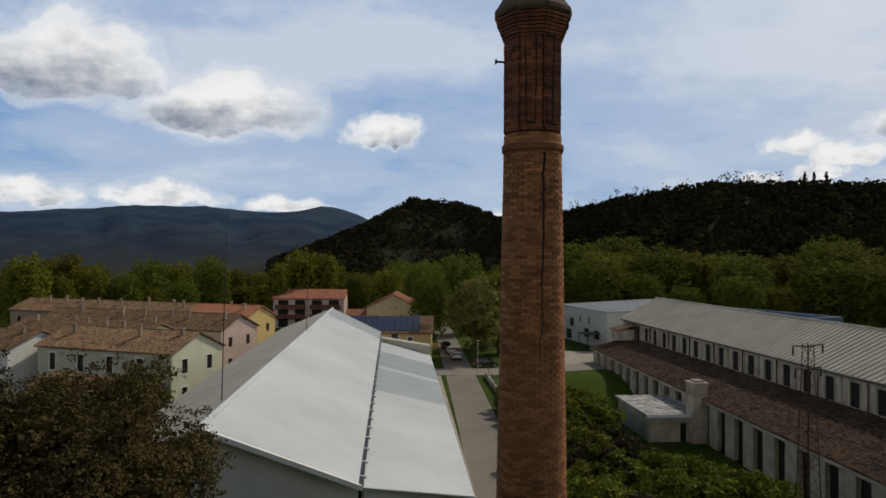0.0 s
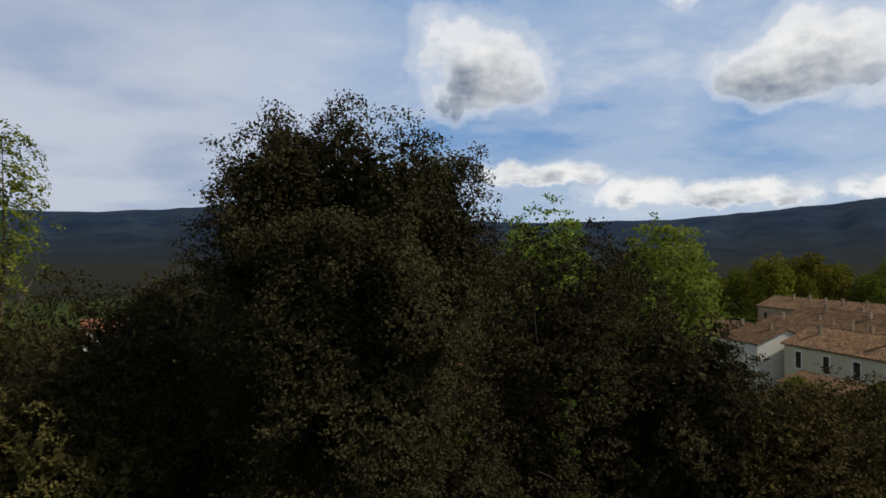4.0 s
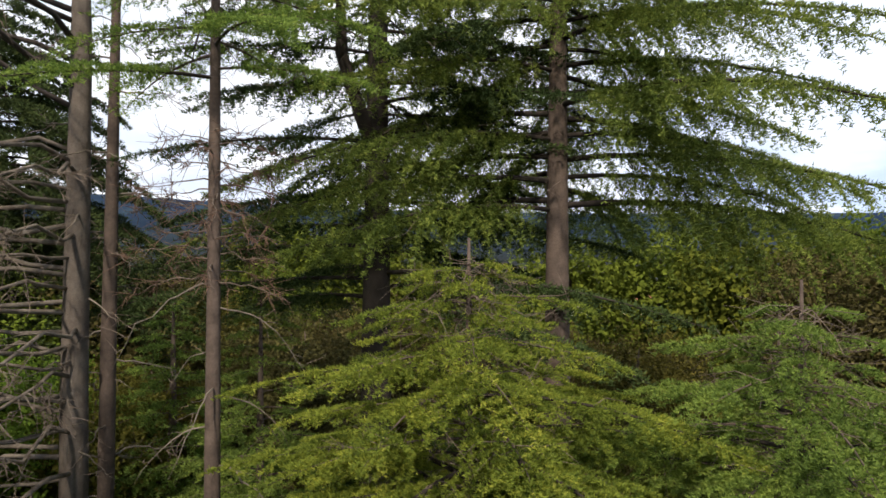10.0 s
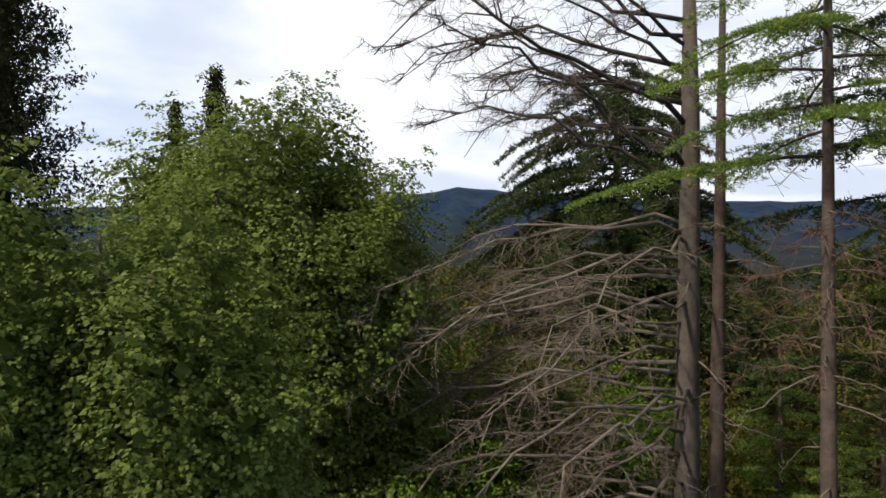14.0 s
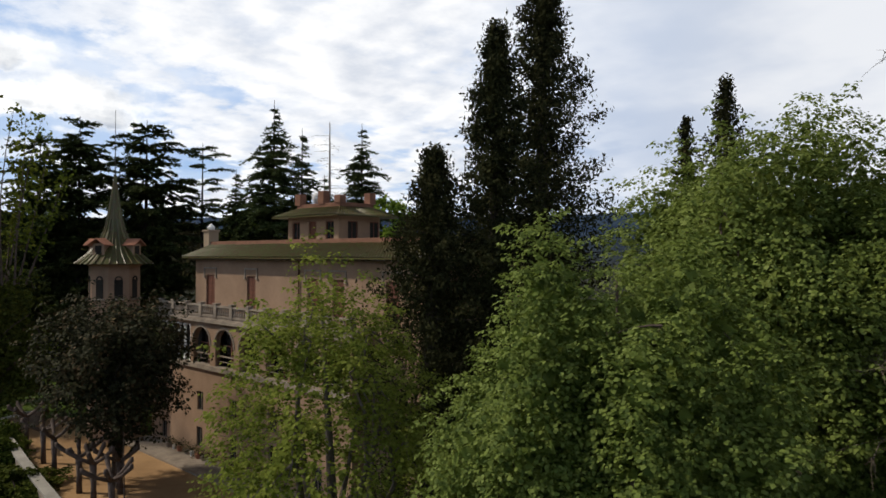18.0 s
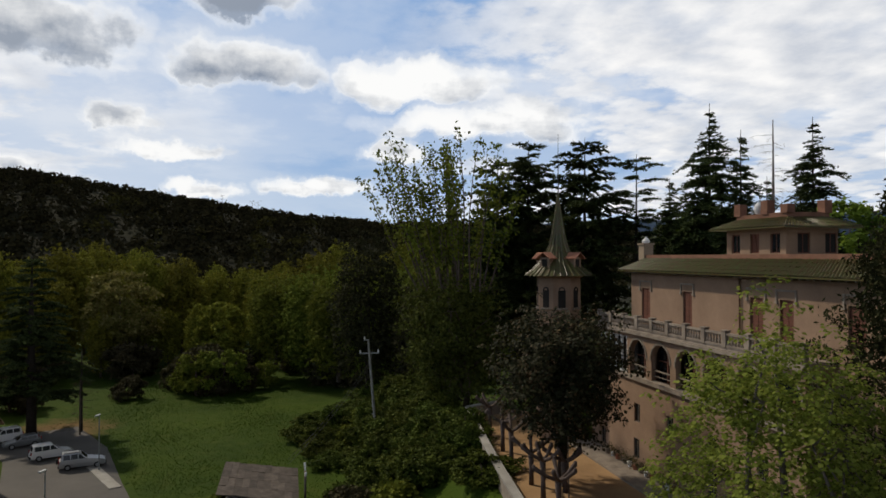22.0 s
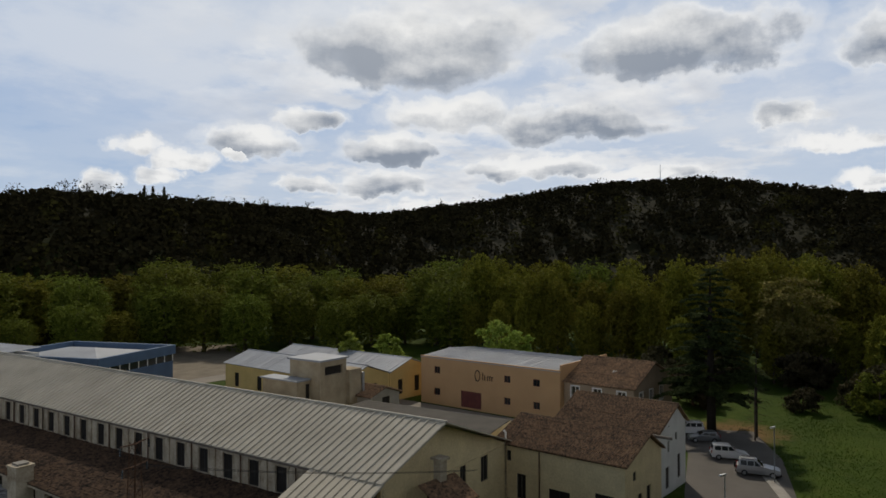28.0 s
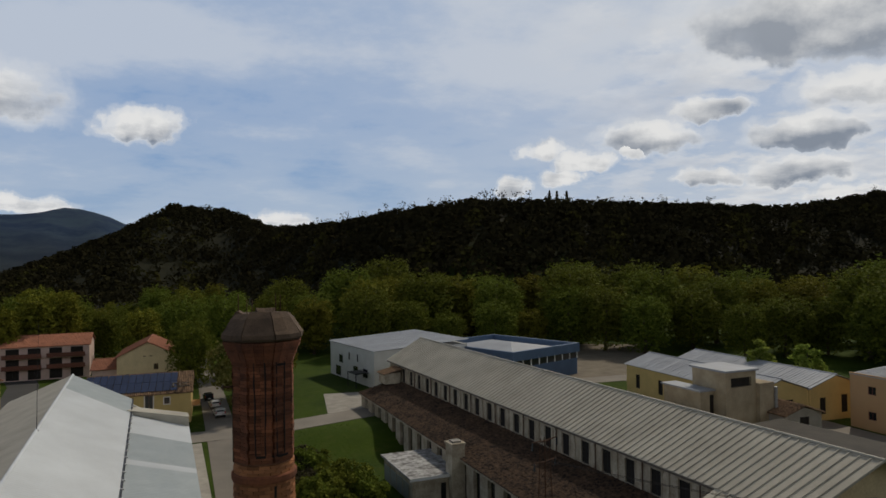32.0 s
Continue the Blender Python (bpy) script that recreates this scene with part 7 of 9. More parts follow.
def tuft_mesh(name, mids, outs, per, leaf, reach, mat, rng):
    """Rosettes of broad drooping leaves round the ends of twigs."""
    n = len(mids) * per
    c0, o = np.repeat(mids, per, axis=0), np.repeat(outs, per, axis=0)
    axis = o * 0.55 + np.array((0, 0, 0.75)) + rng.normal(size=(n, 3)) * 0.16
    axis /= np.linalg.norm(axis, axis=1, keepdims=True)
    d = rng.normal(size=(n, 3))
    d -= axis * (d * axis).sum(1, keepdims=True)
    d /= np.linalg.norm(d, axis=1, keepdims=True) + 1e-9
    c = c0 + d * reach * rng.random((n, 1)) ** 0.6 + axis * reach * rng.uniform(-0.5, 0.35, (n, 1))
    d = d - axis * rng.uniform(0.1, 0.75, (n, 1))
    d /= np.linalg.norm(d, axis=1, keepdims=True)
    s = np.cross(d, axis + rng.normal(size=(n, 3)) * 0.25)
    s /= np.linalg.norm(s, axis=1, keepdims=True) + 1e-9
    k = np.cross(s, d)
    L = leaf * rng.uniform(0.6, 1.25, (n, 1))
    shape = ((0.0, 0.0, 0.0), (0.4, 0.48, 0.06), (1.0, 0.1, -0.12), (0.4, -0.48, 0.06))
    v = np.stack([c + d * L * x + s * L * y + k * L * z for x, y, z in shape], 1)
    m = len(shape)
    me = bpy.data.meshes.new(name)
    me.vertices.add(n * m)
    me.vertices.foreach_set("co", v.astype(np.float32).ravel())
    me.loops.add(n * m)
    me.loops.foreach_set("vertex_index", np.arange(n * m, dtype=np.int32))
    me.polygons.add(n)
    me.polygons.foreach_set("loop_start", np.arange(0, n * m, m, dtype=np.int32))
    me.update(calc_edges=True)
    me.materials.append(mat)
    return me


def leafy_tree(name, label, at, height, radius, mat, bark, seed, base, clumps=1500, per=12, leaf=0.12, reach=0.2, billow=0.45, freq=1.7, mid=0.6, conic=0.1, thin=0.0, limbs=10, twig=24, first=0.04, inner_leaf=0.3, fill=2, trunk_r=None):
    """A broad-leaved tree whose crown is made of leaf rosettes on a billowed dome."""
    rng = np.random.default_rng(seed)
    t = thing(name, label, "tree", (at[0], at[1], base - 0.05))
    H, R, tr = height - base, radius, trunk_r or radius * 0.05
    lob, mids, _, inner = dome_points(R, H, first, seed, clumps, 1, 0.001, billow, freq, mid, conic, (0, 0), thin)
    mids = mids + rng.normal(size=mids.shape) * R * 0.02
    centre = np.array((0, 0, H * (first + (1 - first) * 0.4)))
    if fill:
        mids = np.concatenate((mids, centre + (mids - centre) * rng.uniform(0.82, 0.95, (len(mids), 1))))
    outs = (mids - centre) / np.array((R, R, H * 0.5))
    outs /= np.linalg.norm(outs, axis=1, keepdims=True)
    part("trunk", Geo().tube([(0, 0, -0.3), (0.1 * rng.normal(), 0.1 * rng.normal(), H * 0.3), (0.2 * rng.normal(), 0.2 * rng.normal(), H * 0.6), (0, 0, H * 0.9)], [tr * 1.3, tr, tr * 0.65, tr * 0.1], 10), bark, t, smooth=True)
    for i in rng.permutation(len(lob))[:limbs]:
        s = np.array((0, 0, min(H * 0.7, max(H * 0.15, lob[i][2] * 0.6))))
        part("limb", Geo().tube(limb_pts(s, lob[i], rng), [tr * 0.5, tr * 0.4, tr * 0.28, tr * 0.18, tr * 0.07], 6), bark, t, smooth=True)
    for i in range(twig):
        m = mids[rng.integers(len(mids))]
        near = lob[np.argmin(np.linalg.norm(lob - m, axis=1))]
        part("twig", Geo().tube(limb_pts(near, m, rng, 0.1, 4), [tr * 0.14, tr * 0.1, tr * 0.06, tr * 0.02], 4), bark, t)
    part("crown", tuft_mesh("crown", mids, outs, per, leaf, reach, mat, rng), mat, t)
    if fill:
        keep = inner[rng.permutation(len(inner))[:len(mids) * fill]]
        part("inner_leaves", leaves_geo("inner_leaves", keep, inner_leaf, inner_leaf * 0.8, mat, rng), mat, t)
    return t


def at(yaw, dist):
    return (-math.sin(radians(yaw)) * dist, math.cos(radians(yaw)) * dist)



# ---- the villa ----
VZ = 6.9


def villa():
    v = thing("villa", "old pink stuccoed villa with green tiled eaves and an arcade", "villa", (0, 0, VZ))
    z = lambda h: h - VZ
    X0, X1, Y = 29.0, 56.2, -29.3
    ups = [(53.0, 54.4), (46.9, 48.1), (39.0, 40.3), (36.3, 37.5), (31.0, 32.2)]
    # upper storey, local wall x runs towards smaller world x
    holes = [(X1 - b, z(18.5), X1 - a, z(21.1)) for a, b in ups]
    w = part("wall", wall_geo(X1 - X0, z(22.55), holes, 0.45, z0=z(17.9)), stucco, v, "pink upper storey wall")
    w.matrix_basis = pose(X1, Y, 0, 0, 0, 180)
    for h in holes:
        fr = window_at(w, pose(h[0], 0, h[1]), h[2] - h[0], h[3] - h[1], shutter_mat, shutter_mat, 1, name="shutter")
        for i in range(10):
            part("slat", Geo().box(0.1, 0.12, 0.15 + i * 0.24, h[2] - h[0] - 0.1, 0.145, 0.27 + i * 0.24), shutter_mat, fr)
        c = (h[0] + h[2]) / 2
        hw = (h[2] - h[0]) / 2
        part("hood_mould", Geo().box(c - hw - 0.3, -0.1, z(21.6), c + hw + 0.3, 0, z(21.72)).box(c - hw - 0.3, -0.08, z(21.0), c - hw - 0.18, 0, z(21.6)).box(c + hw + 0.18, -0.08, z(21.0), c + hw + 0.3, 0, z(21.6)).box(c - hw - 0.36, -0.12, z(20.85), c - hw - 0.12, 0, z(21.0)).box(c + hw + 0.12, -0.12, z(20.85), c + hw + 0.36, 0, z(21.0)), stone_trim, w)
    part("wall", Geo().box(X0, -45.0, 0, X0 + 0.45, Y - 0.46, z(22.55)), stucco, v)
    part("wall", Geo().box(X1 - 0.45, -45.0, 0, X1, Y - 0.46, z(22.55)), stucco, v)
    part("wall", Geo().box(X0 + 0.46, -45.0, 0, X1 - 0.46, -44.6, z(22.55)), stucco, v)
    part("downpipe", Geo().tube([(41.2, Y + 0.1, z(18)), (41.2, Y + 0.1, z(22.5))], [0.06, 0.06], 6), rust_mat, v)
    # tiled eaves all round
    e, r = 0.85, 0.35
    za, zb = z(22.55), z(23.55)
    ring = [((X1 + e, Y + e), (X0 - e, Y + e), (X0 + 0.9, Y - 0.9), (X1 - 0.9, Y - 0.9)), ((X0 - e, Y + e), (X0 - e, -45.9), (X0 + 0.9, -44.1), (X0 + 0.9, Y - 0.9)),
            ((X1 + e, -45.9), (X1 + e, Y + e), (X1 - 0.9, Y - 0.9), (X1 - 0.9, -44.1)), ((X0 - e, -45.9), (X1 + e, -45.9), (X1 - 0.9, -44.1), (X0 + 0.9, -44.1))]
    for a, b, c, d in ring:
        part("eaves_roof", sheet_geo((*a, za), (*b, za), (*c, zb), (*d, zb), 0.27, 0.09, "tile", 4, 0.08, 0.02, 6), green_tile, v, "mossy green glazed tiles")
    part("flat_roof", Geo().box(X0 + 0.9, -44.1, zb - 0.25, X1 - 0.9, Y - 0.9, zb - 0.05), concrete, v)
    part("parapet", Geo().box(X0 + 0.8, Y - 1.1, zb - 0.1, X1 - 0.8, Y - 0.85, zb + 0.32).box(X0 + 0.8, -44.2, zb - 0.1, X0 + 1.05, Y - 1.11, zb + 0.32).box(X1 - 1.05, -44.2, zb - 0.1, X1 - 0.8, Y - 1.11, zb + 0.32), villa_brick, v, "red brick parapet")
    for i in range(48):
        x = X0 - 0.4 + i * 0.585
        part("bracket", Geo().box(x - 0.07, Y + 0.02, za - 0.2, x + 0.07, Y + 0.7, za - 0.08), wood_mat, v)
    part("chimney", Geo().box(55.3, -30.9, zb - 0.3, 56.2, -30.0, z(24.75)).box(55.2, -31.0, z(24.75), 56.3, -29.9, z(24.9)), brown_wall, v, "chimney stack")
    part("chimney_cap", Geo().lathe([(0.3, z(24.9)), (0.36, z(25.1)), (0.05, z(25.45))], 8, (55.75, -30.45)), paint_white, v)
    # terrace over the arcade
    T = -27.3
    part("terrace_floor", Geo().box(33.0, Y + 0.002, z(17.6), 58.6, T - 0.0, z(17.95)), stone_trim, v)
    part("terrace_floor", Geo().box(56.3, -34, z(17.58), 61.0, Y, z(17.93)), stone_trim, v)
    part("cornice", Geo().box(32.9, T, z(17.5), 58.7, T + 0.3, z(17.72)).box(32.9, T, z(17.72), 58.7, T + 0.2, z(17.8)), stone_trim, v)
    n = 11
    for i in range(n + 1):
        x = 33.2 + i * (58.4 - 33.2) / n
        part("pedestal", Geo().box(x - 0.2, T - 0.25, z(17.95), x + 0.2, T + 0.1, z(18.95)).box(x - 0.26, T - 0.3, z(18.95), x + 0.26, T + 0.15, z(19.03)), stone_trim, v)
        if i < n:
            x2 = 33.2 + (i + 1) * (58.4 - 33.2) / n
            bal = part("balustrade", Geo().box(x + 0.2, T - 0.2, z(18.72), x2 - 0.2, T + 0.05, z(18.86)).box(x + 0.2, T - 0.2, z(17.96), x2 - 0.2, T + 0.05, z(18.1)), stone_trim, v, "carved stone balustrade")
            m = 6
            for j in range(m):
                bx = x + 0.2 + (x2 - x - 0.4) * (j + 0.5) / m
                part("baluster", Geo().lathe([(0.06, z(18.1)), (0.11, z(18.25)), (0.05, z(18.5)), (0.09, z(18.62)), (0.06, z(18.72))], 6, (bx, T - 0.08)), stone_trim, bal)
    # arcade storey with round arches
    cx = [51.4, 47.95, 44.5, 41.05, 37.6, 34.6]
    g = Geo()
    z0, z1, zs = z(14.2), z(17.5), z(15.75)
    prev = 53.2
    for c in cx:
        rr = 1.32
        g.box(c + rr, T - 0.4, z0, prev, T, z1)
        for k in range(12):
            a0, a1 = math.pi * k / 12, math.pi * (k + 1) / 12
            xa, xb = c + rr * math.cos(a0), c + rr * math.cos(a1)
            za_, zb_ = zs + rr * math.sin(a0), zs + rr * math.sin(a1)
            kk = len(g.v)
            g.v += [(xa, T, za_), (xb, T, zb_), (xb, T, z1), (xa, T, z1), (xa, T - 0.4, za_), (xb, T - 0.4, zb_), (xb, T - 0.4, z1), (xa, T - 0.4, z1)]
            g.f += [(kk + 3, kk + 2, kk + 1, kk), (kk + 4, kk + 5, kk + 6, kk + 7), (kk, kk + 1, kk + 5, kk + 4), (kk + 2, kk + 3, kk + 7, kk + 6)]
        prev = c - rr
    g.box(33.0, T - 0.4, z0, prev, T, z1)
    part("arcade", g, stucco, v, "arcade wall with round arches")
    for c in cx:
        ar = Geo()
        for k in range(12):
            a = math.pi * (k + 0.5) / 12
            ar.box(-0.2, 0, -0.07, 0.2, 0.07, 0.07, Matrix.Translation((c + 1.42 * math.cos(a), T, zs + 1.42 * math.sin(a))) @ Matrix.Rotation(-a + math.pi / 2, 4, "Y"))
        tagged(part("archivolt", ar, stone_trim, v), kind="stuff")
        part("arch_glass", Geo().box(c - 1.3, T - 0.75, z0, c + 1.3, T - 0.7, z1 - 0.3), glass_mat, v)
        part("mullion", Geo().box(c - 0.06, T - 0.69, z0, c + 0.06, T - 0.6, z1 - 0.35).box(c - 1.3, T - 0.69, z(15.7), c - 0.06, T - 0.62, z(15.8)).box(c + 0.06, T - 0.69, z(15.7), c + 1.3, T - 0.62, z(15.8)), shutter_mat, v)
        part("railing", Geo().box(c - 1.3, T - 0.3, z(14.95), c + 1.3, T - 0.2, z(15.05)).box(c - 1.3, T - 0.28, z(14.55), c + 1.3, T - 0.24, z(14.6)), stone_trim, v)
    # columned loggia at the corner
    # near-black sheet behind the columns stands for the loggia's shade
    part("loggia_back", Geo().box(53.2, -28.6, z0, 58.5, -28.4, z1), hollow_shade_mat, v)
    for i in range(6):
        x = 53.4 + i * 1.0
        part("column", Geo().lathe([(0.2, z0), (0.2, z(14.4)), (0.12, z(14.5)), (0.11, z(16.9)), (0.19, z(17.05)), (0.19, z(17.2))], 10, (x, T - 0.2)), paint_white, v, "pale slender column")
    part("lintel", Geo().box(53.2, T - 0.4, z(17.2), 58.6, T, z(17.5)), stucco, v)
    part("string_course", Geo().box(32.9, T - 0.4, z(13.85), 58.7, T + 0.22, z(14.2)), stone_trim, v)
    # two lower storeys
    lows = [(57.2, 58.1, 7.3, 8.75), (51.2, 52.1, 7.6, 9.2), (51.1, 52.0, 10.5, 12.0), (57.2, 58.0, 10.6, 12.0), (46.2, 47.1, 7.6, 9.2), (46.2, 47.1, 10.5, 12.0), (41.0, 42.0, 7.2, 9.6), (41.0, 42.0, 10.5, 12.0), (36, 37, 10.5, 12), (36, 37, 7.4, 9.2)]
    XL = 60.0
    hl = [(XL - b, z(c), XL - a, z(d)) for a, b, c, d in lows]
    w = part("wall", wall_geo(XL - 33.0, z(13.85), hl, 0.45, z0=-0.6), stucco, v, "stained pink lower wall")
    w.matrix_basis = pose(XL, T, 0, 0, 0, 180)
    for h in hl:
        window_at(w, pose(h[0], 0, h[1]), h[2] - h[0], h[3] - h[1], wood_mat, glass_mat, 1)
    part("wall", Geo().box(33.0, Y, -0.6, 33.45, T - 0.46, z(17.55)), stucco, v)
    part("wall", Geo().box(29.0, Y - 0.44, -0.6, 33.0, Y, z(17.9)), stucco, v)
    # roof pavilion
    px0, px1, py0, py1 = 41.5, 48.0, -37.4, -33.0
    for face, n, m in (((px0, px1), 3, 0), ((py0, py1), 2, 1)):
        ln = face[1] - face[0]
        st = ln / n
        hs = [(st * i + st * 0.5 - 0.5, z(23.95), st * i + st * 0.5 + 0.5, z(25.35)) for i in range(n)]
        w = part("pavilion_wall", wall_geo(ln if not m else ln - 0.6, z(25.75), hs, 0.3, z0=zb - 0.3), stucco, v)
        w.matrix_basis = pose(px1, py1, 0, 0, 0, 180) if not m else pose(px0, py1 - 0.3, 0, 0, 0, -90)
        for i, h in enumerate(hs):
            window_at(w, pose(h[0], 0, h[1]), 1.0, 1.4, shutter_mat, (glass_mat if (i != 1 and not m) else (shutter_mat if not m else hollow_shade_mat)), 1)
    part("pavilion_wall", Geo().box(px1 - 0.3, py0, zb - 0.3, px1, py1 - 0.31, z(25.75)).box(px0 + 0.31, py0, zb - 0.3, px1 - 0.31, py0 + 0.3, z(25.75)), stucco, v)
    zc, zd = z(25.75), z(26.45)
    o, i_ = 0.95, -0.55
    cs = [(px1 + o, py1 + o), (px0 - o, py1 + o), (px0 - o, py0 - o), (px1 + o, py0 - o)]
    ci = [(px1 + i_, py1 + i_), (px0 - i_, py1 + i_), (px0 - i_, py0 - i_), (px1 + i_, py0 - i_)]
    for k in range(4):
        part("pavilion_roof", sheet_geo((*cs[k], zc), (*cs[(k + 1) % 4], zc), (*ci[(k + 1) % 4], zd), (*ci[k], zd), 0.27, 0.08, "tile", 3, 0.08, 0.015, 7), green_tile, v)
    part("pavilion_parapet", Geo().box(px0 + 0.5, py0 + 0.5, zd - 0.1, px1 - 0.5, py1 - 0.5, zd + 0.35), villa_brick, v)
    for x, y, h in ((px0 + 0.7, py1 - 0.7, 0.6), (px1 - 0.7, py1 - 0.7, 0.9), (px0 + 0.7, py0 + 0.7, 0.9), ((px0 + px1) / 2 - 0.5, py1 - 0.7, 1.0)):
        part("pinnacle", Geo().box(x - 0.35, y - 0.3, zd + 0.3, x + 0.35, y + 0.3, zd + 0.3 + h), villa_brick, v)
    part("finial", Geo().lathe([(0.2, zd + 0.35), (0.35, zd + 0.7), (0.3, zd + 1.0), (0.1, zd + 1.25)], 10, ((px0 + px1) / 2 + 0.6, py1 - 0.8)), paint_white, v)


villa()


def turret():
    t = thing("turret", "slender pink eight-sided turret with tiled spire and dormers", "turret", (62.6, -25.1, VZ), 10)
    z = lambda h: h - VZ
    part("wall", Geo().lathe([(2.2, -0.6), (2.15, z(17.4)), (2.3, z(17.45)), (2.3, z(17.7)), (2.1, z(17.8)), (2.1, z(21.75)), (2.35, z(21.9))], 8), stucco, t)
    for k in range(8):
        a = 2 * math.pi * (k + 0.5) / 8
        m = Matrix.Rotation(a, 4, "Z")
        g = Geo().box(1.9, -0.34, z(19.0), 1.965, 0.34, z(20.6), m)
        for j in range(6):
            b = math.pi * (j + 0.5) / 6
            g.box(-0.18, -0.09, -0.03, 0.18, 0.09, 0.03, m @ Matrix.Translation((1.94, 0.25 * math.cos(b), z(20.6) + 0.25 * math.sin(b))) @ Matrix.Rotation(b + math.pi / 2, 4, "X") @ Matrix.Rotation(math.pi / 2, 4, "Z"))
        part("window", g, hollow_shade_mat, t)
        part("sill", Geo().box(1.9, -0.5, z(18.85), 2.1, 0.5, z(19.0), m), stone_trim, t)
    prof = [(3.15, 21.95), (2.75, 22.25), (2.2, 22.75), (1.6, 23.4), (1.15, 24.1), (0.85, 24.8), (0.62, 25.8), (0.45, 26.8), (0.28, 27.9), (0.12, 28.9), (0.05, 29.6)]
    part("spire", Geo().lathe([(r, z(h)) for r, h in prof], 16), green_tile, t, "green and brown glazed tile spire")
    for k in range(32):
        a = 2 * math.pi * (k + 0.5) / 32
        nn = len(prof) if k % 4 == 0 else (7 if k % 2 == 0 else 5)
        part("tile_rib", Geo().tube([(r * math.cos(a), r * math.sin(a), z(h) + 0.03) for r, h in prof[:nn]], [0.07] * nn, 5), green_tile, t)
    for k in range(4):
        m = Matrix.Rotation(2 * math.pi * (k + 0.25) / 4, 4, "Z")
        d = part("dormer", Geo().box(1.0, -0.55, z(22.6), 2.15, 0.55, z(23.7), m), stucco, t)
        part("dormer_opening", Geo().box(2.15, -0.3, z(22.75), 2.17, 0.3, z(23.5), m), hollow_shade_mat, d)
        g = Geo()
        for s in (-1, 1):
            q = [m @ Vector(p) for p in ((0.8, s * 0.8, z(23.6)), (2.5, s * 0.8, z(23.6)), (2.5, 0, z(24.15)), (0.8, 0, z(24.15)))]
            g.slab(*(q if s < 0 else q[::-1]), 0.1)
        part("dormer_roof", g, red_tile, d)
    part("finial", Geo().tube([(0, 0, z(29.5)), (0, 0, z(35.4))], [0.05, 0.015], 6), dark_metal, t)
    part("finial_ball", Geo().lathe([(0.02, z(29.55)), (0.14, z(29.7)), (0.02, z(29.85))], 8), dark_metal, t)
    return t


turret()

# courtyard, its wall, walk, pots
solo("courtyard", Geo().prism([(34, -27.2), (70, -27.2), (74, -24), (70.5, -18.6), (42.5, -14.9), (34, -14)], VZ - 0.35, VZ + 0.05), sand_mat, "sandy orange courtyard before the villa", "courtyard", kind="structure")
solo("pavement", Geo().box(34, -27.25, VZ - 0.2, 60, -24.6, VZ + 0.18), stone_trim, "raised stone walk along the villa wall", "walk", kind="structure")
tw_ = thing("terrace_wall", "long low stone parapet wall round the courtyard", "wall", (0, 0, VZ))
wl = [(72.2, -22.5), (70.2, -18.2), (63.0, -17.1), (56.0, -16.1), (49.0, -15.2), (42.0, -14.4), (35.0, -13.4)]
for (a0, a1), (b0, b1) in zip(wl[:-1], wl[1:]):
    d = Vector((b0 - a0, b1 - a1)).normalized()
    nx, ny = -d.y * 0.22, d.x * 0.22
    part("segment", Geo().prism([(a0 + nx, a1 + ny), (a0 - nx, a1 - ny), (b0 - nx - d.x * 0.01, b1 - ny - d.y * 0.01), (b0 + nx - d.x * 0.01, b1 + ny - d.y * 0.01)][::-1] if d.x * 1 > 0 else [(a0 + nx, a1 + ny), (b0 + nx, b1 + ny), (b0 - nx, b1 - ny), (a0 - nx, a1 - ny)], -5.5, 1.25), stone_trim, tw_)
    part("coping", Geo().prism([(a0 + nx * 1.5, a1 + ny * 1.5), (b0 + nx * 1.5, b1 + ny * 1.5), (b0 - nx * 1.5, b1 - ny * 1.5), (a0 - nx * 1.5, a1 - ny * 1.5)], 1.25, 1.4), concrete, tw_)
pr_ = random.Random(8)
for i in range(12):
    p = thing("flower_pot", "small plant in a pot on the stone walk", "pot plant", (45.0 + i * 0.95 + pr_.uniform(-0.2, 0.2), -26.6, VZ + 0.18), 0, "pots on the walk")
    r = pr_.uniform(0.15, 0.24)
    part("pot", Geo().lathe([(r * 0.7, 0), (r, 0.32), (r * 1.08, 0.36)], 10), (red_tile, paint_white, stone_trim)[i % 3], p)
    rr = np.random.default_rng(i)
    part("foliage", leaves_geo("foliage", rr.normal(size=(90, 3)) * 0.2 + np.array((0, 0, 0.55)), 0.16, 0.08, magnolia_leaf if i % 2 else olive_leaf, rr), magnolia_leaf, p)
# -- the holm oaks on the slope --
oakwood = dict(dome=1500, billow=0.5, mid=0.6, spread=0.036, fill=1, limbs=10, twig=20)
broadleaf("holm_oak", "big dark evergreen holm oak with dense brownish crown", (-18.3, 8.4), 23.1, 4.6, oak_leaf, dark_bark, 11, per=40, leaf=(0.1, 0.065), first=0.35, base=3.0, inner_leaf=0.36, **{**oakwood, "dome": 3800})
broadleaf("holm_oak", "broad low holm oak with dark olive foliage", (-11.8, 23.2), 14.9, 4.4, olive_leaf, dark_bark, 12, per=40, leaf=(0.14, 0.08), first=0.1, base=2.0, **oakwood)
broadleaf("holm_oak", "thin-leaved dark evergreen oak on the slope", (-15.6, 20.4), 17.6, 3.4, oak_leaf, dark_bark, 13, per=26, leaf=(0.14, 0.07), first=0.1, base=2.5, conic=0.2, thin=0.3, **oakwood)
broadleaf("holm_oak", "dark bushy oak beside the big one", (-19.4, 17.6), 20.6, 4.6, oak_leaf, dark_bark, 14, per=40, leaf=(0.14, 0.08), first=0.05, base=1.0, **oakwood)
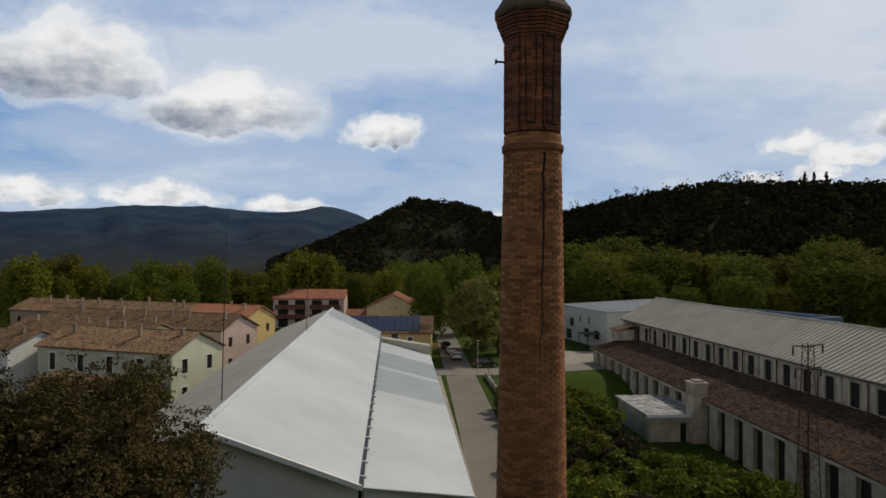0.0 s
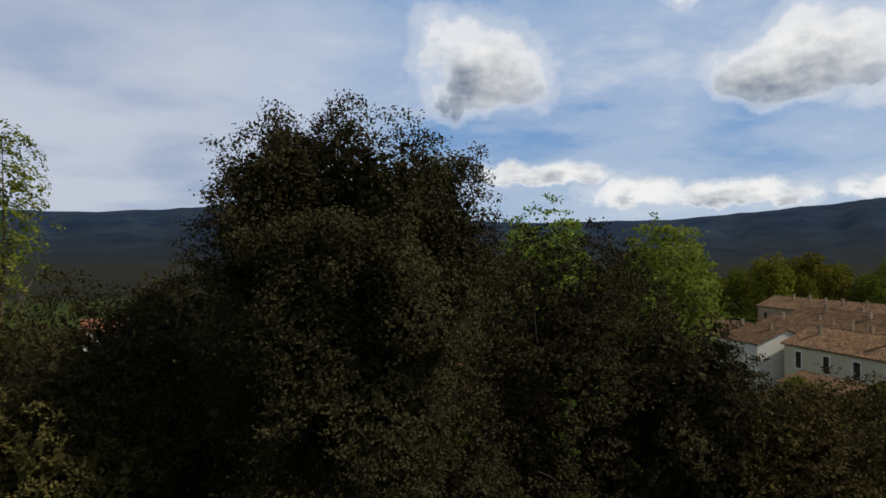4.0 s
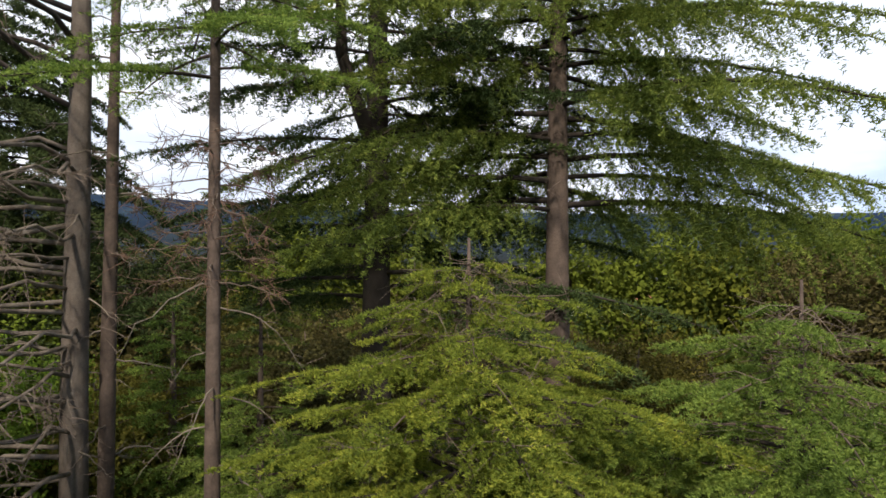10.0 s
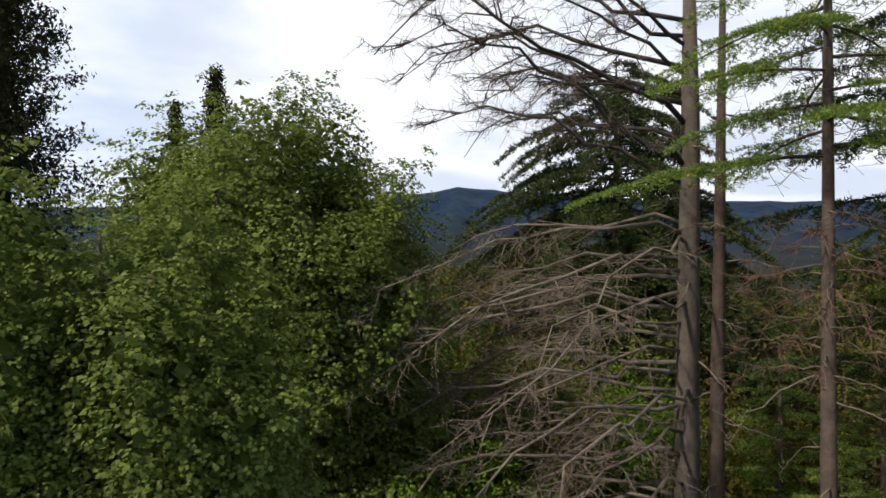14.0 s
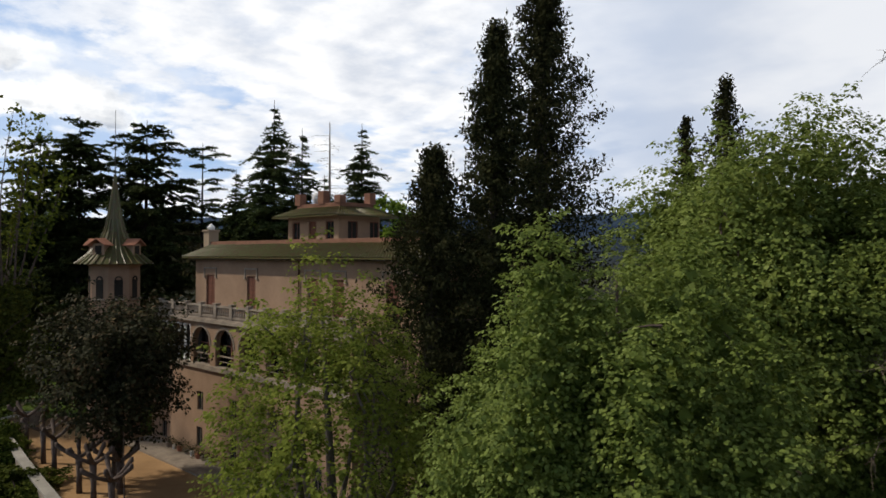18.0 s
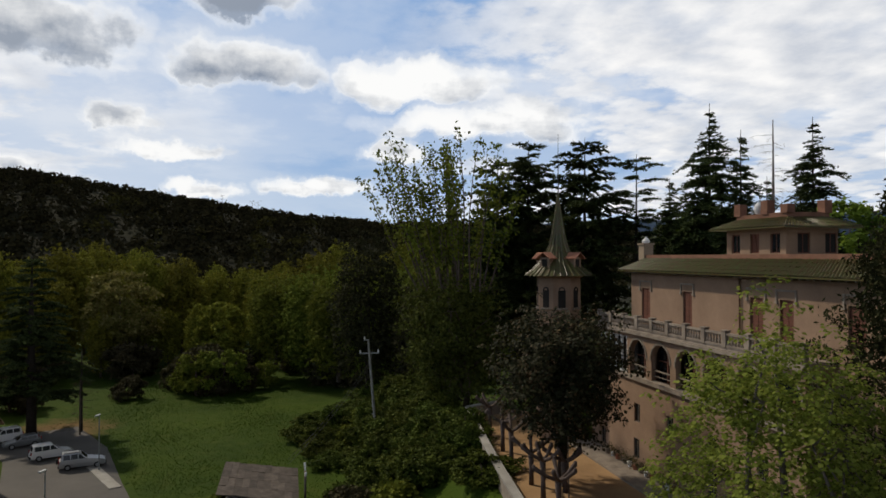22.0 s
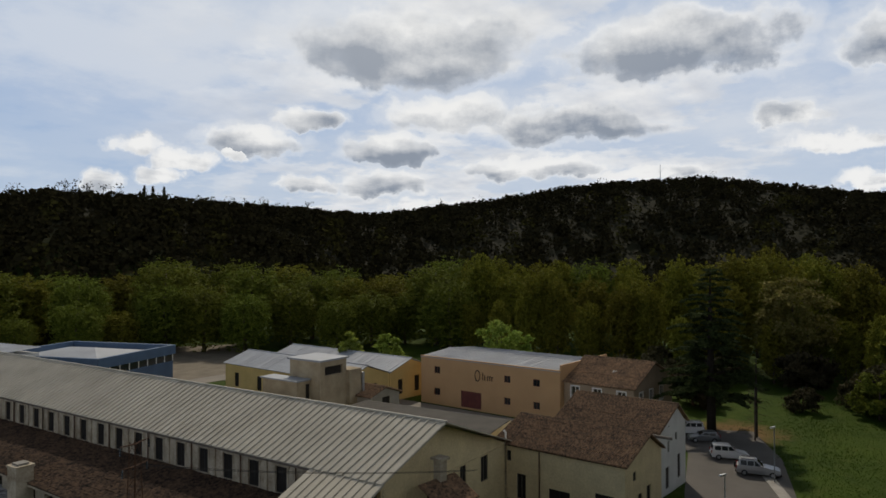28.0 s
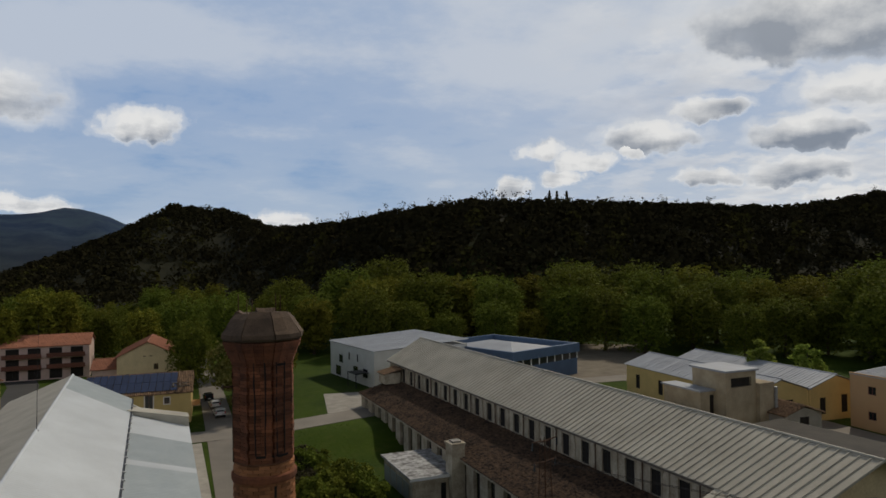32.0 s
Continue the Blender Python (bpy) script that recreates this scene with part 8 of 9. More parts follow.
broadleaf("holm_oak", "dark shrubby oak with thin twigs", (-25.5, 4.0), 18.8, 5.0, oak_leaf, dark_bark, 15, per=40, leaf=(0.14, 0.08), first=0.05, base=2.0, **oakwood)
broadleaf("holm_oak", "low dark oak on the bank", (-17.6, 12.2), 14.0, 4.2, oak_leaf, dark_bark, 18, per=36, leaf=(0.14, 0.08), first=0.02, base=1.0, **oakwood)
broadleaf("holm_oak", "low olive-brown oak on the bank", (-22.5, 0.6), 15.5, 3.6, olive_leaf, dark_bark, 19, per=30, leaf=(0.14, 0.08), first=0.02, base=2.0, thin=0.3, **oakwood)
brown = dict(dome=900, billow=0.36, mid=0.55, spread=0.06, fill=1, limbs=6, twig=16, inner_leaf=0.45)
for k, (yaw, d, top, r, m, th) in enumerate(((103, 42, 22.3, 4.6, olive_leaf, 0.1), (109, 46, 21.0, 4.4, olive_leaf, 0.2), (85, 40, 15.0, 2.7, olive_leaf, 0.45), (78.5, 40, 18.0, 3.0, olive_leaf, 0.4), (98, 30, 17.4, 3.6, olive_leaf, 0.25),
                                      (91, 31, 17.2, 3.4, olive_leaf, 0.3), (87, 29, 13.0, 3.0, olive_leaf, 0.4), (94.5, 26, 15.0, 3.0, olive_leaf, 0.35), (76, 34, 17.8, 3.2, oak_leaf, 0.3), (72, 42, 19.5, 3.2, olive_leaf, 0.3))):
    broadleaf("scrub_oak", "brown-green evergreen scrub oak on the slope", at(yaw, d), top, r, m, bark_mat, 300 + k, per=22, leaf=(0.22, 0.13), first=0.05, base=3.0, thin=th, group="scrub oaks", **brown)
for k, (yaw, d, top, r) in enumerate(((98.3, 56, 26.4, 4.2), (107.0, 56, 24.6, 4.2), (101.5, 60, 24.4, 4.0))):
    broadleaf("green_tree", "round tree in bright fresh green leaf", at(yaw, d), top, r, fresh_leaf, bark_mat, 320 + k, per=14, leaf=(0.34, 0.24), first=0.1, base=3.0, group="fresh green trees", **{**brown, "limbs": 3, "twig": 4})
broadleaf("young_tree", "fresh yellow-green young tree behind the oak", at(39, 58), 21.6, 4.6, plane_leaf, bark_mat, 16, per=16, leaf=(0.34, 0.25), first=0.1, base=1.0, **{**brown, "thin": 0.2})
broadleaf("young_tree", "fresh green tree top behind the oak", at(48.5, 58), 23.0, 4.4, plane_leaf, bark_mat, 17, per=16, leaf=(0.34, 0.25), first=0.1, base=1.0, **{**brown, "thin": 0.2})

# -- the cedars beside the camera --
plush = dict(power=0.62, lift=0.15, sag=0.25, bare=0.1, gap=0.27, side=0.38, third=0.27, step=0.036, needle=(0.085, 0.027), blades=5)
shelf_cedar("cedar", "young cedar with bright yellow-green layered boughs", (-9.7, -11.1), 20.4, 9.0, cedar_needle, bark_mat, 21, 62, 0.42, 0.16, 5.5, dead=14, **plush)
shelf_cedar("cedar", "spreading young cedar with drooping green shoots", (-13.7, -6.0), 19.6, 9.2, green_needle, bark_mat, 27, 58, 0.42, 0.16, 5.5, dead=12, **plush)
shelf_cedar("cedar", "large cedar with long layered boughs", (-16.6, -13.9), 36.0, 12.0, green_needle, bark_mat, 22, 84, 0.52, 0.42, 5.5, power=0.62, lift=0.1, sag=0.3, bare=0.1, gap=0.25, side=0.32, third=0.26, step=0.07, needle=(0.13, 0.04), blades=4, dead=9, droop=0.85, clear=(0.63, 0.75))
shelf_cedar("cedar", "old dark-trunked cedar with heavy boughs", (-13.6, -18.9), 37.0, 9.5, dark_cedar, dark_bark, 23, 84, 0.4, 0.52, 5.5, power=0.45, lift=0.05, sag=0.18, bare=0.22, gap=0.28, side=0.3, third=0.26, step=0.08, needle=(0.15, 0.045), blades=4, dead=9, fork=0.56, droop=0.6, clear=(0.89, 0.9))
shelf_cedar("cedar", "dense green cedar among the trees", (-10.6, -27.5), 18.6, 6.8, green_needle, bark_mat, 24, 60, 0.2, 0.22, 5.5, gap=0.26, third=0.24, step=0.08, needle=(0.14, 0.045), blades=4)
shelf_cedar("cedar", "broad drooping cedar behind the dead tree", (-7.8, -43.0), 34.5, 13.0, dark_cedar, dark_bark, 25, 110, 0.3, 0.34, 6.5, power=0.42, lift=0.1, sag=0.5, bare=0.15, gap=0.34, side=0.3, third=0.34, step=0.12, needle=(0.24, 0.08), blades=4, droop=0.6)
shelf_cedar("cedar", "green cedar with low spreading boughs", (-21.0, -9.0), 18.6, 7.5, green_needle, bark_mat, 26, 60, 0.2, 0.22, 5.0, gap=0.26, third=0.24, step=0.08, needle=(0.14, 0.045), blades=4)
shelf_cedar("cedar", "low cedar with flat dark green sprays", (-10.9, -21.5), 19.0, 6.0, green_needle, bark_mat, 28, 56, 0.25, 0.18, 5.5, gap=0.24, third=0.22, step=0.07, needle=(0.12, 0.038), blades=4)
dead = thing("dead_conifer", "dead conifer with a grey trunk and drooping bare branches", "tree", (-5.7, -22.6, 5.95))
part("trunk", Geo().tube([(0, 0, -0.3), (0.05, 0.0, 10), (-0.05, 0.05, 20), (0, 0, 28)], [0.43, 0.37, 0.28, 0.1], 14), pale_bark, dead, smooth=True)
limb_set(dead, (0, 0), 7.5, 17.0, 30, 12.0, (-0.75, 1.0), 31, lichen_bark, twig_mat, (0.05, 0.25), 0.4, 0.75, 1.6)
limb_set(dead, (0, 0), 18.0, 23.5, 12, 10.5, (-0.4, 0.75), 35, dark_twig_bark, twig_mat, (0.35, 0.62), 0.42, 1.0, 2.2, True)
limb_set(dead, (0, 0), 6.0, 24.0, 22, 2.2, (0.9, 5.6), 36, lichen_bark, twig_mat, (-0.1, 0.2), 0.3, 0.8)
slimd = thing("dead_conifer", "slim dead trunk beside the larger one", "tree", (-6.35, -22.3, 5.95))
part("trunk", Geo().tube([(0, 0, -0.3), (-0.1, 0.03, 11), (-0.2, 0.05, 19), (-0.3, 0.1, 27)], [0.26, 0.22, 0.15, 0.05], 12), bark_mat, slimd, smooth=True)
limb_set(slimd, (-0.1, 0), 6.0, 21.0, 16, 2.4, (0.0, 6.28), 32, lichen_bark, twig_mat, (-0.1, 0.2), 0.3, 0.8)
slim = shelf_cedar("cedar", "slender conifer with dead brown lower branches", (-6.75, -16.4), 33.0, 4.8, green_needle, bark_mat, 33, 34, 0.67, 0.19, 5.8, power=0.4, lift=0.0, sag=0.2, bare=0.15, gap=0.22, side=0.34, step=0.055, needle=(0.1, 0.03), blades=4, dead=10)
limb_set(slim, (0, 0), 13.6, 17.2, 30, 2.1, (0.0, 6.28), 34, twig_mat, brown_twig, (-0.05, 0.25), 0.25, 0.5, 2.6)
limb_set(slim, (0, 0), 9.0, 14.0, 7, 2.6, (0.0, 6.28), 37, lichen_bark, twig_mat, (0.0, 0.15), 0.8, 0.6, 0.4)

# -- leafy trees on the villa side --
leafy_tree("maple", "large round maple in full light green leaf", (7.0, -12.2), 24.0, 4.3, maple_leaf, bark_mat, 41, 7.0, clumps=5600, per=19, leaf=0.085, reach=0.16, billow=0.42, conic=0.12, limbs=12, twig=30)
leafy_tree("maple", "tall maple with dense green crown", (7.4, -23.4), 28.0, 6.3, maple_leaf, bark_mat, 42, 7.0, clumps=6000, per=16, leaf=0.12, reach=0.22, billow=0.36, conic=0.05, limbs=10, twig=20)
leafy_tree("plane_tree", "young plane tree with light yellow-green leaves", (13.4, -10.1), 23.2, 4.1, plane_leaf, pale_bark, 43, 7.0, clumps=3600, per=17, leaf=0.095, reach=0.22, billow=0.5, conic=0.45, thin=0.25, limbs=16, twig=60, first=0.12, fill=0)

green_wood = leaf_material("green_wood_leaf", (0.13, 0.155, 0.022), (0.055, 0.07, 0.012), (0.21, 0.23, 0.036), 0.22, 0.02)
# -- prototypes for the trees farther off --
riverside = [broadleaf("riverside_tree", ("tall riverside poplar in yellow-green leaf", "round riverside tree in fresh green leaf", "slim riverside poplar in olive leaf")[k], at(-60 - 3 * k, 200), 24 + k, (7.2, 8.0, 6.6)[k], (wood_leaf, green_wood, wood_leaf)[k], bark_mat, 50 + k,
                       per=9, leaf=(0.66, 0.48), first=0.0, spread=0.05, limbs=0, group="riverside trees", twig=0, dome=560, billow=(0.45, 0.4, 0.5)[k], freq=2.6, mid=0.55, conic=(0.1, 0.0, 0.2)[k], fill=1, inner_leaf=0.95) for k in range(3)]
yellow_leaf = leaf_material("yellow_olive_leaf", (0.15, 0.145, 0.028), (0.06, 0.062, 0.014), (0.24, 0.215, 0.045), 0.35)
scrub = [broadleaf("scrub_tree", ("brown-green scrub oak on the slope", "olive-yellow scrub tree on the slope", "dark evergreen scrub tree on the slope", "fresh green scrub tree on the slope")[k], at(150 + 8 * k, 45 + 4 * k), gz(*at(150 + 8 * k, 45 + 4 * k)) + 9, 3.6,
                   (olive_leaf, yellow_leaf, oak_leaf, fresh_leaf)[k], bark_mat, 60 + k, per=22, leaf=(0.14, 0.09), first=0.02, spread=0.05, limbs=0, group="scrub trees", twig=0, dome=760, billow=0.5, freq=1.9, mid=0.55, fill=1, inner_leaf=0.26, thin=0.2) for k in range(4)]
birch = leafy_tree("slender_tree", "slender tree with open crown of yellow-green spring leaves", at(89.3, 68), 31.0, 3.9, plane_leaf, pale_bark, 70, 2.0, clumps=460, per=15, leaf=0.3, reach=0.5, billow=0.6, freq=2.2, conic=0.0, thin=0.3, limbs=14, twig=40, first=0.3, fill=0)


def again(proto, x, y, scale, turn, z=None, stretch=1.0):
    zz = (gz(x, y) if z is None else z) - 0.05
    return copy_thing(proto, Matrix.Translation((x, y, zz)) @ Matrix.Rotation(turn, 4, "Z") @ Matrix.Diagonal((scale, scale, scale * stretch, 1)))


rnd = random.Random(77)
# riverside belt, row behind row
for row, d0 in enumerate((158, 174, 192, 212)):
    yaw = -108.0
    while yaw < -6:
        d = d0 + rnd.uniform(-7, 7) + (12 if yaw > -50 else 0) + (28 * smoothstep(-62, -50, yaw)) - 18 * smoothstep(-85, -100, yaw)
        broad = yaw > -52
        size = rnd.uniform(0.88, 1.04) * (rnd.uniform(0.55, 0.95) if row == 0 else 1.0) * (0.97 + 0.1 * math.sin(yaw * 0.31)) * (rnd.uniform(1.15, 1.5) if broad else 0.84)
        again(riverside[rnd.choice((0, 1, 1)) if broad else rnd.choice((0, 2, 2))], *at(yaw, float(d)), size, rnd.uniform(0, 6.28), 0, rnd.uniform(0.68, 0.8) if broad else rnd.uniform(1.14, 1.24))
        yaw += math.degrees((rnd.uniform(5.0, 8.0) if row == 0 else rnd.uniform(8.0, 13.0)) * (1.5 if broad else 0.92) / d0)
for row, d0 in enumerate((200, 224, 254, 296)):
    yaw = -5.0
    while yaw < 58:
        again(riverside[rnd.choice((0, 1, 1, 2))], *at(yaw, d0 + rnd.uniform(-14, 14)), rnd.uniform(0.5, 0.92) * (0.85 + 0.15 * math.sin(yaw * 0.7)), rnd.uniform(0, 6.28), 0, rnd.uniform(0.75, 1.1))
        yaw += math.degrees(rnd.uniform(5, 9.5) / d0)
for yaw, d, s in ((-1.5, 165, 0.82), (1.0, 150, 0.62), (4.5, 175, 0.7), (-3.5, 140, 0.55), (9, 200, 0.66), (-5.8, 150, 0.5), (23, 215, 0.75), (27, 205, 0.7)):
    again(riverside[rnd.randrange(2)], *at(yaw, d), s, rnd.uniform(0, 6.28), 0)
for yaw, d, s in ((172, 30, 1.15), (175, 36, 1.25), (178, 31, 1.2), (181, 38, 1.3), (184, 30, 1.15), (187, 36, 1.3), (168, 34, 1.1), (164, 30, 1.0), (160, 36, 1.0), (190, 42, 1.4), (170, 44, 1.2), (179, 46, 1.3)):
    again(scrub[rnd.choice((1, 1, 3))], *at(yaw, d), s, yaw)
for yaw, d, s in ((66, 44, 1.3), (69, 40, 1.2), (72, 46, 1.3), (64, 50, 1.3), (75, 52, 1.4)):
    again(scrub[0], *at(yaw, d), s, yaw)
for yaw, d, s in ((186, 24, 1.2), (190, 27, 1.3), (183, 22, 1.1), (193, 31, 1.4), (179, 26, 1.2)):
    again(scrub[3 if d < 26 else 1], *at(yaw, d), s, yaw)
for yaw, d, s in ((163, 42, 1.55), (167, 48, 1.7), (170, 40, 1.5), (173, 50, 1.75), (176, 43, 1.6), (179, 52, 1.75), (182, 44, 1.55), (185, 50, 1.65), (188, 46, 1.5), (159, 50, 1.5), (155, 46, 1.35), (151, 54, 1.45), (166, 58, 1.8), (177, 60, 1.85)):
    again(scrub[rnd.choice((1, 1, 0, 3))], *at(yaw, d), s, yaw)
for yaw, d, s in ((147, 84, 0.92), (150.5, 90, 0.9), (143, 92, 0.88), (139, 86, 0.8)):
    again(riverside[1], *at(yaw, d), s, yaw, 2.0)
# slope behind the cedars and west of the oaks
for k in range(170):
    yaw, d = rnd.uniform(58, 204), rnd.uniform(30, 105)
    if 60 < yaw < 76 and d < 60 or 76 <= yaw < 86 and d > 35:
        continue
    again(scrub[rnd.choice((0, 0, 1, 2, 3) if yaw < 150 else (1, 1, 1, 0, 3))], *at(yaw, d), rnd.uniform(0.75, 1.2) * (1 + d / 500) * (1.0 if 112 < yaw < 165 else 1.1), rnd.uniform(0, 6.28))
for yaw, d, s in ((93.5, 64, 0.93), (96.5, 66, 0.86), (91, 74, 0.8)):
    again(birch, *at(yaw, d), s, rnd.uniform(0, 6.28), 2.0)
for yaw, d, s in ((113, 70, 0.9), (119, 80, 0.9), (126, 75, 0.85), (184, 75, 0.8), (188, 82, 0.75), (172, 80, 0.75)):
    again(riverside[1], *at(yaw, d), s, rnd.uniform(0, 6.28), 2.0)

# -- conifers and tall trees round the villa --
def cypress(name, label, at_, height, radius, mat, seed, base=VZ, group="", clumps=150, per=60, leaf=(0.34, 0.16)):
    """A tall dark conifer with a ragged column of short upswept sprays."""
    rng = np.random.default_rng(seed)
    t = thing(name, label, "tree", (*at_, base - 0.05), 0, group)
    H = height - base
    part("trunk", Geo().tube([(0, 0, -0.3), (0.05, 0.1, H * 0.5), (0, 0, H * 0.97)], [radius * 0.13, radius * 0.08, 0.03], 8), dark_bark, t, smooth=True)
    f = (np.arange(clumps) + rng.random(clumps)) / clumps
    a = np.arange(clumps) * 2.4 + rng.random(clumps) * 0.8
    rad = radius * np.clip(1.5 * (1 - f) ** 0.9, 0.04, 0.85) * rng.uniform(0.45, 1.12, clumps)
    c = np.stack([np.cos(a) * rad, np.sin(a) * rad, H * (0.04 + 0.94 * f) + rad * 0.15], 1)
    for i in range(0, clumps, 6):
        part("branch", Geo().tube([(0, 0, c[i][2] * 0.985), tuple(c[i])], [0.06, 0.02], 4), dark_bark, t)
    # each bough a thick spray that turns up at its tip
    w = rng.random((clumps, per, 1)) ** 0.42
    foot = np.stack([c[:, 0] * 0.1, c[:, 1] * 0.1, c[:, 2]], 1)
    pts = foot[:, None, :] * (1 - w) + c[:, None, :] * w
    pts[:, :, 2:] += 0.5 * rad[:, None, None] * (w * w - 0.55 * w)
    pts = (pts + rng.normal(size=(clumps, per, 3)) * radius * np.array((0.055, 0.055, 0.045))).reshape(-1, 3)
    z = rng.random(clumps * per // 3)
    core = np.stack([rng.normal(size=len(z)) * radius * 0.24 * (1.05 - z), rng.normal(size=len(z)) * radius * 0.24 * (1.05 - z), H * (0.04 + 0.92 * z)], 1)
    part("crown", leaves_geo("crown", np.concatenate((pts, core)), leaf[0], leaf[1], mat, rng, flat=0.6, up=(0, 0, 0.5)), mat, t)
    return t


cypress("cypress", "very tall ragged dark conifer beside the villa", (24.0, -34.4), 41.5, 5.8, cypress_leaf, 81, clumps=210, per=190, leaf=(0.27, 0.12))
cypress("cypress", "tall dark conifer with a ragged outline", (23.6, -29.4), 35.6, 4.8, cypress_leaf, 82, clumps=180, per=190, leaf=(0.27, 0.12))
cypress("cypress", "dark conifer standing before the villa's end", (24.6, -25.6), 28.5, 4.8, cypress_leaf, 83, clumps=160, per=190, leaf=(0.25, 0.11))
cypress("cypress", "dark conifer rising behind the maple", (21.7, -56.8), 37.6, 5.2, cypress_leaf, 84, clumps=160)
cypress("cypress", "dark conifer rising behind the maple", (25.2, -57.2), 35.0, 3.6, cypress_leaf, 85, clumps=120)
for yaw, d, h, r, nm in ((246.0, 88, 38.5, 8.5, "cedar with flat dark tiers behind the villa"), (250.5, 92, 39.0, 7.5, "dark cedar behind the turret"), (253.0, 95, 37.0, 7.0, "dark cedar beside the garden wall")):
    cedar("cedar", nm, at(yaw, d), h, r, dark_cedar, dark_bark, int(yaw), 17, 0.25, 1.0, 0.35, 0.1, 0.06, blade=(0.5, 0.17), base=VZ, taper=0.65, power=3.0, blades=4, per_tier=6, bare=0.05, flatness=0.3, group="villa conifers")
cedar("umbrella_pine", "slim conifer with a small flat top", at(242.0, 90), 36.5, 4.2, dark_cedar, dark_bark, 243, 9, 0.62, 0.9, 0.28, 0.1, 0.04, blade=(0.5, 0.17), base=VZ, taper=0.2, blades=3, bare=0.15, group="villa conifers")
for yaw, d, h, r, m, den in ((236.6, 84, 41.0, 9.0, dark_cedar, 0.6), (234.4, 88, 38.5, 5.6, dark_cedar, 0.5), (229.6, 86, 39.0, 8.4, dark_cedar, 0.6), (239.5, 95, 34.0, 6.5, dark_cedar, 0.5), (232.6, 98, 34.0, 6.0, dark_cedar, 0.5)):
    cedar("fir", "tall dark green fir behind the villa", at(yaw, d), h, r, m, dark_bark, int(yaw * 10), 34, 0.15, 1.0, 0.3, 0.02, 0.22, blade=(0.42, 0.15), base=VZ, taper=0.96, power=1.9, blades=3, per_tier=6, bare=0.02, flatness=0.2, group="villa conifers")
bare_tree("bare_fir", "thin pale leafless fir behind the villa", at(232.2, 86), 39.0, 91, 0.2, 3.4, pale_bark, twig_mat, 0.25, 60, base=VZ, sub=3)
for k, (yaw, d, h) in enumerate(((227.3, 80, 31.5), (225.5, 78, 28.0), (238.5, 100, 30.0))):
    broadleaf("garden_tree", "yellow-green tree behind the villa", at(yaw, d), h, 4.4, fresh_leaf, bark_mat, 95 + k, 26, 14, 12, (0.5, 0.4), 0.1, 0.07, 4, base=VZ, twig=0, fill=14, inner_leaf=0.7)
# tall shoots beside the courtyard wall
rng = np.random.default_rng(101)
tt = broadleaf("poplar", "tall poplar with thin upright shoots and sparse spring leaves", (76.4, -19.4), 24.5, 6.4, backlit_poplar_leaf, bark_mat, 101, per=18, leaf=(0.34, 0.24), first=0.1, spread=0.07, limbs=12, base=5.0, twig=30, dome=900, billow=0.5, thin=0.35, fill=1, inner_leaf=0.5, lean=(0.3, 2.6))
for i in range(34):
    a = rng.uniform(0, 6.28)
    r0, h1 = rng.uniform(0.5, 4.6), rng.uniform(25, 33)
    p0, p1 = np.array((r0 * math.cos(a), r0 * math.sin(a) + 1.5, 15.0)), np.array((r0 * 2.0 * math.cos(a), r0 * 2.2 * math.sin(a) + 3.2, h1))
    part("shoot", Geo().tube(limb_pts(p0, p1, rng, 0.03), [0.12, 0.09, 0.06, 0.04, 0.015], 5), bark_mat, tt)
    c = p0 + (p1 - p0) * rng.uniform(0.25, 1.03, (190, 1)) + rng.normal(size=(190, 3)) * (0.36, 0.36, 0.25)
    part("shoot_leaves", leaves_geo("shoot_leaves", c, 0.42, 0.3, green_wood, rng), green_wood, tt)
for yaw, d, s, k in ((263, 118, 0.85, 2), (266, 124, 0.85, 2), (259, 112, 0.9, 2), (261, 130, 0.95, 0), (268, 132, 0.9, 0), (255, 110, 1.0, 2), (271, 140, 0.85, 0), (257, 126, 0.95, 0), (265, 140, 0.95, 1)):
    again(riverside[1], *at(yaw, d), s * 0.9, yaw, 2.0)
leafy_tree("magnolia", "glossy dark magnolia with bronze leaf undersides in the courtyard", (48.9, -19.8), 20.8, 5.9, magnolia_leaf, dark_bark, 103, VZ, clumps=1300, per=11, leaf=0.24, reach=0.42, billow=0.62, freq=1.9, mid=0.55, conic=0.0, thin=0.22, limbs=12, twig=24, first=0.2, inner_leaf=0.34, fill=1)


broadleaf("evergreen_oak", "tall very dark evergreen oak beyond the garden bank", at(263.6, 102), 27.5, 6.0, cypress_leaf, dark_bark, 104, per=16, leaf=(0.4, 0.26), first=0.05, base=1.0, dome=700, billow=0.5, mid=0.55, spread=0.05, fill=1, inner_leaf=0.6, limbs=6, twig=6)
broadleaf("evergreen_oak", "dark evergreen oak at the foot of the bank", at(259.0, 96), 21.5, 5.0, oak_leaf, dark_bark, 105, per=16, leaf=(0.4, 0.26), first=0.02, base=1.0, dome=600, billow=0.5, mid=0.5, spread=0.05, fill=1, inner_leaf=0.6, limbs=4, twig=6)


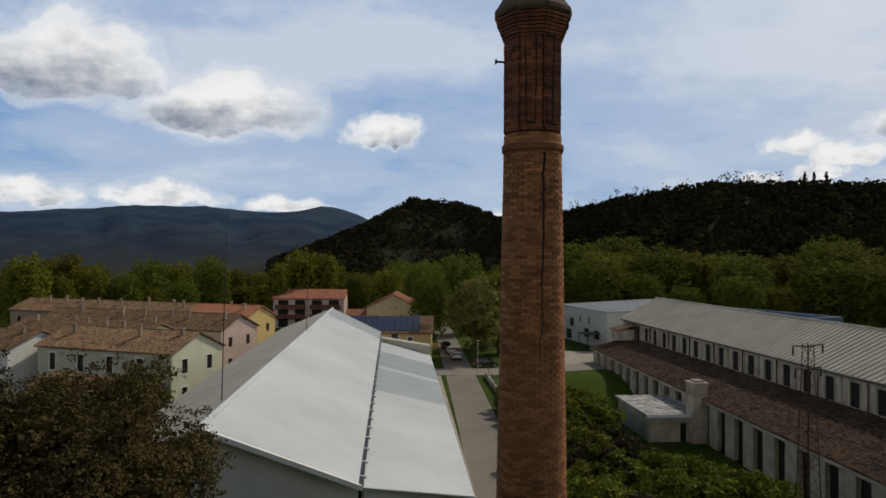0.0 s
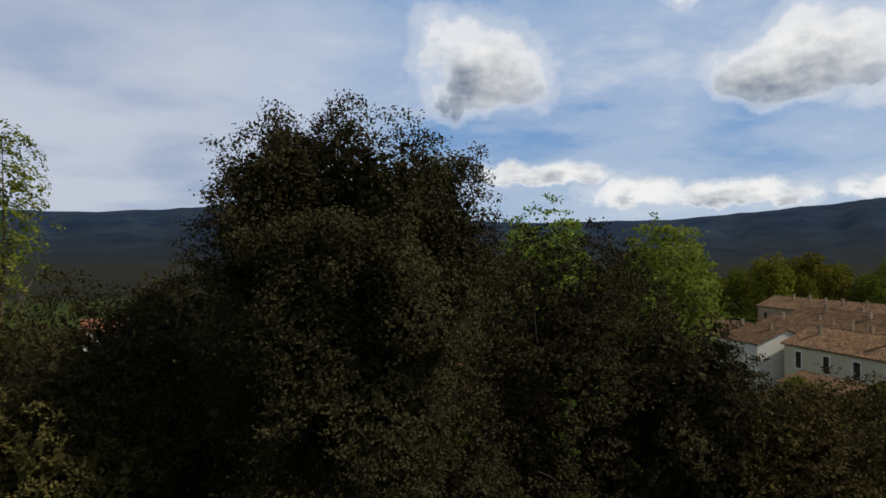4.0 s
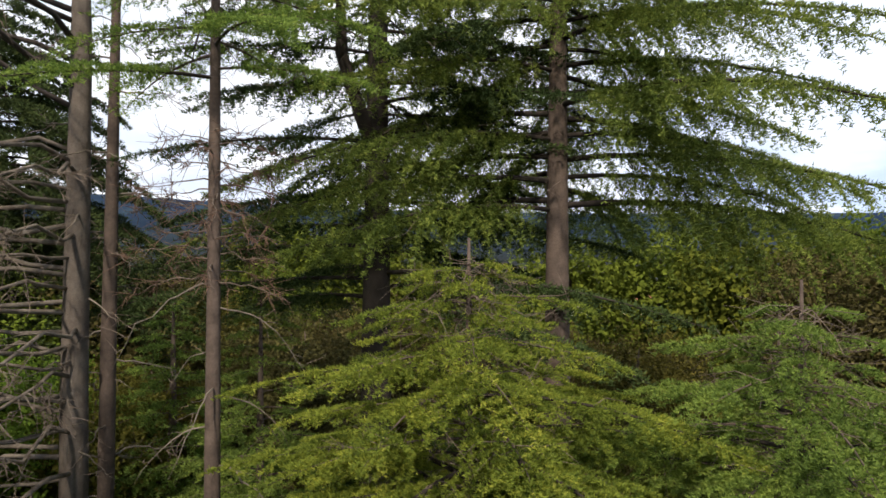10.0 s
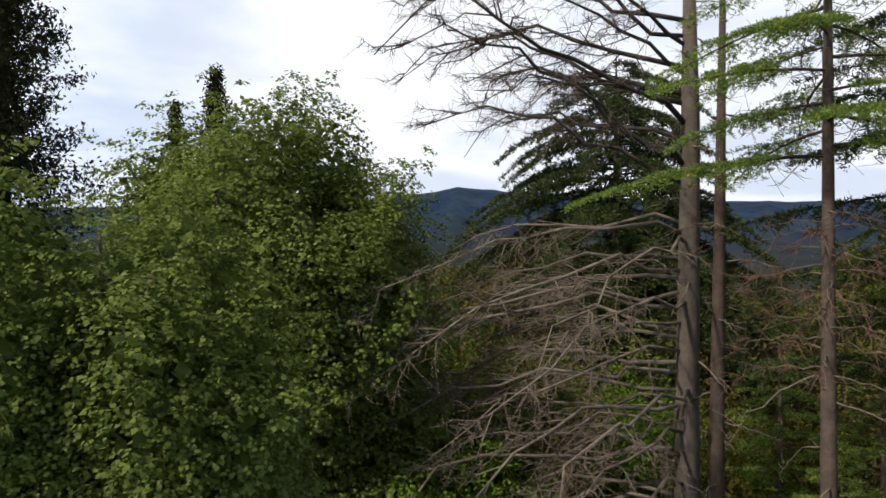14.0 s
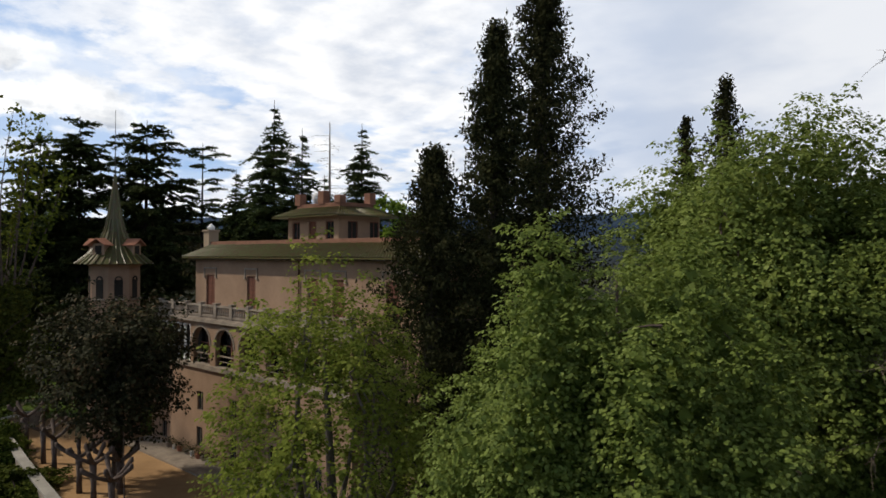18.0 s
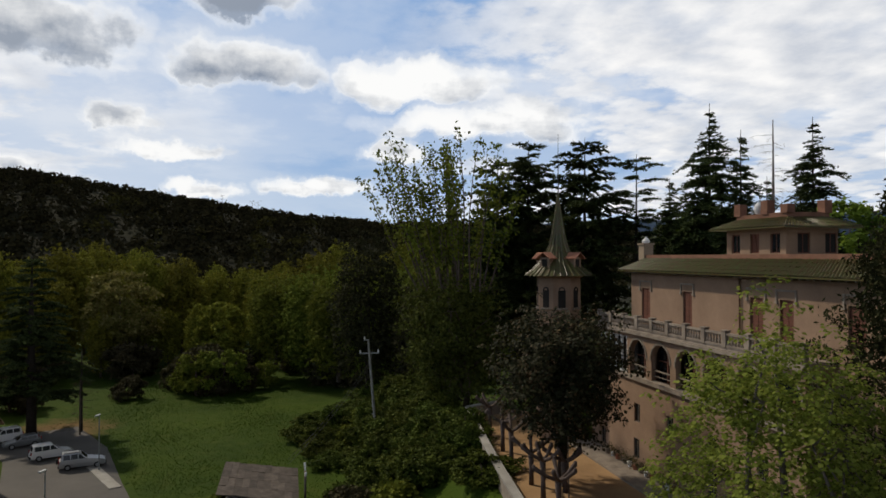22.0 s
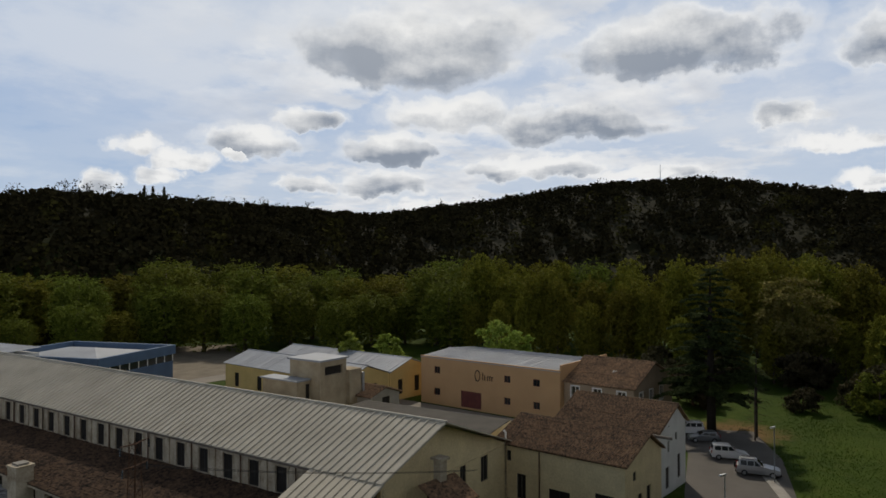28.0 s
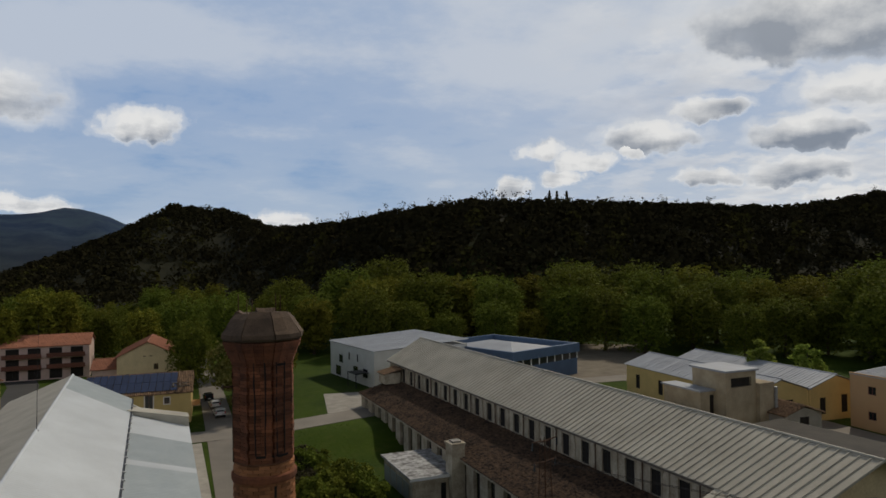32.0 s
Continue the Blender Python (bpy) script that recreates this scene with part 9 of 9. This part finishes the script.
def pollard(x, y, h, seed):
    """A hard-pruned plane tree with knuckled stubs."""
    r2 = np.random.default_rng(seed)
    t = thing("pollarded_tree", "hard-pruned plane tree with knobbly bare limbs", "tree", (x, y, VZ), 0, "pollarded trees")
    part("trunk", Geo().tube([(0, 0, -0.2), (0.05, 0, h * 0.5), (0, 0.05, h)], [0.2, 0.16, 0.22], 10), bark_mat, t, smooth=True)
    for k in range(5):
        a = 2 * math.pi * k / 5 + r2.uniform(-0.3, 0.3)
        L = r2.uniform(0.8, 1.7)
        pts = [(0, 0, h - 0.1), (math.cos(a) * L * 0.5, math.sin(a) * L * 0.5, h + 0.25), (math.cos(a) * L, math.sin(a) * L, h + 0.8), (math.cos(a) * L * 1.02, math.sin(a) * L * 1.02, h + 1.0)]
        part("limb", Geo().tube(pts, [0.14, 0.11, 0.16, 0.1], 8), bark_mat, t, smooth=True)


for k, (x, y, h) in enumerate(((63.5, -18.6, 2.8), (58.2, -18.2, 2.6), (54.0, -17.6, 2.9), (49.3, -17.6, 2.5), (45.8, -17.2, 2.9), (47.2, -19.4, 2.3), (42.5, -17.0, 2.6))):
    pollard(x, y, h, 110 + k)
for k in range(3):
    p = thing("young_stake_tree", "thin young tree stem in the courtyard", "tree", (50.5 - 2.2 * k, -20.0 + 0.4 * k, VZ))
    part("stem", Geo().tube([(0, 0, -0.1), (0.1, 0.05, 5.2)], [0.05, 0.03], 6), pale_bark, p)

# -- trees round the car park and meadow --
bare_tree("young_tree", "thin bare brown young tree beside the car park", (101.7, 27.1), 8.0, 125, 0.1, 1.5, bark_mat, brown_twig, first=0.2, n=30, base=0, sub=6)
cedar("cedar", "large dark cedar beside the car park", (103.0, 33.4), 24.0, 7.8, dark_cedar, dark_bark, 121, 26, 0.2, 0.95, 0.6, 0.05, 0.08, blade=(0.6, 0.22), base=0, taper=0.75, blades=4, per_tier=4)
bare_tree("bare_tree", "small leafless tree at the meadow's edge", (103.5, 27.4), 11.0, 122, 0.16, 2.6, dark_bark, dark_bark, 0.3, 30, base=0, sub=4)
broadleaf("blossom_tree", "pale flowering tree before the riverside wood", at(-77.6, 158), 21.0, 7.0, blossom_leaf, bark_mat, 123, 40, 16, 12, (0.6, 0.5), 0.1, 0.07, 3, base=0, twig=0, fill=14, inner_leaf=0.8)
broadleaf("blossom_tree", "olive tree before the riverside wood", at(-85.0, 146), 15.0, 4.6, wood_leaf, bark_mat, 124, 30, 14, 12, (0.6, 0.5), 0.1, 0.07, 3, base=0, twig=0, fill=14, inner_leaf=0.8)
for yaw, d, h, r in ((304.2, 134, 13.6, 4.4), (316.2, 140, 10.5, 3.0), (313.4, 139, 10.5, 3.0), (302.6, 136, 11.0, 3.4)):
    broadleaf("young_tree", "bright yellow-green young tree behind the works", at(yaw, d), h, r, plane_leaf, bark_mat, int(yaw * 10), 22, 14, 10, (0.5, 0.4), 0.1, 0.07, 2, base=0, twig=0, fill=14, inner_leaf=0.7, group="young trees")
broadleaf("spring_tree", "tall yellow-green spring tree at the lane's end", at(-2.6, 122), 15.5, 4.4, blossom_leaf, bark_mat, 131, 30, 14, 14, (0.5, 0.4), 0.1, 0.08, 5, base=0, twig=6, fill=8, inner_leaf=0.5)
broadleaf("spring_tree", "green tree beside the lane's end", at(-4.6, 132), 16.5, 4.8, wood_leaf, bark_mat, 132, 30, 14, 14, (0.5, 0.4), 0.05, 0.08, 2, base=0, twig=0, fill=14, inner_leaf=0.7)
bush = [broadleaf("bush", ("dense green bush on the bank", "ivy-green bush on the bank", "dark bush on the bank")[k], (84 + 6 * k, -8.0 - 2 * k), (3.6, 4.4, 3.2)[k], 2.4, (green_wood, green_wood, oak_leaf)[k], bark_mat, 140 + k, 20, 14, 12,
                 (0.3, 0.22), 0.0, 0.08, 0, "bank bushes", category="bush", twig=0, fill=16, inner_leaf=0.5, base=0.0, low=-0.1) for k in range(3)]
bank = [broadleaf("bush", ("ivy-green thicket on the shaded bank", "low dark green thicket on the bank")[k], (74 + 9 * k, -12.5), gz(74 + 9 * k, -12.5) + (2.6, 2.2)[k], 2.3, ivy_leaf, bark_mat, 150 + k, 20, 14, 12,
                  (0.26, 0.2), 0.0, 0.08, 0, "bank bushes", category="bush", twig=0, fill=16, inner_leaf=0.45, base=gz(74 + 9 * k, -12.5), low=-0.1) for k in range(2)]
for k in range(90):
    x, y = rnd.uniform(46, 108), rnd.uniform(-15.5, -2)
    if y > -3 - (x - 62) * 0.05 + 4 and x > 90:
        continue
    again(bank[rnd.choice((0, 1))], x, y, rnd.uniform(0.6, 1.2), rnd.uniform(0, 6.28), None, rnd.uniform(0.5, 0.9))
for k in range(46):
    again(bank[rnd.choice((0, 0, 1))], rnd.uniform(58, 86), rnd.uniform(-16.6, -9.5), rnd.uniform(0.6, 1.2), rnd.uniform(0, 6.28), None, rnd.uniform(0.6, 1.0))
for k in range(36):
    yaw, d = rnd.uniform(-104, -62), rnd.uniform(126, 152)
    again(bush[rnd.choice((1, 2, 2))], *at(yaw, d), rnd.uniform(1.0, 2.2), rnd.uniform(0, 6.28), 0)
for x, y, s in ((14.3, 55.3, 1.1), (18.9, 58.0, 1.2), (21.9, 54.0, 1.2), (16.5, 50.5, 1.3), (20.5, 48.0, 1.4), (24.5, 50.5, 1.1), (12.5, 60.0, 1.0), (17.5, 63.0, 0.9), (24.0, 58.5, 0.8)):
    again(bush[0 if x > 15 else 1], x, y, s, x + y)
for k in range(64):
    y = rnd.uniform(24, 92)
    x = rnd.uniform(7.5, 21) if y < 40 else rnd.uniform(7.5, 13.5)
    again(bush[rnd.choice((0, 0, 1)) if y < 40 and x > 11 else rnd.choice((1, 2, 2))], x, y, rnd.uniform(0.55, 1.0) * (1.25 if y < 45 else 0.85), rnd.uniform(0, 6.28))
for k in range(30):
    again(bush[rnd.choice((1, 2, 2))], rnd.uniform(10.5, 18.5), rnd.uniform(52, 90), rnd.uniform(0.8, 1.3), rnd.uniform(0, 6.28))
for k in range(60):
    x, y = rnd.uniform(-30, 62), rnd.uniform(-14, 12) + 6
    if math.hypot(x, y) < 7:
        continue
    again(bush[rnd.choice((1, 2, 2))], x, y, rnd.uniform(0.9, 1.7), rnd.uniform(0, 6.28))
for k in range(40):
    x, y = rnd.uniform(-46, -22), rnd.uniform(26, 80)
    again(bush[rnd.choice((1, 2, 2))], x, y, rnd.uniform(0.8, 1.4), rnd.uniform(0, 6.28))

# -- woods on the hills: one joined cover --
def hill_woods():
    r2 = np.random.default_rng(200)
    n = 9000
    yaw = r2.uniform(-118, 14, n)
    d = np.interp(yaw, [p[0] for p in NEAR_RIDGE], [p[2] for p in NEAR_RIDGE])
    dist = d * (0.56 + 0.52 * r2.random(n) ** 0.7)
    x, y = -np.sin(np.radians(yaw)) * dist, np.cos(np.radians(yaw)) * dist
    z = ground_z(x, y)
    size = r2.uniform(3.0, 7.6, n) * (dist / 700) ** 0.4
    per = 38
    g = r2.normal(size=(n, per, 3))
    g /= np.linalg.norm(g, axis=2, keepdims=True)
    c = np.stack([x, y, z + size * 0.4], 1)[:, None, :] + g * (size[:, None, None] * np.array((0.9, 0.9, 0.8)))
    light = (dist < d * 0.9) & (np.sin(yaw * 0.55) + np.sin(yaw * 1.7 + dist * 0.02) + r2.normal(size=n) * 0.8 > 1.5)
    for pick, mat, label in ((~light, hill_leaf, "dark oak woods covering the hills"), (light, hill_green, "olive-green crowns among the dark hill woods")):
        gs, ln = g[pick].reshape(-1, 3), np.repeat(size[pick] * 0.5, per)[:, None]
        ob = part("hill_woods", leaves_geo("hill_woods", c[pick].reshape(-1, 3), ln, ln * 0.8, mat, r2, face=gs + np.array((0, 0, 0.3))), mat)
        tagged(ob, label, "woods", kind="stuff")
    # thin bare trees along the skyline
    n = 120
    yaw = np.concatenate((r2.uniform(-40, -8, 90), r2.uniform(-95, -50, 30)))
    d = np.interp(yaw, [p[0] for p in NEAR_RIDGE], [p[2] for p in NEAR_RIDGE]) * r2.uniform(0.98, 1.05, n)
    gtr = Geo()
    pts = []
    for k in range(n):
        x, y = at(float(yaw[k]), float(d[k]))
        z = gz(x, y)
        h = r2.uniform(7, 13) * (d[k] / 500) ** 0.5
        gtr.tube([(x, y, z), (x + r2.normal() * 0.4, y, z + h)], [0.22, 0.06], 4, False)
        for _ in range(16):
            pts.append((x + r2.normal() * h * 0.13, y + r2.normal() * h * 0.13, z + h * r2.uniform(0.5, 1.05)))
    ob = part("skyline_trunks", gtr, dark_bark)
    tagged(ob, "thin bare trunks along the hill's skyline", "woods", kind="stuff")
    ob = part("skyline_crowns", leaves_geo("skyline_crowns", np.array(pts), 1.5, 0.7, hill_leaf, r2), hill_leaf)
    tagged(ob, "thin crowns along the hill's skyline", "woods", kind="stuff")


hill_woods()
mx, my = at(-68.3, 800)
ms = thing("relay_mast", "thin relay mast on the hill top", "mast", (mx, my, gz(mx, my)))
part("mast_tube", Geo().tube([(0, 0, -1), (0, 0, 26)], [0.5, 0.25], 6), steel_mat, ms)
part("mast_arm", Geo().box(-1.2, -0.2, 18, 1.2, 0.2, 18.4), steel_mat, ms)
for yaw in (-28.2, -29.0, -27.6):
    cypress("cypress", "slim dark cypress on the skyline", at(yaw, 425), gz(*at(yaw, 425)) + 13, 1.6, hill_leaf, int(-yaw * 100), base=gz(*at(yaw, 425)), clumps=30, per=14, leaf=(1.4, 0.7), group="skyline cypresses")


def meadow_grass():
    """Tufts of grass over the meadow, the banks and the lawn by the factory."""
    r2 = np.random.default_rng(300)
    regs = [(66, 150, -8, 34, 90000), (10, 24, 30, 112, 14000), (40, 72, -13.5, 12, 9000), (-40, -18, 38, 90, 5000)]
    pts = []
    for x0, x1, y0, y1, n in regs:
        x, y = r2.uniform(x0, x1, n), r2.uniform(y0, y1, n)
        keep = ~((x > 64) & (x < 104) & (np.abs((y - 18) - (x - 66) * 0.4) < 7.0))
        edge = np.minimum(np.minimum(x - x0, x1 - x), np.minimum(y - y0, y1 - y)) / (0.25 * min(x1 - x0, y1 - y0))
        patch = 0.5 + 0.25 * np.sin(x * 0.31 + y * 0.17) + 0.25 * np.sin(y * 0.43 - x * 0.13 + 1.0)
        keep &= r2.random(n) < np.clip(edge, 0, 1) * (0.15 + 0.85 * patch)
        x, y = x[keep], y[keep]
        pts.append(np.stack([x, y, ground_z(x, y) + 0.08], 1))
    c = np.concatenate(pts)
    ob = part("grass", leaves_geo("grass", c, 0.22, 0.055, grass_blade, r2, flat=0.5, up=(0, 0, 0.8)), grass_blade)
    tagged(ob, "long green grass on the meadow and banks", "grass", kind="stuff")


meadow_grass()
